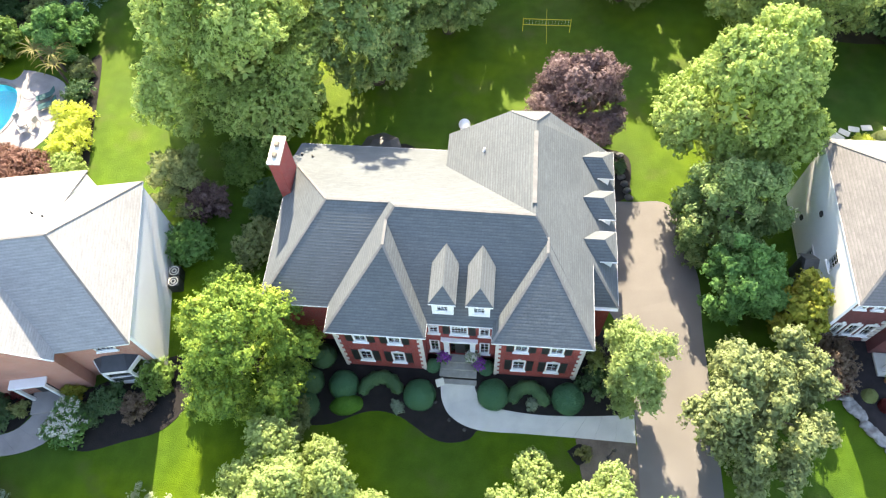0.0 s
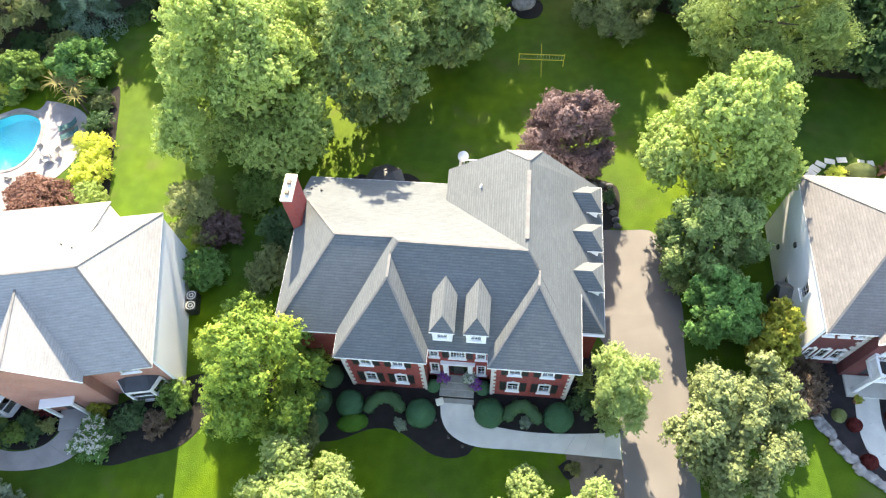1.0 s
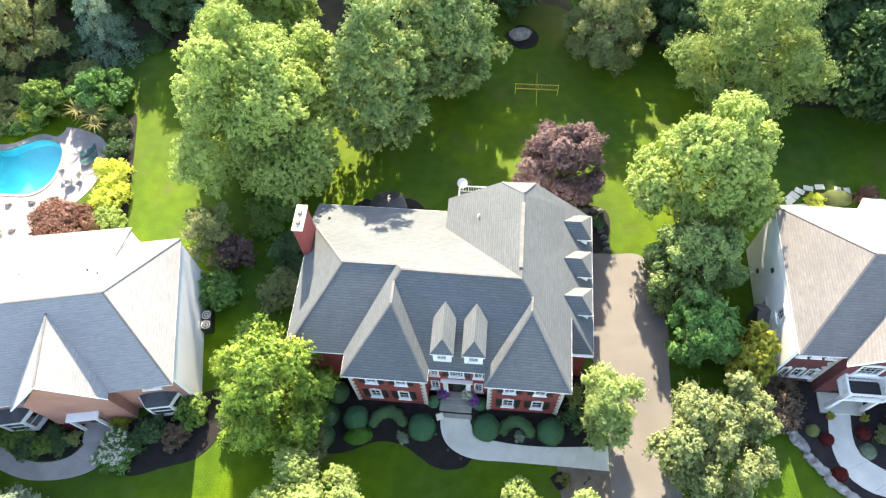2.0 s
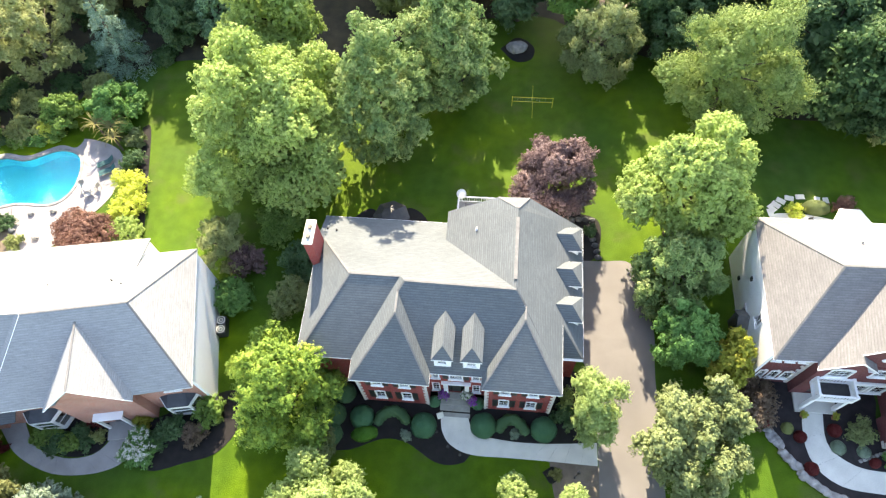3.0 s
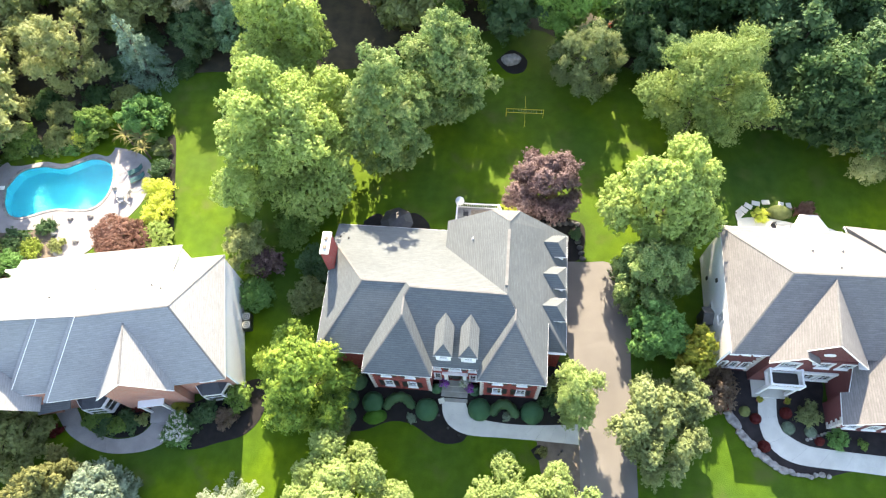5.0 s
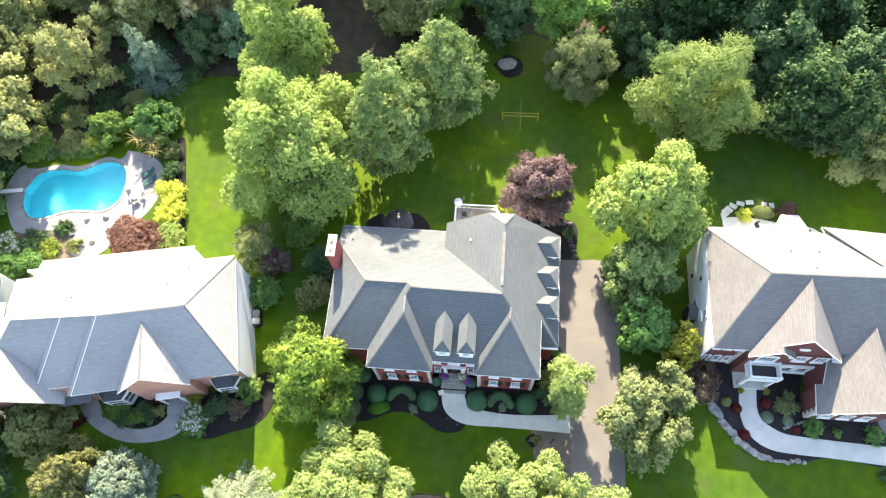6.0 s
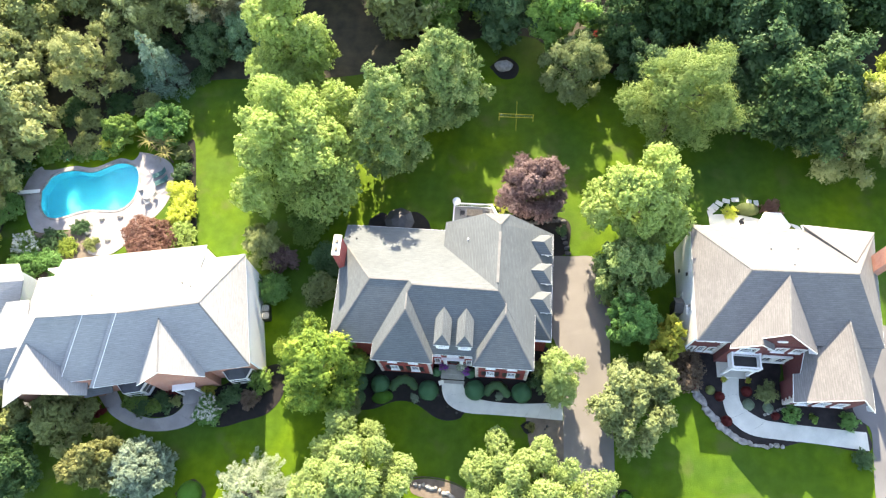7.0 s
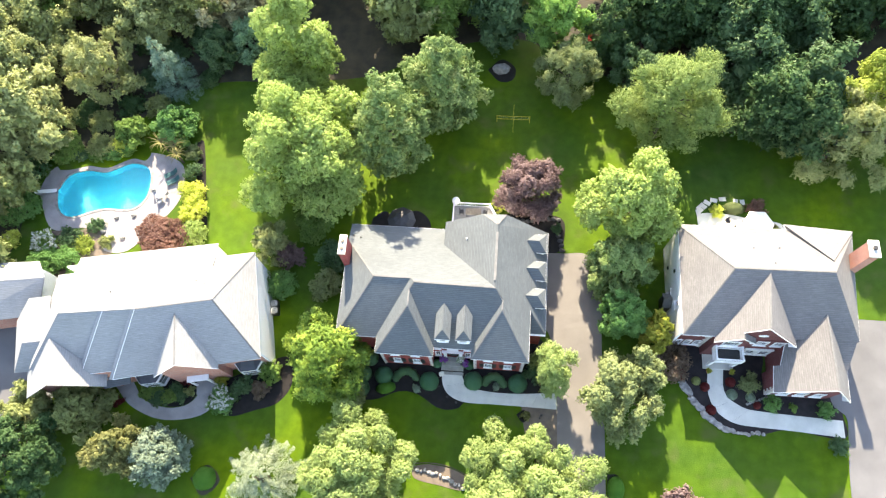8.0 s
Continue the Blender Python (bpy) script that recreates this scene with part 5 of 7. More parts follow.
for x0, x1, y0, y1, z1, mat in ((-22.0, -0.75, 11.4, 11.65, 5.9, SIDING), (-21.8, -4.8, 13.3, 13.5, 5.2, SIDING), (-25.0, -17.2, 0.4, 0.65, 4.8, BRICK_ORANGE), (-26.5, -26.2, 2.8, 8.0, 4.4, SIDING),
                                (-33.5, -26.4, 8.9, 9.15, 4.4, BRICK_ORANGE), (-25.6, -25.3, 9.0, 14.0, 4.4, SIDING), (-24.6, -24.3, 0.6, 3.0, 4.8, BRICK_ORANGE)):
    part("wall", box(x0, x1, y0, y1, 0, z1), mat, nb)


def bay_window(parent, xc, yf, zt):
    """A canted bay with three lights under a dark little roof."""
    ring = [(-1.45, 0.94), (-0.85, 0.0), (0.85, 0.0), (1.45, 0.94)]
    bay = None
    for z0, z1, g in ((0.25, 0.85, 0.0), (2.35, 2.75, 0.05)):
        bm = bmesh.new()
        lo = [bm.verts.new((xc + x * (1 + g), yf + y - g, z0)) for x, y in ring]
        hi = [bm.verts.new((xc + x * (1 + g), yf + y - g, z1)) for x, y in ring]
        bm.faces.new(lo[::-1]), bm.faces.new(hi)
        for k in range(3):
            bm.faces.new((lo[k], lo[k + 1], hi[k + 1], hi[k]))
        bm.faces.new((lo[3], lo[0], hi[0], hi[3]))
        if bay is None:
            bay = part("bay_window", bm, WHITE, parent, "white canted bay window")
        else:
            part("bay_head", bm, WHITE, bay)
    for x, y in ring:
        part("post", box(xc + x - 0.08, xc + x + 0.08, yf + y - 0.06, yf + y + 0.1, 0.85, 2.35), WHITE, bay)
    for k in range(3):
        (xa, ya), (xb, yb) = ring[k], ring[k + 1]
        bm = bmesh.new()
        edge_bar(bm, (xc + xa, yf + ya + 0.02, 1.6), (xc + xb, yf + yb + 0.02, 1.6), 0.02, 1.5)
        part("pane", bm, GLASS, bay)
        bm = bmesh.new()
        edge_bar(bm, (xc + xa, yf + ya - 0.01, 1.6), (xc + xb, yf + yb - 0.01, 1.6), 0.04, 0.07)
        part("glazing_bar", bm, WHITE, bay)
    part("bay_roof", solid([[(xc - 1.45, yf + 0.94, 2.78), (xc - 0.85, yf - 0.05, 2.78), (xc - 0.7, yf + 0.93, 3.2)], [(xc - 0.85, yf - 0.05, 2.78), (xc + 0.85, yf - 0.05, 2.78), (xc + 0.7, yf + 0.93, 3.2), (xc - 0.7, yf + 0.93, 3.2)],
                            [(xc + 0.85, yf - 0.05, 2.78), (xc + 1.45, yf + 0.94, 2.78), (xc + 0.7, yf + 0.93, 3.2)]], 0.04), SLATE, bay, "dark slate-blue bay roof")


bay_window(nb, -2.3, -0.25, 2.8)
bay_window(nb, -13.2, -0.25, 2.8)
hood = part("door_hood", box(-8.95, -6.6, -0.75, -0.1, 2.7, 2.86, None, 0.02), WHITE, nb, "white hood on posts over the entrance")
for xx in (-8.85, -6.9):
    part("post", box(xx, xx + 0.2, -0.7, -0.5, 0.1, 2.7, None, 0.01), WHITE, hood)
part("door", box(-8.3, -7.2, -0.14, -0.1, 0.2, 2.4), DARK, nb, "dark front door")
part("porch_step", box(-8.9, -6.6, -1.6, -0.1, 0, 0.2, None, 0.02), CONCRETE_GREY, nb)
for xx, yy, zz in ((-5.9, 8.6, 8.35), (-4.9, 8.0, 8.7), (-11.0, 8.9, 8.1), (-14.8, 8.4, 8.6)):
    roof_pipe(nb, xx, yy, zz, 0.3, 0.06, DARK)
for yy in (6.7, 7.55):
    unit = thing("heat_pump", 0.2, yy, 0, "grey metal heat pump beside the white wall", "heat pump", "heat pumps")
    part("cabinet", box(-0.2, 0.6, yy - 0.39, yy + 0.39, 0.0, 1.0, None, 0.04), DARK, unit)
    for rr in (0.33, 0.15):
        bm = bmesh.new()
        rows = [[bm.verts.new((0.2 + (rr + du) * math.cos(k * math.pi / 12), yy + (rr + du) * math.sin(k * math.pi / 12), 1.0 + dz)) for k in range(24)] for du, dz in ((-0.035, 0), (-0.035, 0.05), (0.035, 0.05), (0.035, 0))]
        for a_, b_ in zip(rows, rows[1:]):
            for k in range(24):
                bm.faces.new((a_[k], a_[(k + 1) % 24], b_[(k + 1) % 24], b_[k]))
        bmesh.ops.recalc_face_normals(bm, faces=list(bm.faces))
        part("fan_grille", bm, CONCRETE, unit, "round pale fan grille")
FRAME = Matrix()

# ---- the tan roofed neighbour ----
nr = thing("house", 29.5, 23.0, 0, "tan roofed red brick house with white siding", "house")
part("roof", shingled([
    [(20.7, 18.25, 6.4), (37.9, 18.6, 6.4), (34.4, 24.35, 10.5), (24.9, 24.2, 10.5)],
    [(20.7, 18.25, 6.4), (24.9, 24.2, 10.5), (20.75, 30.4, 6.4)],
    [(24.9, 24.2, 10.5), (34.4, 24.35, 10.5), (38.7, 30.3, 6.4), (20.75, 30.4, 6.4)],
    [(34.4, 24.35, 10.5), (37.9, 18.6, 6.4), (38.7, 30.3, 6.4)],
]), SHINGLE_TAN, nr, "tan shingle hipped roof")
part("roof", shingled([
    [(23.75, 17.7, 6.36), (25.93, 17.6, 8.5), (25.98, 18.25, 8.52), (27.8, 18.25, 10.3), (28.3, 24.2, 10.3), (24.2, 20.0, 6.4)],
    [(31.7, 17.7, 6.4), (31.7, 20.0, 6.4), (28.3, 24.2, 10.3), (27.8, 18.25, 10.3)],
]), SHINGLE_TAN, nr, "tan shingle cross gable roof")
part("roof", shingled([[(25.93, 17.6, 8.5), (27.6, 17.58, 6.95), (27.62, 18.22, 6.95), (25.98, 18.22, 8.5)]]), SHINGLE_TAN, nr, "narrow shingle slope of the lower front gable")
part("roof", shingled([
    [(29.95, 13.4, 4.3), (34.55, 13.27, 8.0), (34.3, 21.0, 8.0), (31.5, 20.8, 5.6), (31.15, 18.3, 5.25), (30.65, 16.1, 4.85), (30.15, 16.1, 4.45)],
    [(37.3, 12.9, 4.3), (37.5, 18.6, 4.3), (34.3, 21.0, 8.0), (34.55, 13.27, 8.0)],
]), SHINGLE_TAN, nr, "tan shingle garage gable roof")
part("roof", shingled([[(37.9, 19.3, 6.6), (37.2, 16.0, 4.85), (32.5, 16.0, 4.85), (32.5, 19.3, 6.95)]]), SHINGLE_TAN, nr, "tan shingle catslide roof")
part("roof", shingled([[(31.8, 31.0, 6.42), (38.85, 30.55, 6.42), (34.85, 25.9, 9.6)]], 0.45), SHINGLE_TAN, nr, "tan shingle rear hip")
caps([((24.9, 24.2, 10.5), (34.4, 24.35, 10.5)), ((24.9, 24.2, 10.5), (20.75, 30.4, 6.4)), ((24.9, 24.2, 10.5), (20.7, 18.25, 6.4)), ((27.8, 18.25, 10.3), (28.3, 24.2, 10.3)), ((34.55, 13.27, 8.0), (34.3, 21.0, 8.0)),
      ((34.4, 24.35, 10.5), (38.7, 30.3, 6.4))], nr)
fascia([((20.7, 18.25, 6.4), (23.8, 18.3, 6.4)), ((20.7, 18.25, 6.4), (20.75, 30.4, 6.4)), ((20.75, 30.4, 6.4), (31.6, 30.4, 6.4)), ((38.7, 30.3, 6.4), (37.9, 18.6, 6.4)), ((31.8, 31.0, 6.42), (38.85, 30.55, 6.42)), ((31.8, 31.0, 6.42), (32.0, 30.3, 6.4)),
        ((23.75, 17.68, 6.36), (25.93, 17.58, 8.5)), ((27.6, 17.56, 6.95), (25.93, 17.58, 8.5)), ((25.98, 18.23, 8.52), (27.8, 18.23, 10.3)), ((31.7, 17.68, 6.4), (27.8, 18.23, 10.3)), ((23.75, 17.7, 6.36), (24.0, 18.6, 6.36)), ((31.7, 17.7, 6.4), (31.7, 20.0, 6.4)), ((29.95, 13.38, 4.3), (34.55, 13.25, 8.0)), ((37.3, 12.9, 4.3), (34.55, 13.27, 8.0)),
        ((29.95, 13.4, 4.3), (30.15, 16.1, 4.45)), ((30.65, 16.1, 4.85), (31.15, 18.3, 5.25)), ((37.3, 12.9, 4.3), (37.5, 18.6, 4.3))], nr)
part("soffit", box(20.85, 37.7, 18.75, 30.2, 6.20, 6.24), WHITE, nr)
W_WALL = face_at(20.76, 0, 0, "W")
part("wall", wall_mesh(-30.0, -18.7, 0, 6.3, [(-22.6, -21.7, 3.8, 5.2), (-24.5, -23.6, 0.9, 2.4)], 0.25, W_WALL), SIDING, nr, "white clapboard side wall")
window(nr, W_WALL, -22.6, -21.7, 3.8, 5.2, bars=(2, 4))
window(nr, W_WALL, -24.5, -23.6, 0.9, 2.4, bars=(2, 4))
N_FRONT = face_at(0, 18.7, 0, "S")
front_windows = [(21.1, 21.75, 1.0, 2.7), (21.95, 22.75, 1.0, 2.7), (22.95, 23.75, 1.0, 2.7)]
upper_lights = [(21.1, 21.75, 5.0, 5.75), (22.1, 22.75, 5.0, 5.75), (23.1, 23.75, 5.0, 5.75)]
part("wall", wall_mesh(21.02, 24.1, 0, 6.3, front_windows + upper_lights, 0.3, N_FRONT), BRICK_DARK, nr, "dark red brick wall of the wing")
for o in front_windows:
    window(nr, N_FRONT, *o, arched=True, bars=(2, 2), trim=0.13)
for o in upper_lights:
    window(nr, N_FRONT, *o, bars=(2, 1), trim=0.1)
quoins(nr, 24.08, 18.66, -1, 14, mat=CREAM)
# lower front gable over the porch
P_FRONT = face_at(0, 17.9, 0, "S")
part("wall", wall_mesh(24.15, 27.35, 0, 6.5, [(24.9, 26.6, 4.5, 6.1), (25.3, 26.5, 0.2, 2.5)], 0.3, P_FRONT), BRICK_DARK, nr, "dark red brick wall behind the porch")
window(nr, P_FRONT, 24.9, 26.6, 4.5, 6.1, arched=True, bars=(4, 3), trim=0.12)
part("gable_wall", gable([(24.15, 6.5), (27.35, 6.5), (27.35, 6.98), (25.93, 8.3)], 17.9, 18.2), BRICK_DARK, nr, "dark red brick gable over the porch")
part("wall", box(24.15, 24.45, 18.2, 18.7, 0, 6.5), BRICK_DARK, nr)
# higher gable behind it
M_FRONT = face_at(0, 18.2, 0, "S")
gable_lights = [(28.3, 29.5, 4.3, 5.8), (30.0, 31.2, 4.3, 5.8)]
part("wall", wall_mesh(27.36, 31.4, 0, 6.2, gable_lights + [(28.3, 30.7, 0.9, 2.6)], 0.3, M_FRONT), BRICK_DARK, nr, "dark red brick wall of the front gable")
for o in gable_lights:
    window(nr, M_FRONT, *o, bars=(2, 3), trim=0.14)
part("gable_wall", gable([(25.95, 6.9), (27.36, 6.2), (31.4, 6.2), (31.2, 6.75), (27.85, 9.9), (25.95, 8.15)], 18.28, 18.5), BRICK_DARK, nr, "dark red brick gable")
bm = bmesh.new()
bmesh.ops.create_cone(bm, cap_ends=True, segments=16, radius1=0.5, radius2=0.46, depth=0.1, matrix=pose(28.1, 18.24, 7.7, 90, 0, 0) @ Matrix.Diagonal((1.0, 0.55, 1.0, 1)))
part("gable_vent", bm, WHITE, nr, "white oval gable vent")
bm = bmesh.new()
edge_bar(bm, (31.0, 17.95, 6.28), (31.72, 17.9, 6.28), 0.5, 0.1)
part("eave_return", bm, WHITE, nr, "white boxed eave return")
bm = bmesh.new()
edge_bar(bm, (27.0, 17.8, 6.85), (27.62, 17.78, 6.85), 0.4, 0.1)
part("eave_return", bm, WHITE, nr, "white boxed eave return")
# broad window of the ground floor, boxed out a little
for xx in (28.15, 29.6):
    win = window(nr, face_at(0, 18.05, 0, "S"), xx, xx + 1.3, 0.85, 2.65, bars=(2, 2), trim=0.2)
part("window_box", box(28.05, 31.0, 18.0, 18.19, 2.65, 2.95, None, 0.02), WHITE, nr, "white head board over the broad window")
G_FRONT = face_at(0, 13.9, 0, "S")
gw = [(31.5, 32.6, 1.0, 2.6), (33.2, 34.3, 1.0, 2.6), (34.9, 36.0, 1.0, 2.6)]
part("wall", wall_mesh(30.6, 36.9, 0, 4.2, gw, 0.3, G_FRONT), BRICK_DARK, nr, "red brick garage wall")
for o in gw:
    window(nr, G_FRONT, *o, arched=True, bars=(2, 3), trim=0.12)
part("gable_wall", gable([(30.6, 4.2), (36.9, 4.2), (34.55, 7.7)], 13.9, 14.2), BRICK_DARK, nr, "red brick gable over the garage")
part("gable_trim", box(33.6, 35.3, 13.82, 13.9, 4.3, 4.75, None, 0.02), WHITE, nr, "white panel in the garage gable")
bm = bmesh.new()
edge_bar(bm, (36.6, 13.3, 4.22), (37.32, 13.25, 4.22), 0.5, 0.1)
part("eave_return", bm, WHITE, nr, "white boxed eave return")
for x0, x1, y0, y1, z1, mat in ((30.62, 30.92, 14.2, 16.2, 4.4, BRICK_DARK), (31.1, 31.4, 16.2, 18.2, 4.8, BRICK_DARK), (30.92, 31.4, 16.0, 16.2, 4.4, BRICK_DARK), (36.6, 36.9, 14.2, 19.0, 4.2, BRICK_DARK), (37.2, 37.5, 18.9, 29.9, 6.3, SIDING), (21.1, 37.5, 29.7, 29.95, 6.3, SIDING), (31.5, 37.2, 18.9, 19.2, 6.2, BRICK_DARK)):
    part("wall", box(x0, x1, y0, y1, 0, z1), mat, nr)
part("chimney", box(37.5, 38.4, 25.9, 27.5, 0, 11.1), BRICK_ORANGE, nr, "orange brick chimney stack")
part("chimney_cap", box(37.42, 38.48, 25.8, 27.6, 11.1, 11.32, None, 0.03), CONCRETE, nr, "pale chimney cap")
part("flue", box(37.78, 38.12, 26.5, 26.9, 11.32, 11.6, None, 0.02), DARK, nr, "dark metal flue")
# small gabled entry on the side wall
entry = part("side_entry", box(20.0, 21.04, 22.4, 23.8, 0, 2.2), SHINGLE, nr, "grey enclosed side entry")
part("entry_roof", solid([[(19.85, 22.25, 2.15), (21.04, 22.25, 2.15), (21.04, 23.1, 2.95), (19.85, 23.1, 2.95)], [(19.85, 23.95, 2.15), (19.85, 23.1, 2.95), (21.04, 23.1, 2.95), (21.04, 23.95, 2.15)]], 0.06), RIDGE, entry, "dark little gable roof")
part("entry_gable", box(20.02, 20.08, 22.7, 23.5, 2.2, 2.55), SHINGLE, entry)
part("entry_door", box(19.96, 20.0, 22.75, 23.45, 0.1, 2.0), DARK, entry, "dark side door")
for yy, zz in ((25.6, 4.2), (26.9, 1.6)):
    part("vent_hood", box(20.62, 20.76, yy, yy + 0.35, zz, zz + 0.3, None, 0.02), DARK, nr)
quoins(nr, 30.58, 13.9, 1, 10, mat=CREAM)
# porch with balcony
porch = part("porch", box(24.5, 27.4, 16.35, 17.88, 3.1, 3.4, None, 0.02), WHITE, nr, "white porch carried on square posts")
for xx in (24.7, 27.2):
    part("post", box(xx, xx + 0.3, 16.55, 16.85, 0.2, 3.1, None, 0.01), WHITE, porch)
part("porch_floor", box(24.4, 27.6, 16.3, 17.88, 0, 0.2, None, 0.02), CONCRETE, porch)
part("balcony_deck", box(24.65, 27.25, 16.5, 17.78, 3.41, 3.44), DARK, porch, "dark balcony deck")
for a_, b_ in (((24.6, 16.45), (27.25, 16.45)), ((24.6, 16.45), (24.6, 17.8)), ((27.25, 16.45), (27.25, 17.8)), ((24.6, 17.8), (27.25, 17.8))):
    for zz, w in ((4.3, 0.15), (3.52, 0.1)):
        bm = bmesh.new()
        edge_bar(bm, (*a_, zz), (*b_, zz), w, 0.09)
        part("rail", bm, WHITE, porch)
    for k in range(11):
        t = (k + 0.5) / 11
        xx, yy = a_[0] + (b_[0] - a_[0]) * t, a_[1] + (b_[1] - a_[1]) * t
        part("baluster", box(xx - 0.035, xx + 0.035, yy - 0.035, yy + 0.035, 3.52, 4.3), WHITE, porch)
for xx, yy in ((24.6, 16.45), (27.25, 16.45), (24.6, 17.8), (27.25, 17.8)):
    part("post", box(xx - 0.11, xx + 0.11, yy - 0.11, yy + 0.11, 3.4, 4.45, None, 0.01), WHITE, porch)
part("door", box(25.32, 26.48, 18.0, 18.05, 0.2, 2.48), DARK, nr, "dark front door")
for xx, yy in ((27.6, 27.3), (30.2, 27.5), (29.0, 25.2)):
    roof_pipe(nr, xx, yy, 10.5 - 0.66 * (yy - 24.25), 0.3, 0.07, METAL)

# ---- trees of the gardens ----
tree(-15.8, 13.8, 9.8, 5.0, L_MAPLE, "yellow-green maple with a rounded crown on the lawn", "maple_tree", foot=1.2, seed=1, heads=26, size=0.25, tuft=0.24, leaf_l=0.14, leaves=22, reach=1.8, ragged=0.35, top=0.45, sub=5, loose=0.05)
tree(8.0, 14.4, 8.2, 2.3, L_SOFT, "slender pale green tree beside the driveway", foot=1.2, seed=2, heads=24, size=0.26, tuft=0.19, leaf_l=0.13, reach=1.7, ragged=0.3, shape=(1.0, 1.3), loose=0.05)
tree(14.5, 12.1, 8.6, 3.8, L_SAGE, "pale grey-green tree in a mulched strip along the driveway", foot=1.2, seed=3, heads=26, size=0.26, tuft=0.24, reach=1.7, ragged=0.4, top=0.2, shape=(1.0, 1.3))
tree(17.2, 14.6, 6.4, 2.4, L_SAGE, "small grey-green tree behind the driveway strip", foot=1.0, seed=33, heads=16, size=0.3, tuft=0.22, reach=1.7, ragged=0.35, top=0.2)
tree(15.3, 20.6, 7.2, 2.8, L_FRESH, "bright green ash-like tree beside the driveway", foot=0.9, seed=4, heads=34, size=0.22, tuft=0.19, leaf_l=0.15, reach=1.4, ragged=0.2, top=0.2)
tree(14.9, 25.9, 9.2, 3.6, L_TIP, "dark green tree in the row along the driveway", foot=1.0, seed=55, heads=34, size=0.23, tuft=0.27, leaf_l=0.18, ragged=0.25)
tree(15.5, 32.0, 14.4, 5.2, L_LIGHT, "tall light green tree with a billowing crown", foot=1.4, seed=6, heads=18, size=0.34, tuft=0.27, ragged=0.4, top=0.35, reach=1.2, sub=6, loose=0.03)
tree(4.9, 35.0, 8.4, 3.9, L_PURPLE, "purple-leaved plum tree on the back lawn", "plum_tree", foot=1.2, seed=7, heads=44, size=0.23, tuft=0.22, leaf_l=0.15, reach=1.6, ragged=0.12, top=0.2, cover=1.25)
tree(-5.9, 46.0, 15.2, 4.8, L_TIP, "dark green maple with sun glare coloured in on the back lawn", "maple_tree", foot=1.4, seed=8, heads=120, size=0.15, tuft=0.24, leaf_l=0.18, reach=1.6, jut=1.2, top=0.3, ragged=0.05, sub=0)
tree(-11.4, 39.8, 16.6, 4.6, L_TIP, "dense green maple with sun glare coloured in on the back lawn", "maple_tree", foot=1.4, seed=9, heads=120, size=0.15, tuft=0.24, leaf_l=0.18, reach=1.6, jut=1.2, top=0.35, ragged=0.05, sub=0)
tree(-20.5, 36.2, 17.6, 8.1, L_LIGHT, "large light green silver maple with billowing heads", "maple_tree", foot=1.4, seed=10, heads=26, size=0.27, tuft=0.28, ragged=0.4, top=0.35, reach=1.2, sub=6, loose=0.03)
tree(-23.4, 49.8, 17.0, 5.7, L_LIGHT, "tall light green tree at the wood's edge", foot=1.4, seed=11, heads=18, size=0.34, tuft=0.28, ragged=0.35, top=0.45, reach=1.2, sub=6, loose=0.03)
tree(-11.4, 2.7, 9.0, 6.3, L_SOFT, "broad light green tree on the front lawn", foot=1.3, seed=12, heads=34, size=0.25, tuft=0.19, leaf_l=0.13, reach=1.8, ragged=0.1, top=0.15, sub=6, loose=0.05)
tree(5.8, 2.5, 9.0, 7.1, L_SOFT, "broad light green tree by the front walk", foot=1.3, seed=13, heads=34, size=0.24, tuft=0.20, leaf_l=0.13, reach=1.8, ragged=0.15, top=0.15, sub=6, loose=0.05)
globe_spruce(-32.7, 2.7, 5.0, 3.1, L_BLUE, "rounded blue spruce with layered tufted boughs", 14)
conifer(-21.4, 1.4, 5.6, 4.6, L_SILVER, "silvery green spruce with radiating boughs", seed=15, tiers=10, boughs=13, needles=120, size=0.26, droop=0.15, wide=0.12)
tree(-37.2, 3.2, 6.0, 3.2, L_BRONZE, "olive-brown small tree on the front lawn", foot=0.8, seed=16, heads=26, size=0.24, tuft=0.22, reach=1.6, ragged=0.5)
tree(-46.8, 1.4, 8.6, 4.9, L_DEEP, "dark green tree beside the dark driveway", foot=1.2, seed=17, heads=44, size=0.18, tuft=0.27, leaf_l=0.20, ragged=0.25)
tree(-42.2, 7.0, 5.0, 3.4, L_OLIVE, "grey-green small tree before the garage", foot=0.7, seed=18, heads=24, size=0.26, tuft=0.24, reach=1.5, ragged=0.5)
tree(-47.6, 6.4, 5.4, 3.2, L_OLIVE, "olive small tree beside the dark driveway", foot=0.7, seed=38, heads=24, size=0.26, tuft=0.24, reach=1.5, ragged=0.5)
tree(20.0, 45.2, 14.8, 6.6, L_FEATHER, "pale green feathery tree at the edge of the woods", foot=1.4, seed=19, heads=30, size=0.24, tuft=0.28, leaf_l=0.15, reach=2.4, top=0.45, ragged=0.55, sub=5, loose=0.08, shape=(1.05, 0.85))
tree(9.1, 50.6, 10.0, 4.4, L_SAGE, "grey-green small tree on the back lawn", foot=1.0, seed=20, heads=34, size=0.2, tuft=0.19, leaf_l=0.12, reach=2.1, ragged=0.25, cover=0.8, loose=0.1)
tree(7.2, 57.4, 11.0, 4.8, L_BRIGHT, "bright green tree at the wood's edge", foot=1.2, seed=21, heads=30, size=0.24, tuft=0.31, leaf_l=0.22, ragged=0.4)
tree(-40.0, 42.7, 4.6, 3.0, L_FRESH, "rounded green tree beside the pool", foot=0.6, seed=22, heads=22, size=0.26, tuft=0.22, ragged=0.3, top=0.2)
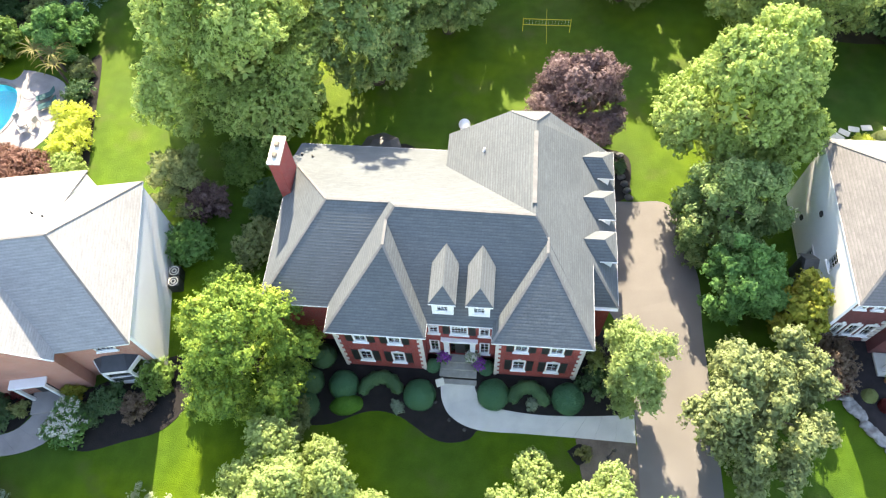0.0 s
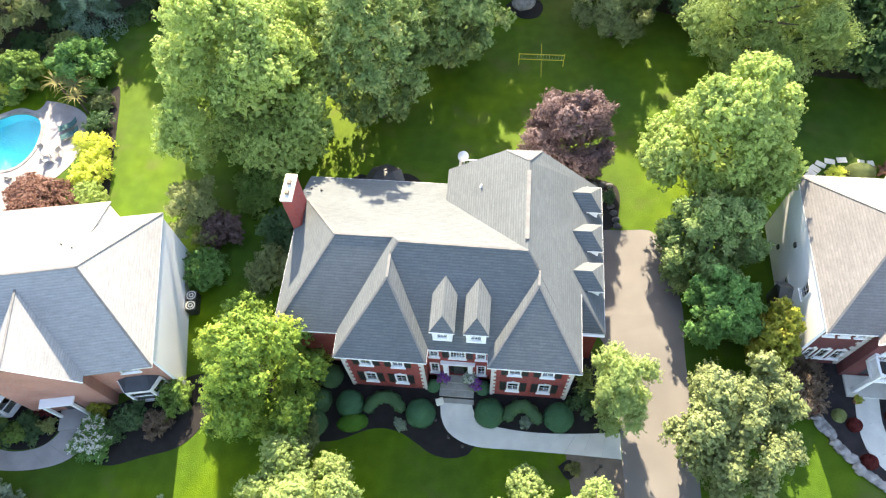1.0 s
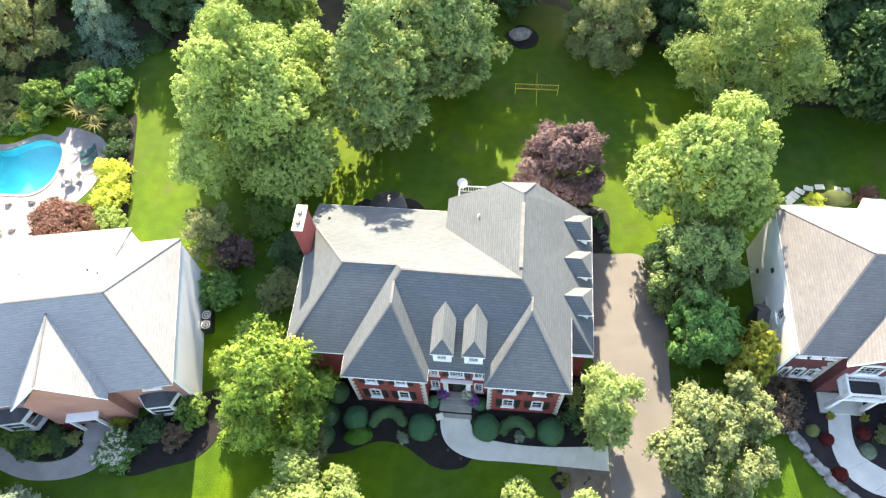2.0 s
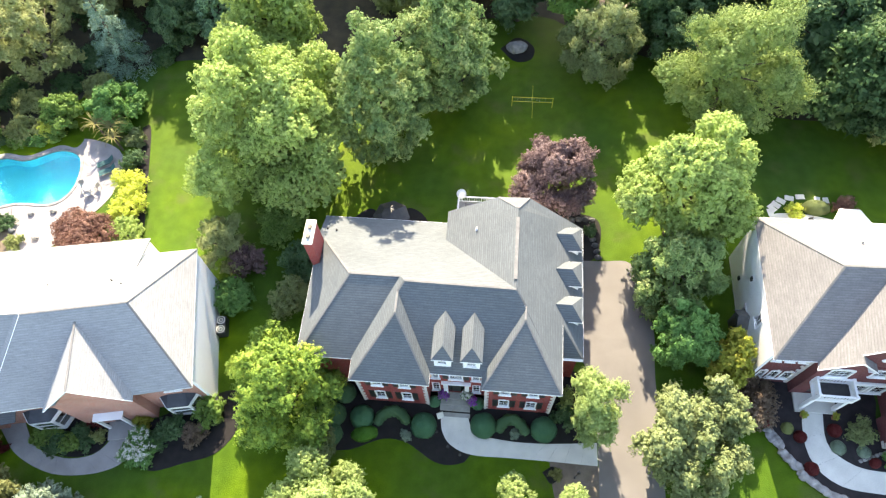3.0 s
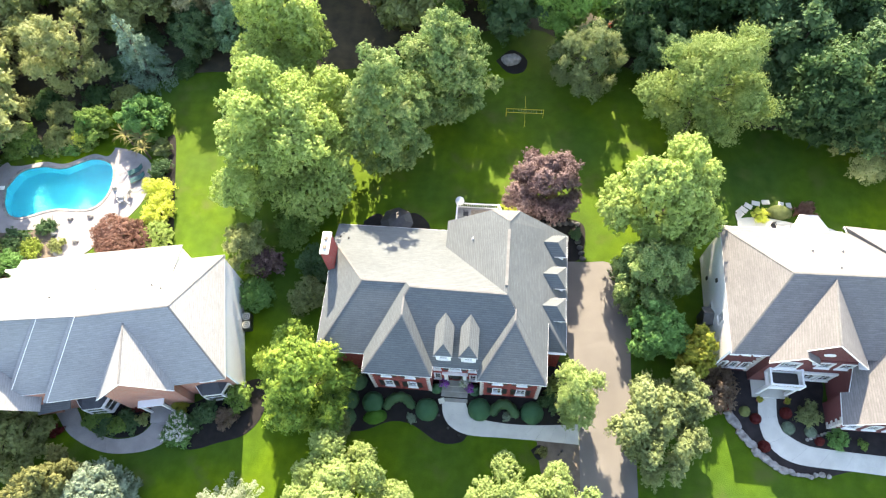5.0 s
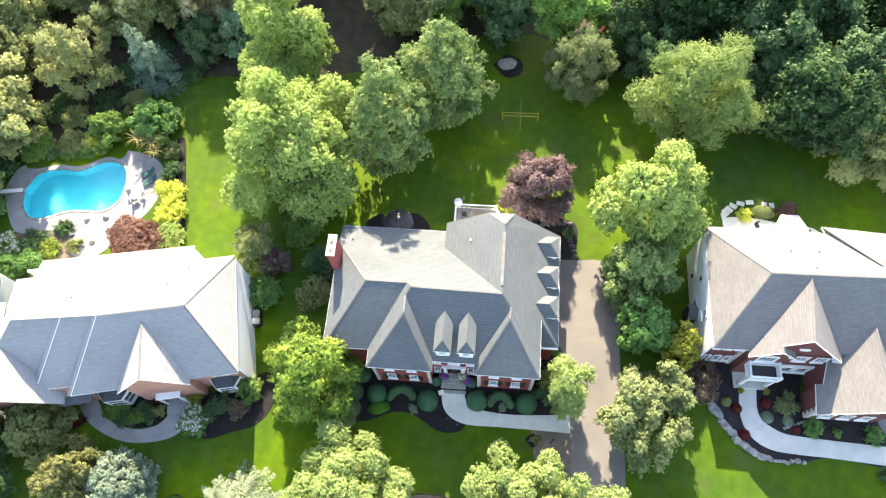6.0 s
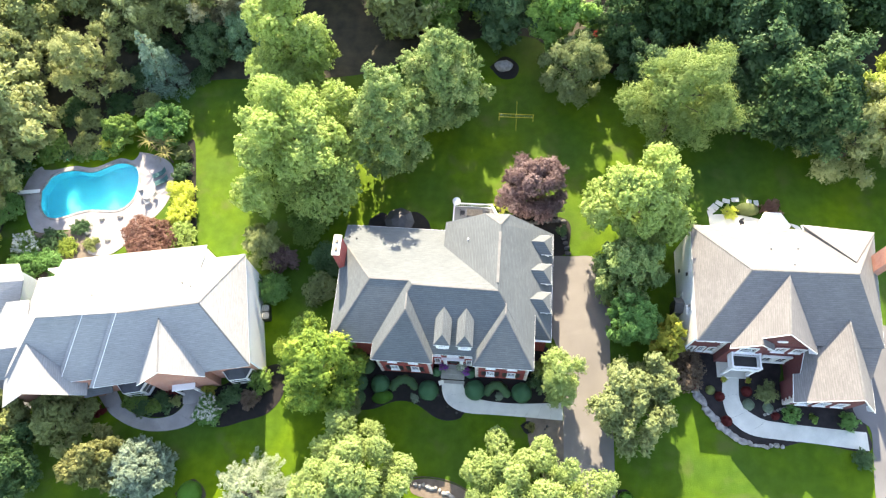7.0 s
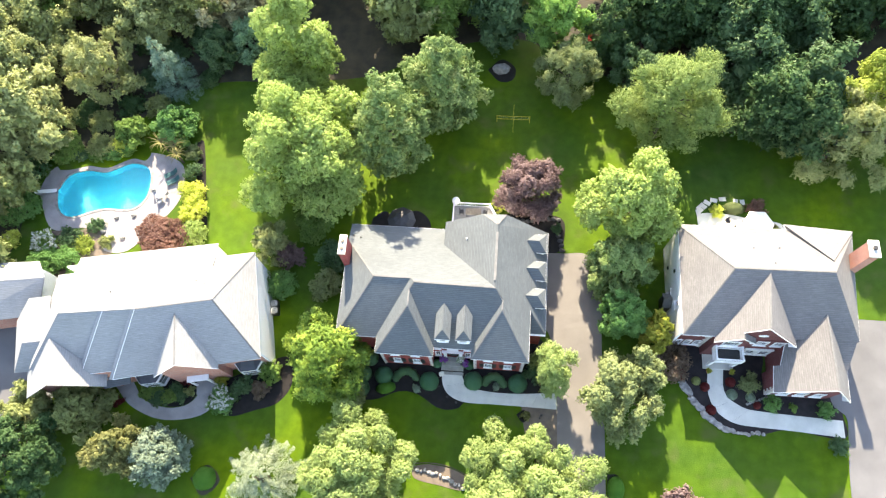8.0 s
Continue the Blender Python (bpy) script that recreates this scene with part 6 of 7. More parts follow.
tree(-45.3, 41.4, 4.0, 2.4, L_GREEN, "green small tree behind the pool", foot=0.5, seed=23, heads=20, size=0.28, tuft=0.21, reach=1.4)
conifer(-41.4, 49.6, 10.0, 3.2, L_SPRUCE, "blue-green spruce at the wood's edge", seed=24, tiers=20, boughs=16, needles=44)
tree(40.2, 43.0, 11.8, 6.0, L_WISP, "olive green drooping tree on the far lawn", foot=0.8, seed=25, heads=30, size=0.22, tuft=0.27, leaf_l=0.16, reach=2.0, droop=0.25, ragged=0.5, cover=0.85, loose=0.05)
tree(43.6, 47.6, 14.5, 5.6, L_GOLD, "yellow-green tree at the edge of the far lawn", foot=1.2, seed=39, heads=28, size=0.24, tuft=0.28, reach=1.7, ragged=0.45)
tree(-24.4, 26.9, 5.2, 2.6, L_WISP, "brownish grey-green small tree in the gap between houses", foot=0.5, seed=26, heads=20, size=0.26, tuft=0.18, leaf_l=0.13, reach=1.7, cover=0.7, ragged=0.5)
tree(18.7, 19.2, 6.2, 2.2, L_AUTUMN, "yellow-green small tree by the white wall", foot=0.9, seed=27, heads=22, size=0.26, tuft=0.21, reach=1.7, ragged=0.5, cover=0.8)
tree(-50.0, 49.0, 9.8, 5.0, L_WISP, "pale grey-green airy tree behind the pool", foot=1.5, seed=28, bark=BARK_PALE, heads=40, size=0.19, tuft=0.25, leaf_l=0.14, reach=2.0, cover=0.75, loose=0.08, ragged=0.45)
tree(-56.2, 41.0, 9.4, 5.4, L_WISP, "pale olive tree beside the pool", foot=1.3, seed=29, heads=40, size=0.19, tuft=0.25, leaf_l=0.14, reach=2.0, cover=0.8, loose=0.06, ragged=0.45)
tree(-58.0, 49.0, 10.5, 4.6, L_WISP, "pale olive tree at the wood's edge", foot=1.3, seed=30, heads=36, size=0.2, tuft=0.25, leaf_l=0.14, reach=2.0, cover=0.8, loose=0.06, ragged=0.45)
tree(-34.4, 60.0, 13.5, 5.0, L_PALE, "pale grey-brown airy tree in the woods", foot=1.5, seed=41, bark=BARK_PALE, heads=28, size=0.22, reach=2.0, cover=0.75, loose=0.08, ragged=0.4)
tree(24.6, 50.0, 8.5, 4.6, L_DARK, "dark bluish green tree at the edge of the woods", foot=0.8, seed=42, heads=28, size=0.22, ragged=0.3, top=0.2)
tree(31.2, 47.4, 6.0, 4.0, L_DARK, "low dark green tree at the edge of the lawn", foot=0.5, seed=43, heads=26, size=0.22, ragged=0.4, top=0.1)
tree(36.0, 49.0, 6.8, 4.0, L_COOL, "low cool green tree at the edge of the lawn", foot=0.5, seed=44, heads=26, size=0.22, ragged=0.4, top=0.1)
tree(14.0, 56.5, 10.5, 4.4, L_DEEP, "dark green tree at the edge of the woods", foot=0.9, seed=45, heads=28, size=0.22, ragged=0.35, top=0.3)
tree(17.8, 53.0, 7.0, 3.8, L_DARK, "low dark bluish tree at the edge of the woods", foot=0.6, seed=46, heads=26, size=0.22, ragged=0.35, top=0.1)
tree(11.8, 54.2, 4.6, 2.6, L_DARK, "small dark tree at the edge of the back lawn", foot=0.5, seed=47, heads=20, size=0.26, ragged=0.35, top=0.1)
tree(-13.2, 10.0, 2.6, 1.8, L_SAGE, "small grey-green tree at the end of the front bed", foot=0.4, seed=48, heads=16, size=0.3, tuft=0.2, leaf_l=0.13, reach=1.5, ragged=0.4)
tree(-36.4, 54.0, 5.4, 3.4, L_DARK, "low dark green tree at the end of the lawn", foot=0.4, seed=49, heads=24, size=0.24, ragged=0.4, top=0.1)
tree(-31.4, 55.0, 6.4, 3.4, L_COOL, "low cool green tree at the end of the lawn", foot=0.4, seed=50, heads=24, size=0.24, ragged=0.4, top=0.1)
tree(-27.6, 58.0, 8.0, 3.6, L_DEEP, "dark green tree behind the lawn", foot=0.6, seed=51, heads=24, size=0.24, ragged=0.4, top=0.2)

# ---- shrubs ----
shrub(-38.6, 27.6, 3.2, 3.4, L_RED, "red-brown smoke bush by the pool", lobes=26, seed=1)
shrub(-36.1, 33.6, 2.0, 1.8, L_YELLOW, "bright yellow-green hedge shrub", lobes=14, seed=2)
shrub(-35.7, 31.4, 1.9, 1.8, L_YELLOW, "bright yellow-green hedge shrub", lobes=12, seed=3)
shrub(-34.8, 28.7, 2.0, 1.9, L_LIGHT, "pale green hedge shrub", lobes=14, seed=4)
shrub(-23.0, 22.6, 2.5, 1.9, L_FRESH, "rounded green shrub between the houses", lobes=14, seed=5)
shrub(-17.7, 23.0, 2.8, 2.0, L_SAGE, "grey-green shrub against the house side", lobes=14, seed=6)
shrub(-17.5, 26.4, 2.8, 2.0, L_DARK, "grey-green shrub near the chimney", lobes=14, seed=7)
shrub(-20.2, 30.2, 3.6, 2.6, L_GREEN, "dark green shrub under the maple", lobes=16, seed=8)
shrub(-22.4, 26.0, 3.2, 1.7, L_PURPLE, "dark brown-purple shrub between the houses", lobes=12, seed=11)
shrub(-27.6, 9.0, 1.8, 1.7, L_FRESH, "hydrangea with large white flower heads", "hydrangea", lobes=10, seed=9, flowers=WHITE_PETAL, flower_n=110)
shrub(20.6, 16.6, 2.4, 2.4, L_BROWN, "brownish airy shrub by the brick corner", lobes=14, seed=10)
for i, (x, y, h, r, m) in enumerate(((-47.2, 46.0, 1.6, 2.0, L_DEEP), (-43.6, 46.2, 1.4, 1.8, L_OLIVE), (-50.4, 43.4, 1.8, 1.9, L_OLIVE), (-45.4, 49.8, 1.6, 2.2, L_DARK), (-39.4, 57.0, 2.2, 2.4, L_DEEP),
                                      (-37.6, 50.8, 1.2, 1.5, L_DEEP), (-52.6, 44.6, 2.0, 2.2, L_DEEP), (-43.6, 54.4, 2.4, 2.4, L_DARK), (-47.6, 56.2, 2.2, 2.6, L_DEEP))):
    shrub(x, y, h, r, m, "low tangled undergrowth bush under the trees", "undergrowth_bush", lobes=12, leaves=14, size=0.18, tuft=0.26, seed=140 + i, group="undergrowth at the wood's edge")
clipped(-10.15, 13.15, 1.15, 1.02, L_BOX, "clipped round boxwood dome in the front bed", 1, group="boxwood domes")
clipped(-5.1, 12.85, 1.2, 1.08, L_BOX, "clipped round boxwood dome in the front bed", 2, group="boxwood domes")
clipped(-0.3, 13.2, 1.2, 1.08, L_BOX, "clipped round boxwood dome beside the walk", 3, group="boxwood domes")
clipped(4.5, 13.25, 1.15, 1.08, L_BOX, "clipped round boxwood dome in the front bed", 4, group="boxwood domes")

# ---- woods behind ----
wood = [("leafy_a", L_GREEN, 12.0, 4.6), ("leafy_b", L_DARK, 13.0, 4.4), ("leafy_c", L_OLIVE, 11.0, 4.6), ("leafy_d", L_WISP, 11.5, 4.4), ("leafy_e", L_GREEN, 13.0, 4.2), ("leafy_f", L_DEEP, 13.0, 4.8)]
rng = np.random.default_rng(5)
spots = []
for j in range(6):
    for i in range(26):
        x = -70 + i * 5.1 + rng.uniform(-2, 2) + (3 if j % 2 else 0)
        y = 45 + j * 4.9 + rng.uniform(-1.6, 1.6)
        edge = 52 + 10 * math.exp(-((x - 1) / 9) ** 2) - 6.5 * max(0, min(1, (x - 14) / 20)) - 6 * max(0, min(1, (-36 - x) / 12)) + 5 * math.exp(-((x + 31) / 6) ** 4)
        near = min(math.hypot(x + 49, y - 49) - 1.2, math.hypot(x + 54.6, y - 40.4) - 1.2, math.hypot(x + 57, y - 48) - 1, math.hypot(x + 41.4, y - 49.6), math.hypot(x - 7.2, y - 56.6), math.hypot(x + 42, y - 45), math.hypot(x - 12.5, y - 58.0) - 1.2)
        lit = (abs(x + 23) < 6.5 and y < 67) or (13 < x < 28 and y < 56) or (x > 37 and y < 60) or (abs(x - 7) < 5 and y < 70) or (-40 < x < -26 and y < 65) or (-19 < x < -2 and y < 57)
        if near > 4.8 and not lit and abs(x + 4) < 64 and y > edge - 3.5 and y < 75:
            spots.append((x, y))
for i in range(5):
    spots += [(-58 - 2 * (i % 2) * 3, 22 + 5.2 * i), (-66, 24 + 5.2 * i), (-56.5 - i, 40 + 1.5 * i)]
    spots += [(50 + 6 * i, 44 + (i % 2) * 3)]
# trees added beyond the view to throw dappled shade on the back lawn
for x, y in ((-9.0, 66.0), (-3.0, 65.5), (2.0, 67.5)):
    tree(x, y, 17.5, 4.4, L_DARK, "very tall leafy tree added out of view to shade the lawn", "forest_tree", foot=3.0, seed=46, group="trees of the woods", key="shade_tall", heads=26, size=0.24, tuft=0.5, leaves=12, leaf_l=0.3,
         reach=1.7, ragged=0.4, sub=4, cover=0.7, turn=x * 40)
for n, (x, y) in enumerate(spots):
    k = int(rng.choice([2, 3, 3, 3, 2, 0] if x < -28 else [1, 0, 4, 2, 1, 3] if x < 12 else [5, 5, 1, 1, 5, 1]))
    key, mat, h, r = wood[k]
    tree(x, y, h, r, mat, "tall leafy tree in the woods", "forest_tree", foot=1.6, seed=40 + k, group="trees of the woods", key=key, heads=26, size=0.24, tuft=0.54, leaves=7, leaf_l=0.38,
         reach=1.6, ragged=0.5, cover=0.9, sub=4, loose=0.05, k=float(rng.uniform(0.8, 1.2)), turn=float(rng.uniform(0, 360)))

# ---- small things: front garden ----
def stone_bm(x, y, z, sx, sy, sz, seed):
    bm = bmesh.new()
    bmesh.ops.create_icosphere(bm, subdivisions=2, radius=1.0)
    for v in bm.verts:
        n = noise.noise(v.co * 1.1 + Vector((seed * 3.7, seed, 0)))
        v.co *= 1 + 0.35 * n
        v.co = Vector((x + v.co.x * sx, y + v.co.y * sy, z + max(v.co.z, -0.35) * sz))
    return bm


for i, (x, y, r) in enumerate(((-12.4, 13.2, 0.95), (-11.75, 14.9, 0.9), (-12.6, 11.6, 1.05))):
    clipped(x, y, 1.1, r, L_HEDGE, "clipped dark green bush in the front bed", 20 + i, group="boxwood domes")
hedge([(-8.9, 12.6), (-8.5, 13.4), (-7.75, 13.8), (-7.0, 13.6), (-6.35, 12.85)], 0.7, 0.42, L_HEDGE, "low scalloped hedge clipped in an arc", 1)
hedge([(0.9, 12.75), (1.25, 13.5), (1.9, 13.85), (2.55, 13.6), (3.2, 12.75)], 0.7, 0.42, L_HEDGE, "low scalloped hedge clipped in an arc", 2)
clipped(-9.8, 11.85, 0.75, 1.12, L_LIME, "light green clipped mound in the front bed", 50, ry=0.68, turn=14)
clipped(-4.35, 14.75, 0.9, 0.5, L_BOX, "small clipped bush beside the door", 52)
clipped(-0.85, 14.85, 0.9, 0.55, L_BOX, "small clipped bush beside the door", 53)
shrub(-6.45, 11.95, 0.5, 0.5, L_BLUE, "low grey perennial in dark mulch", "perennial", lobes=5, seed=60, category="plant")
shrub(2.2, 12.7, 0.5, 0.5, L_BLUE, "low grey perennial in dark mulch", "perennial", lobes=5, seed=61, category="plant")
shrub(6.2, 14.4, 1.6, 1.2, L_DARK, "dark green shrub at the house corner", lobes=9, seed=62)


def planter(x, y, z, petals, label, seed):
    t = thing("flower_planter", x, y, z, label, "planter")
    bm = bmesh.new()
    tube(bm, [(x, y, z), (x, y, z + 0.08), (x, y, z + 0.3), (x, y, z + 0.55), (x, y, z + 0.6)], [0.16, 0.14, 0.2, 0.27, 0.29], 14)
    part("urn", bm, DARK, t, "dark urn", True)
    rng = np.random.default_rng(seed)
    at, nor, big = foliage(rng, dome_heads(rng, 0.5, 0.75, 7, 0.4, 0.2, 0.2), 0.1, 12)
    at, nor = fit_crown(at, 0.5, 0.75)[big < 2], nor[big < 2]
    for nm, mat, sel, ln in (("foliage", L_FRESH, rng.random(len(at)) < 0.4, 0.1), ("blossom", petals, rng.random(len(at)) < 0.75, 0.12)):
        ob = new(nm, leaf_mesh(nm, at[sel] + np.array([0, 0, 0.5]) + (0.03 if nm == "blossom" else 0), nor[sel], ln, ln * 0.8, mat, rng))
        ob.parent = t
    return t


planter(-3.72, 15.2, 0.45, PURPLE_PETAL, "dark urn overflowing with purple flowers", 1)
planter(-1.85, 15.25, 0.78, WHITE_PETAL, "dark urn overflowing with white flowers", 2)
planter(-1.3, 14.9, 0.45, PURPLE_PETAL, "dark urn of purple flowers beside the steps", 3)
slab = thing("stone_marker", -3.75, 13.6, ground_z(-3.75, 13.6), "pale flat stone leaning beside the walk", "stone")
part("plate", box(-0.28, 0.28, -0.05, 0.05, 0.0, 0.62, pose(-3.75, 13.55, ground_z(-3.75, 13.6), -35, 0, 20), 0.02), CONCRETE, slab)


def path_light(x, y):
    z = ground_z(x, y)
    t = thing("path_light", x, y, z, "small dark metal path light in mulch", "path light", "path lights")
    bm = bmesh.new()
    tube(bm, [(x, y, z), (x, y, z + 0.42)], [0.02, 0.02], 6)
    part("stake", bm, DARK, t)
    bm = bmesh.new()
    tube(bm, [(x, y, z + 0.38), (x, y, z + 0.46), (x, y, z + 0.5)], [0.13, 0.07, 0.02], 10)
    part("hood", bm, DARK, t)


for x, y in ((-3.0, 11.3), (-2.0, 10.75), (-4.0, 12.4)):
    path_light(x, y)
lamp = thing("lamp_post", 7.0, 9.8, 0.0, "black garden lamp post beside the driveway", "lamp post")
bm = bmesh.new()
tube(bm, [(7.0, 9.8, 0), (7.0, 9.8, 0.15), (7.0, 9.8, 0.2), (7.0, 9.8, 1.9)], [0.1, 0.1, 0.045, 0.04], 10)
part("post", bm, DARK, lamp)
bm = bmesh.new()
tube(bm, [(7.0, 9.8, 1.9), (7.0, 9.8, 2.0), (7.0, 9.8, 2.25), (7.0, 9.8, 2.4)], [0.06, 0.11, 0.15, 0.02], 8)
part("lantern", bm, DARK, lamp)

# low stone wall at the foot of the lawn
wall_stones = thing("stone_wall", -3.2, 3.4, 0, "low curved wall of rough pale stones", "stone wall")
sheet("planting_bed", [(-6.2, 3.9), (-4.4, 4.2), (-2.2, 3.95), (-0.5, 3.2), (-0.7, 1.9), (-3.2, 2.2), (-5.8, 2.7)], 0.03, SOIL, "bare soil behind a low stone wall", "planting bed")
for i in range(13):
    t = i / 12
    part("stone", stone_bm(-5.6 + 4.9 * t, 3.55 - 1.5 * t * t - 0.1 * math.sin(i * 2.1), 0.1, 0.24 + 0.08 * math.sin(i * 5), 0.2, 0.2, i), STONE, wall_stones)
edge = thing("bed_edging", -3.2, 4.0, 0, "thin dark curved edging between lawn and gravel", "edging")
bm = bmesh.new()
tube(bm, [(float(x), float(y), 0.06) for x, y in smooth_line([(-6.4, 4.1), (-4.4, 4.35), (-2.2, 4.1), (-0.4, 3.4)], 24)], [0.05] * 24, 6)
part("strip", bm, BARK, edge)
shrub(5.5, 9.9, 0.7, 0.55, L_BRONZE, "small golden shrub in bare soil", lobes=6, seed=160)
sheet("mulch_patch", [(4.5, 10.0), (5.3, 10.5), (5.9, 9.9), (5.2, 9.2)], 0.05, MULCH, "small patch of black mulch", "mulch")
toy = thing("garden_chair", 42.7, 40.0, 0, "blue plastic garden chair under a tree", "chair")
part("seat", box(42.45, 42.95, 39.75, 40.25, 0.38, 0.44, None, 0.02), BLUE, toy)
part("backrest", box(42.45, 42.95, 40.22, 40.28, 0.44, 0.95, None, 0.02), BLUE, toy)
for x in (42.5, 42.9):
    for y in (39.8, 40.2):
        part("leg", box(x - 0.025, x + 0.025, y - 0.025, y + 0.025, 0, 0.38), BLUE, toy)
clipped(-28.0, 1.0, 1.3, 1.25, L_LIME, "round light green bush in a ringed bed", 70)
sheet("tree_ring", [(-29.6, 0.9), (-28.0, 2.4), (-26.4, 0.9), (-28.0, -0.7)], 0.02, FOREST_FLOOR, "mulch ring round a bush", "mulch ring")
clipped(14.9, 3.2, 1.4, 0.9, L_LIME, "bright green clipped bush beside the driveway", 71, ry=1.3)
sheet("planting_bed", [(14.1, 4.6), (15.3, 4.4), (15.5, 1.8), (14.2, 1.4)], 0.02, MULCH, "mulch strip beside the driveway", "planting bed")
tree(21.4, 1.2, 4.2, 2.6, L_PURPLE, "purple-brown ornamental tree on the front lawn", "plum_tree", foot=0.8, seed=75, heads=22, size=0.26, tuft=0.28, leaf_l=0.16, reach=1.6, ragged=0.4)

# ---- back garden of the brick house ----
deck = thing("deck", -1.2, 31.5, 0, "grey wooden deck with white railing behind the house", "deck")
for i in range(18):
    y0 = 28.75 + i * 0.29
    part("board", box(-3.9, 1.4 - max(0, y0 - 32.6) * 0.55, y0, y0 + 0.265, 0.55, 0.60), CONCRETE_GREY, deck)
for x, y in ((-3.8, 29.2), (-3.8, 33.8), (0.3, 33.8), (1.3, 32.2), (1.3, 29.2)):
    part("leg", box(x - 0.07, x + 0.07, y - 0.07, y + 0.07, 0, 0.55), BARK_PALE, deck)
rail_line = [(-3.85, 29.1), (-3.85, 33.95), (0.4, 33.95), (1.35, 32.3), (1.35, 29.1)]
for a_, b_ in zip(rail_line, rail_line[1:]):
    for zz, w in ((1.5, 0.12), (0.72, 0.07)):
        bm = bmesh.new()
        edge_bar(bm, (*a_, zz), (*b_, zz), w, 0.06)
        part("rail", bm, WHITE, deck)
    n = int(math.dist(a_, b_) / 0.22)
    for k in range(n):
        t = (k + 0.5) / n
        x, y = a_[0] + (b_[0] - a_[0]) * t, a_[1] + (b_[1] - a_[1]) * t
        part("baluster", box(x - 0.025, x + 0.025, y - 0.025, y + 0.025, 0.72, 1.48), WHITE, deck)
for x, y in rail_line:
    part("post", box(x - 0.07, x + 0.07, y - 0.07, y + 0.07, 0.6, 1.6, None, 0.01), WHITE, deck)
table = thing("patio_table", -1.5, 33.0, 0.6, "pale rectangular patio table on the deck", "table")
part("tabletop", box(-2.4, -0.6, 32.55, 33.4, 1.3, 1.34, None, 0.01), BARK_PALE, table)
for x in (-2.3, -0.7):
    for y in (32.65, 33.3):
        part("leg", box(x - 0.03, x + 0.03, y - 0.03, y + 0.03, 0.6, 1.3), DARK, table)


def patio_chair(x, y, z, turn, mat, label, group):
    t = thing("patio_chair", x, y, z, label, "chair", group)
    m = pose(x, y, z, 0, 0, turn)
    part("seat", box(-0.25, 0.25, -0.25, 0.25, 0.40, 0.45, m, 0.015), mat, t)
    part("backrest", box(-0.25, 0.25, 0.22, 0.27, 0.47, 0.95, m, 0.015), mat, t)
    for sx in (-0.22, 0.22):
        for sy in (-0.22, 0.22):
            part("leg", box(sx - 0.02, sx + 0.02, sy - 0.02, sy + 0.02, 0, 0.40, m), mat, t)
        part("arm", box(sx - 0.03, sx + 0.03, -0.22, 0.22, 0.63, 0.66, m), mat, t)


for x, y, a in ((-2.9, 33.0, 90), (-2.0, 32.1, 180), (-1.0, 32.1, 180), (-0.1, 33.0, -90)):
    patio_chair(x, y, 0.6, a, DARK, "dark metal patio chair at the deck table", "deck chairs")
dish = thing("satellite_dish", -3.6, 34.1, 0.0, "white round satellite dish on a post", "satellite dish")
bm = bmesh.new()
tube(bm, [(-3.6, 34.1, 0), (-3.6, 34.1, 1.7)], [0.05, 0.05], 8)
part("mast", bm, METAL, dish)
bm = bmesh.new()
tube(bm, [(-3.6, 34.1, 1.68), (-3.6, 34.05, 1.76), (-3.6, 33.98, 1.9)], [0.08, 0.34, 0.46], 18)
part("reflector", bm, WHITE, dish, "white dish", True)
canopy = thing("patio_umbrella", -9.8, 31.1, 0, "dark grey open patio umbrella behind the house", "umbrella")
bm = bmesh.new()
tube(bm, [(-9.8, 31.1, 0), (-9.8, 31.1, 2.5)], [0.04, 0.03], 8)
part("pole", bm, METAL, canopy)
for k in range(8):
    a0, a1 = k * math.pi / 4, (k + 1) * math.pi / 4
    bm = bmesh.new()
    c = bm.verts.new((-9.8, 31.1, 2.55))
    ring = []
    for q, zz in ((0.9, 2.4), (1.7, 2.0)):
        ring.append([bm.verts.new((-9.8 + q * math.cos(a), 31.1 + q * math.sin(a), zz)) for a in (a0, a1)])
    bm.faces.new((c, ring[0][0], ring[0][1]))
    bm.faces.new((ring[0][0], ring[1][0], ring[1][1], ring[0][1]))
    part("panel", bm, DARK, canopy)
sheet("planting_bed", [(-13.6, 32.0), (-12.2, 33.0), (-10.6, 32.2), (-8.4, 33.3), (-6.6, 31.8), (-7.0, 29.2), (-13.4, 29.2)], 0.02, MULCH, "black mulch bed behind the house", "planting bed")
sheet("planting_bed", [(2.2, 33.4), (5.0, 33.8), (9.0, 33.2), (9.3, 30.4), (8.6, 28.9), (7.3, 28.9), (6.9, 30.8), (2.0, 31.2)], 0.03, MULCH, "black mulch bed with pale stones by the garage", "planting bed")
garden_stones = thing("stone_edging", 7.0, 32.0, 0, "row of dark grey stones edging a mulch bed", "stone edging")
for i in range(16):
    t = i / 15
    x, y = (3.2 + 5.6 * min(1, t * 1.6), 32.8 - 0.2 * math.sin(t * 9)) if t < 0.62 else (8.8 - 0.3 * math.sin(t * 11), 32.6 - (t - 0.62) * 9.2)
    part("stone", stone_bm(x, y, 0.15, 0.33, 0.27, 0.24, 40 + i), STONE_DARK, garden_stones)
shrub(1.6, 34.3, 0.9, 0.9, L_YELLOW, "yellow-green low shrub beside the deck", lobes=7, seed=80)
shrub(8.4, 31.6, 1.0, 0.8, L_DARK, "dark low shrub in the mulch bed", lobes=7, seed=81)
boulder = thing("boulder", 0.9, 54.0, 0, "pale grey boulder in a black mulch ring", "boulder")
part("rock", stone_bm(0.9, 54.0, 0.3, 1.15, 0.8, 0.75, 9), STONE, boulder)
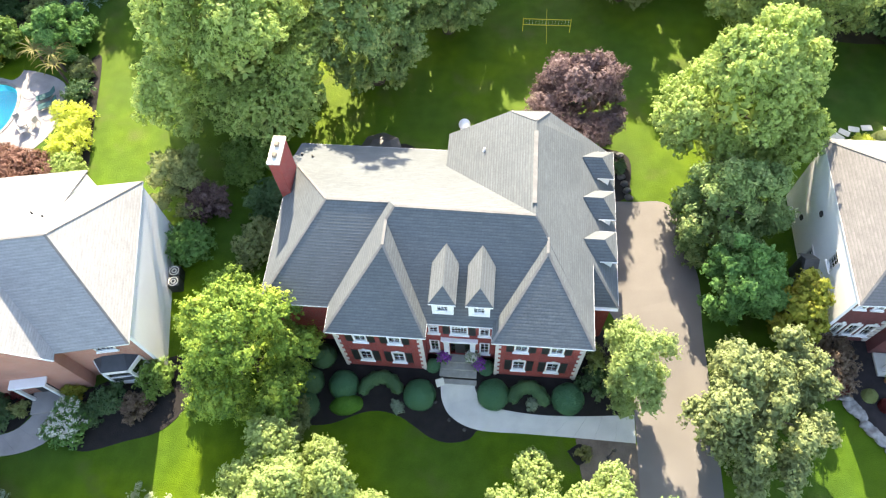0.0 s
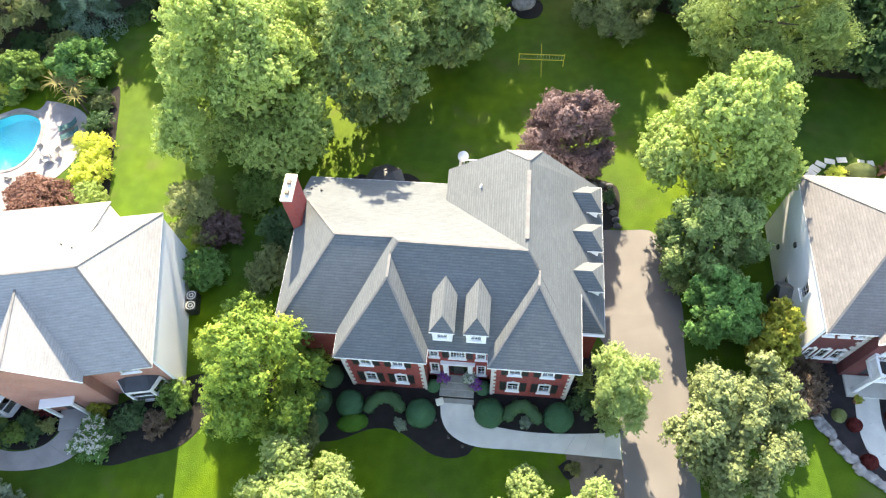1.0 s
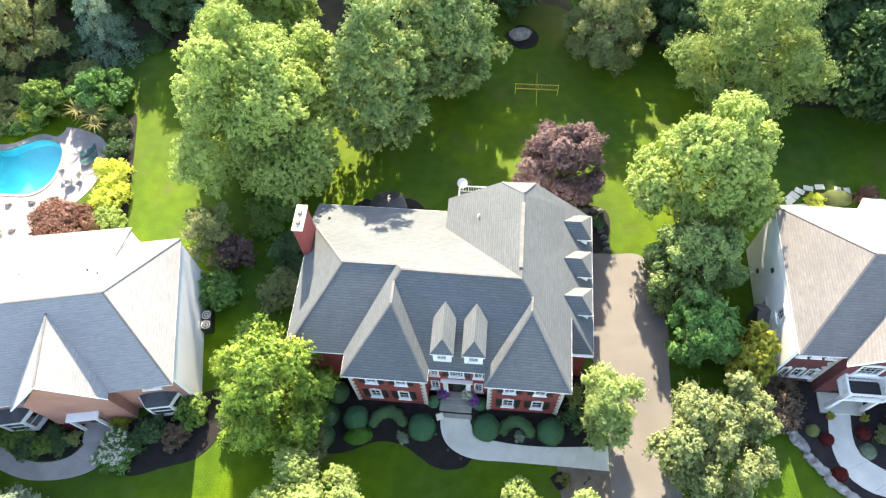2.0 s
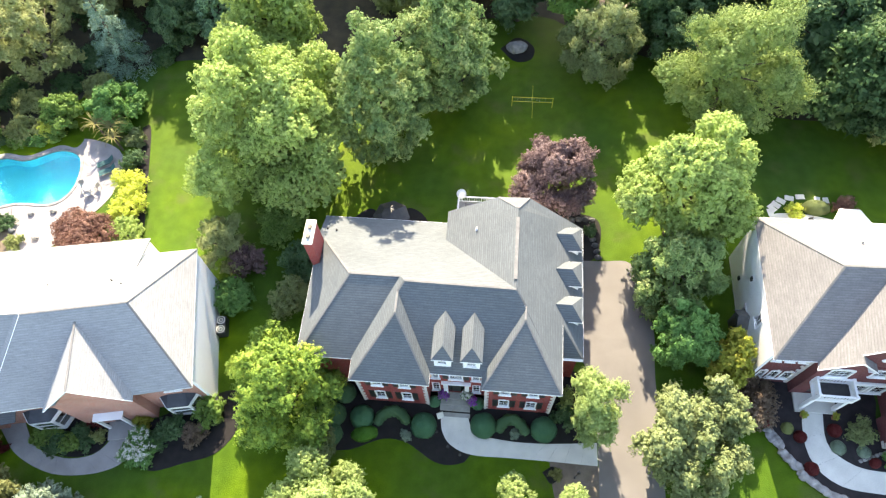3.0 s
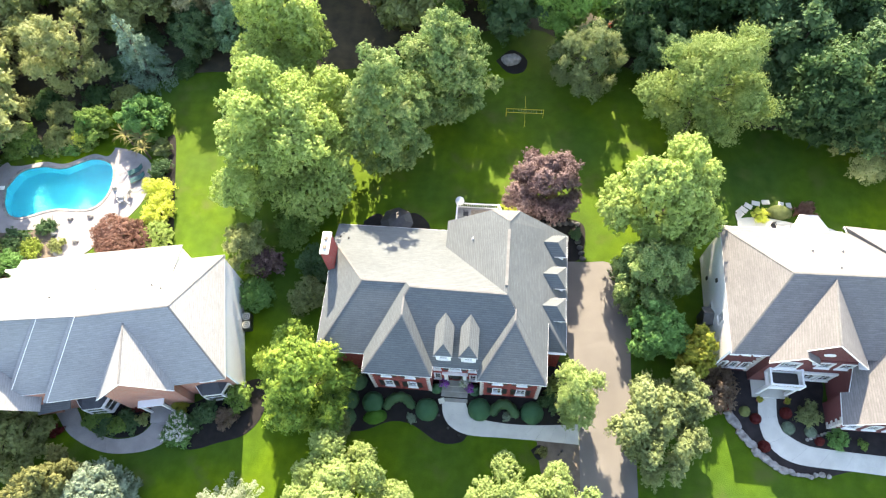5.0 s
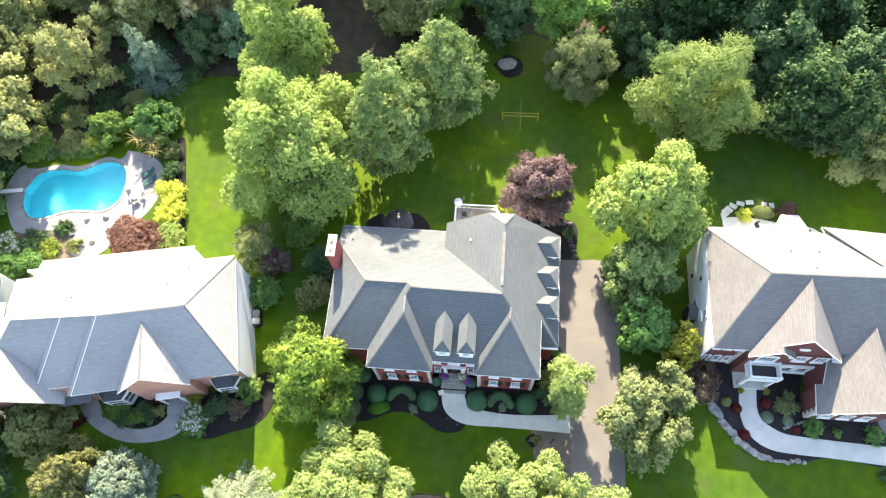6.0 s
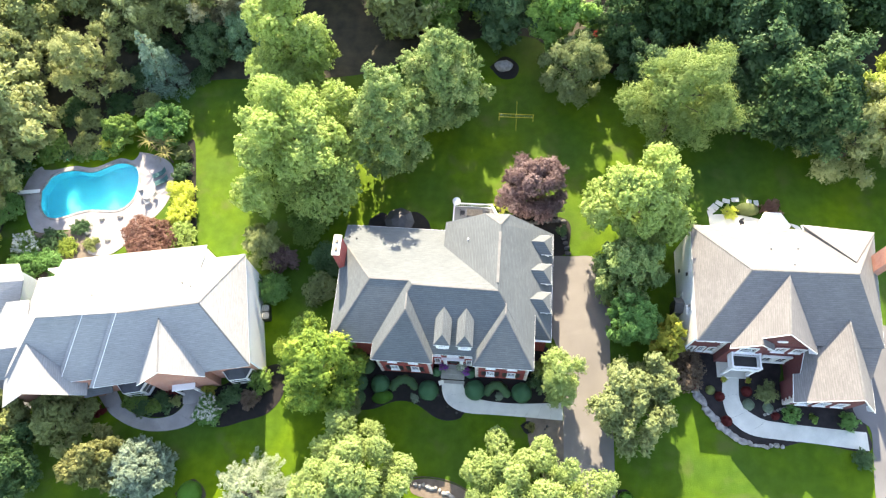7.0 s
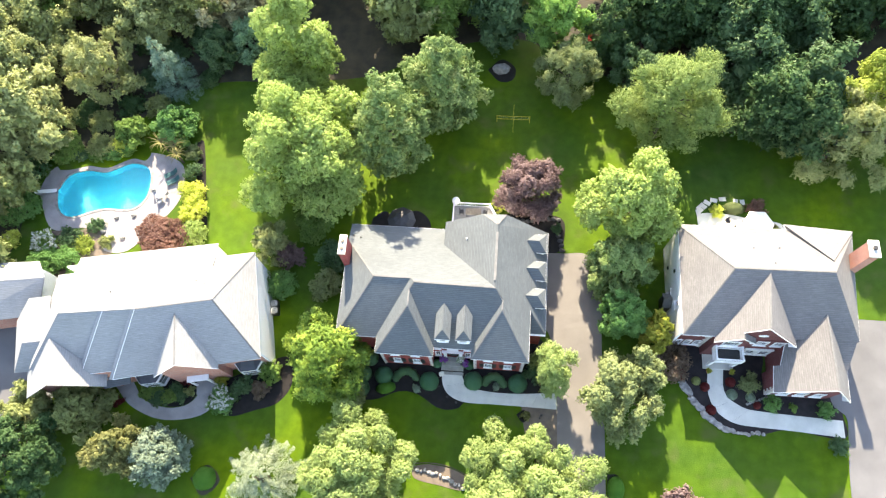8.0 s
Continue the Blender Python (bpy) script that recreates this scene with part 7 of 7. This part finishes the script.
net = thing("volleyball_net", 2.7, 46.2, 0, "low yellow taped lawn game net", "net")
for x in (0.65, 4.75):
    bm = bmesh.new()
    tube(bm, [(x, 46.2, 0), (x, 46.2, 1.5)], [0.03, 0.03], 8)
    part("pole", bm, YELLOW, net)
for zz in (1.4, 0.75):
    part("tape", box(0.65, 4.75, 46.19, 46.21, zz - 0.03, zz + 0.03), YELLOW, net)
for k in range(14):
    x = 0.9 + k * 0.28
    part("cord", box(x - 0.006, x + 0.006, 46.194, 46.206, 0.75, 1.4), WHITE, net)
line = thing("court_line", 2.75, 46.8, 0.03, "thin pale line marked on the grass", "line")
part("tape", box(2.735, 2.765, 44.7, 49.0, 0.04, 0.05), YELLOW, line)
play = thing("play_set", 12.3, 60.0, 0, "red and blue plastic play set in the woods", "play set")
for x, y in ((11.6, 59.4), (12.8, 59.4), (11.6, 60.6), (12.8, 60.6)):
    part("post", box(x - 0.06, x + 0.06, y - 0.06, y + 0.06, 0, 2.6), BARK_PALE, play)
part("platform", box(11.5, 12.9, 59.3, 60.7, 1.2, 1.3), BARK_PALE, play)
part("canopy", solid([[(11.4, 59.2, 2.6), (12.2, 59.2, 3.2), (12.2, 60.8, 3.2), (11.4, 60.8, 2.6)], [(13.0, 59.2, 2.6), (13.0, 60.8, 2.6), (12.2, 60.8, 3.2), (12.2, 59.2, 3.2)]], 0.05), BLUE, play, "blue canopy")
part("slide", solid([[(11.9, 59.2, 1.25), (12.5, 59.2, 1.25), (12.5, 56.9, 0.15), (11.9, 56.9, 0.15)]], 0.08), RED, play, "red slide")

# ---- round the pool ----
def lounger(x, y, turn):
    t = thing("sun_lounger", x, y, 0.06, "teal fabric sun lounger on the pool deck", "sun lounger", "sun loungers")
    m = pose(x, y, 0.06, 0, 0, turn)
    part("bed", box(-0.32, 0.32, -0.6, 0.6, 0.30, 0.35, m, 0.015), TEAL, t)
    part("backrest", box(-0.32, 0.32, 0.0, 0.72, 0.0, 0.05, m @ pose(0, 0.62, 0.32, 35, 0, 0), 0.015), TEAL, t)
    for sx in (-0.28, 0.28):
        for sy in (-0.5, 0.5):
            part("leg", box(sx - 0.02, sx + 0.02, sy - 0.02, sy + 0.02, 0, 0.30, m), METAL, t)


for k in range(2):
    lounger(-39.9 + 0.5 * k, 36.3 - 0.95 * k, -60)
for x, y, a in ((-41.0, 33.6, 30), (-40.2, 32.6, 120), (-39.6, 33.6, 250)):
    patio_chair(x, y, 0.06, a, METAL, "grey metal patio chair on the pool deck", "pool chairs")
ptable = thing("patio_table", -40.3, 33.3, 0.06, "small round grey patio table by the pool", "table")
bm = bmesh.new()
tube(bm, [(-40.3, 33.3, 0.74), (-40.3, 33.3, 0.78)], [0.5, 0.5], 20)
part("tabletop", bm, METAL, ptable)
bm = bmesh.new()
tube(bm, [(-40.3, 33.3, 0.06), (-40.3, 33.3, 0.1), (-40.3, 33.3, 0.12), (-40.3, 33.3, 0.74)], [0.25, 0.25, 0.05, 0.05], 10)
part("pedestal", bm, METAL, ptable)


def fountain_grass(x, y, r, seed, label):
    rng = np.random.default_rng(seed)
    t = thing("yucca_plant", x, y, 0, label, "plant", "spiky plants")
    for i in range(20):
        a = i * 2 * math.pi / 20 + rng.uniform(-0.2, 0.2)
        L = r * rng.uniform(0.75, 1.1)
        bm = bmesh.new()
        rows = []
        for q in (0.0, 0.35, 0.7, 1.0):
            w = 0.075 * (1.05 - q) + 0.01
            c = Vector((math.cos(a) * L * q, math.sin(a) * L * q, 2.1 + 1.1 * L * q * (1 - 0.75 * q)))
            s = Vector((-math.sin(a), math.cos(a), 0)) * w
            rows.append([bm.verts.new(Vector((x, y, 0)) + c + s), bm.verts.new(Vector((x, y, 0)) + c + Vector((0, 0, -0.03))), bm.verts.new(Vector((x, y, 0)) + c - s)])
        for p, q in zip(rows, rows[1:]):
            bm.faces.new((p[0], p[1], q[1], q[0]))
            bm.faces.new((p[1], p[2], q[2], q[1]))
        part("leaf", bm, L_STRAW, t)
    bm = bmesh.new()
    tube(bm, [(x, y, 0), (x, y, 2.2)], [0.12, 0.08], 8)
    part("stalk", bm, BARK, t)


fountain_grass(-39.3, 39.6, 1.9, 1, "spiky yellow-brown plant behind the pool")
fountain_grass(-38.6, 38.3, 1.4, 2, "spiky yellow-brown plant behind the pool")
fountain_grass(-41.0, 39.9, 1.6, 3, "spiky yellow-brown plant behind the pool")
shrub(-37.3, 39.3, 1.6, 1.2, L_SAGE, "pale grey-green shrub at the end of the hedge", lobes=9, seed=90)
shrub(-36.9, 36.6, 1.6, 1.3, L_DARK, "dark green hedge shrub by the pool", lobes=9, seed=91)
shrub(-53.0, 26.2, 1.6, 1.7, L_GREEN, "shrub covered with creamy white flowers", lobes=11, seed=92, flowers=WHITE_PETAL, flower_n=170)
shrub(-52.2, 23.6, 2.2, 2.4, L_FRESH, "broad bright green shrub behind the pale roof", lobes=14, seed=93)
shrub(-49.6, 24.2, 1.8, 1.9, L_FRESH, "bright green shrub behind the pale roof", lobes=12, seed=94)
shrub(-50.2, 27.2, 1.2, 1.6, L_DARK, "dark green shrub in the pool border", lobes=9, seed=95)
shrub(-48.2, 26.4, 1.1, 1.3, L_GOLD, "yellow-green shrub in the pool border", lobes=9, seed=96)
shrub(-45.6, 26.9, 1.0, 1.0, L_OLIVE, "olive shrub in the pool border", lobes=8, seed=97)
shrub(-47.4, 29.0, 0.9, 1.2, L_DARK, "low green shrub at the deck's edge", lobes=8, seed=98)
shrub(-57.6, 26.4, 1.4, 1.4, L_YELLOW, "yellow-leaved shrub under the trees", lobes=9, seed=99)
shrub(-57.4, 30.4, 3.0, 2.8, L_FRESH, "dense green hedge shrub beside the pool", lobes=14, seed=100)
shrub(-58.2, 35.6, 3.2, 2.8, L_DARK, "dense dark hedge shrub beside the pool", lobes=14, seed=101)
shrub(-53.6, 39.4, 2.0, 2.2, L_GREEN, "loose green shrub behind the pool", lobes=11, seed=102)
shrub(-49.6, 39.8, 1.8, 2.0, L_OLIVE, "loose olive shrub behind the pool", lobes=11, seed=103)
for i, (x, y, m) in enumerate(((-54.2, 37.9, L_GREEN), (-52.2, 38.4, L_DARK), (-50.0, 38.4, L_GREEN), (-48.0, 38.6, L_FRESH), (-46.4, 39.4, L_GREEN))):
    shrub(x, y, 0.9, 1.35, m, "low loose groundcover shrub along the pool's edge", lobes=9, seed=150 + i, group="pool edge shrubs", ry=0.9)
shrub(-46.8, 40.2, 1.4, 1.5, L_YELLOW, "yellow-green shrub behind the pool", lobes=9, seed=104)
sheet("planting_bed", [(-54.5, 24.6), (-54.0, 27.8), (-50.0, 28.2), (-46.9, 29.6), (-44.9, 27.8), (-44.8, 25.6), (-47.0, 24.4), (-50.5, 22.2)], 0.025, SOIL, "planted border between pool and house", "planting bed")
pool_rocks = thing("rock_group", -45.4, 30.0, 0, "few grey rocks on the pool deck", "rocks")
for i, (x, y) in enumerate(((-45.3, 30.2), (-46.5, 28.3), (-43.9, 27.6), (-43.2, 30.6))):
    part("rock", stone_bm(x, y, 0.15, 0.35, 0.25, 0.25, 60 + i), STONE, pool_rocks)

# ---- front of the pale roofed house ----
for i, (x, y, r) in enumerate(((-36.2, 9.3, 1.0), (-34.9, 9.0, 1.1), (-33.6, 9.1, 1.0), (-32.3, 9.3, 0.9), (-35.4, 10.1, 0.9), (-33.0, 10.2, 0.9))):
    shrub(x, y, 1.0, r, L_DARK if i % 2 else L_GREEN, "low evergreen shrub in the island bed", lobes=8, seed=110 + i, group="island bed shrubs")
shrub(-31.4, 9.9, 1.0, 0.7, L_OLIVE, "small golden shrub by the entry", lobes=7, seed=120)
shrub(-31.9, 11.1, 1.2, 0.8, L_CRIMSON, "dark red shrub beside the entry", lobes=7, seed=121)
shrub(-28.2, 11.4, 1.2, 0.8, L_AUTUMN, "orange and green shrub beside the entry", lobes=7, seed=122)
shrub(-25.5, 10.9, 1.5, 1.3, L_DARK, "dark green shrub below the bay window", lobes=9, seed=123)
shrub(-26.6, 10.0, 1.2, 1.1, L_DARK, "dark green shrub below the bay window", lobes=9, seed=124)
shrub(-23.6, 10.6, 1.3, 1.2, L_BROWN, "brownish twiggy shrub at the house corner", lobes=9, seed=125)
shrub(-22.6, 12.6, 2.2, 1.5, L_GREEN, "green shrub at the white wall's corner", lobes=11, seed=126)
shrub(-39.4, 8.2, 1.0, 0.8, L_CRIMSON, "dark red shrub beside the entry walk", lobes=7, seed=127)

# ---- garden and patio of the tan roofed house ----
edging = thing("stone_edging", 25.5, 11.5, 0, "irregular pale fieldstones edging a garden bed", "stone edging")
border = smooth_line([(21.3, 16.3), (22.0, 14.9), (23.1, 13.0), (24.3, 11.5), (25.7, 10.4), (27.3, 9.75), (29.0, 9.7), (30.2, 9.9)], 34)
rs = np.random.default_rng(3)
for i, p in enumerate(border):
    k = 1.0 if i < 24 else 0.7
    part("stone", stone_bm(float(p[0] + rs.uniform(-0.12, 0.12)), float(p[1] + rs.uniform(-0.12, 0.12)), 0.12, k * float(rs.uniform(0.26, 0.55)), k * float(rs.uniform(0.22, 0.42)), float(rs.uniform(0.15, 0.3)), 100 + i), STONE, edging)
edging2 = thing("stone_edging", 30.0, 13.2, 0, "short row of small stones in a garden bed", "stone edging")
for i in range(9):
    part("stone", stone_bm(28.8 + i * 0.33, 12.8 + 0.13 * i, 0.1, 0.17, 0.15, 0.15, 150 + i), STONE, edging2)
for i, (x, y, r) in enumerate(((21.9, 15.5, 0.7), (24.5, 14.3, 0.5), (25.0, 11.9, 0.55), (27.2, 15.0, 0.55), (29.8, 12.7, 0.4))):
    clipped(x, y, 0.8, r, L_CRIMSON, "round crimson barberry in dark mulch", 200 + i, group="crimson barberries", size=0.1)
clipped(23.6, 14.9, 0.7, 0.5, L_OLIVE, "small yellow-green round bush", 210)
shrub(29.0, 14.9, 1.2, 1.2, L_SAGE, "rounded green shrub in dark mulch", lobes=10, seed=130)
clipped(27.3, 13.7, 0.45, 0.6, L_BLUE, "low blue-green juniper mound", 211, size=0.1)
clipped(29.2, 13.5, 0.45, 0.55, L_BLUE, "low blue-green juniper mound", 212, size=0.1)
shrub(31.2, 13.0, 1.2, 1.05, L_FRESH, "bright green shrub at the garage corner", lobes=9, seed=131)
shrub(36.7, 12.6, 1.2, 1.0, L_FRESH, "bright green shrub at the garage corner", lobes=9, seed=132)
shrub(37.6, 9.0, 1.4, 1.1, L_DARK, "dark green round shrub beside the drive", lobes=9, seed=133)
shrub(33.5, 12.7, 0.5, 0.5, L_GREEN, "low perennial before the garage", "perennial", lobes=5, seed=134, category="plant")
for i, (x, y) in enumerate(((24.9, 16.0), (27.3, 16.0))):
    t = thing("flower_pot", x, y, 0.06, "terracotta pot with orange flowers by the porch", "pot", "porch pots")
    bm = bmesh.new()
    tube(bm, [(x, y, 0.06), (x, y, 0.4), (x, y, 0.44)], [0.16, 0.22, 0.24], 12)
    part("pot", bm, POT, t)
    rng = np.random.default_rng(i)
    at, nor, big = foliage(rng, dome_heads(rng, 0.32, 0.4, 6, 0.4, 0.2, 0.2), 0.08, 8)
    at, nor = fit_crown(at, 0.32, 0.4)[big < 2], nor[big < 2]
    fo = new("foliage", leaf_mesh("foliage", at + np.array([0, 0, 0.4]), nor, 0.09, 0.07, L_AUTUMN, rng))
    fo.parent = t
sheet("patio", [(24.9, 33.2), (25.1, 34.7), (28.0, 34.9), (31.0, 34.4), (34.6, 33.8), (34.6, 30.8), (24.9, 30.8)], 0.05, CONCRETE, "pale stone patio behind the tan roofed house", "patio")
stepping = thing("stepping_stones", 27.5, 36.2, 0, "ring of pale flat stepping stones", "stepping stones")
for i, (x, y) in enumerate(((25.0, 34.9), (25.2, 35.4), (25.6, 35.8), (26.1, 36.25), (26.9, 36.6), (27.9, 36.8), (29.4, 36.5), (30.2, 36.45))):
    part("stone", box(-0.42, 0.42, -0.27, 0.27, 0.0, 0.06, pose(x, y, 0.02, 0, 0, (100, 130, 140, 150, 170, 185, 80, 95)[i]), 0.03), CONCRETE, stepping)
shrub(27.1, 35.1, 0.8, 0.9, L_YELLOW, "yellow-green low shrub by the patio", lobes=8, seed=140)
clipped(29.1, 35.6, 0.9, 1.3, L_SAGE, "rounded grey-green shrub by the patio", 220, ry=0.8, size=0.1)
shrub(31.6, 35.7, 0.9, 1.3, L_RED, "rust red low shrub by the patio", lobes=9, seed=141)
shrub(33.4, 33.1, 0.8, 0.9, L_OLIVE, "olive tufted shrub by the patio", lobes=8, seed=142)
umb = thing("patio_umbrella", 31.0, 32.9, 0, "white open patio umbrella", "umbrella")
bm = bmesh.new()
tube(bm, [(31.0, 32.9, 0), (31.0, 32.9, 2.55)], [0.04, 0.03], 8)
part("pole", bm, METAL, umb)
for k in range(6):
    a0, a1 = k * math.pi / 3, (k + 1) * math.pi / 3
    bm = bmesh.new()
    c = bm.verts.new((31.0, 32.9, 2.6))
    ring = [bm.verts.new((31.0 + 1.75 * math.cos(a), 32.9 + 1.75 * math.sin(a), 2.1)) for a in (a0, a1)]
    low = [bm.verts.new((31.0 + 1.75 * math.cos(a), 32.9 + 1.75 * math.sin(a), 1.95)) for a in (a0, a1)]
    bm.faces.new((c, ring[0], ring[1]))
    bm.faces.new((ring[0], low[0], low[1], ring[1]))
    part("panel", bm, CANVAS, umb)
for x, y, a in ((28.2, 33.8, 20), (29.0, 33.0, 140)):
    patio_chair(x, y, 0.05, a, DARK, "dark patio chair behind the tan roofed house", "patio chairs")
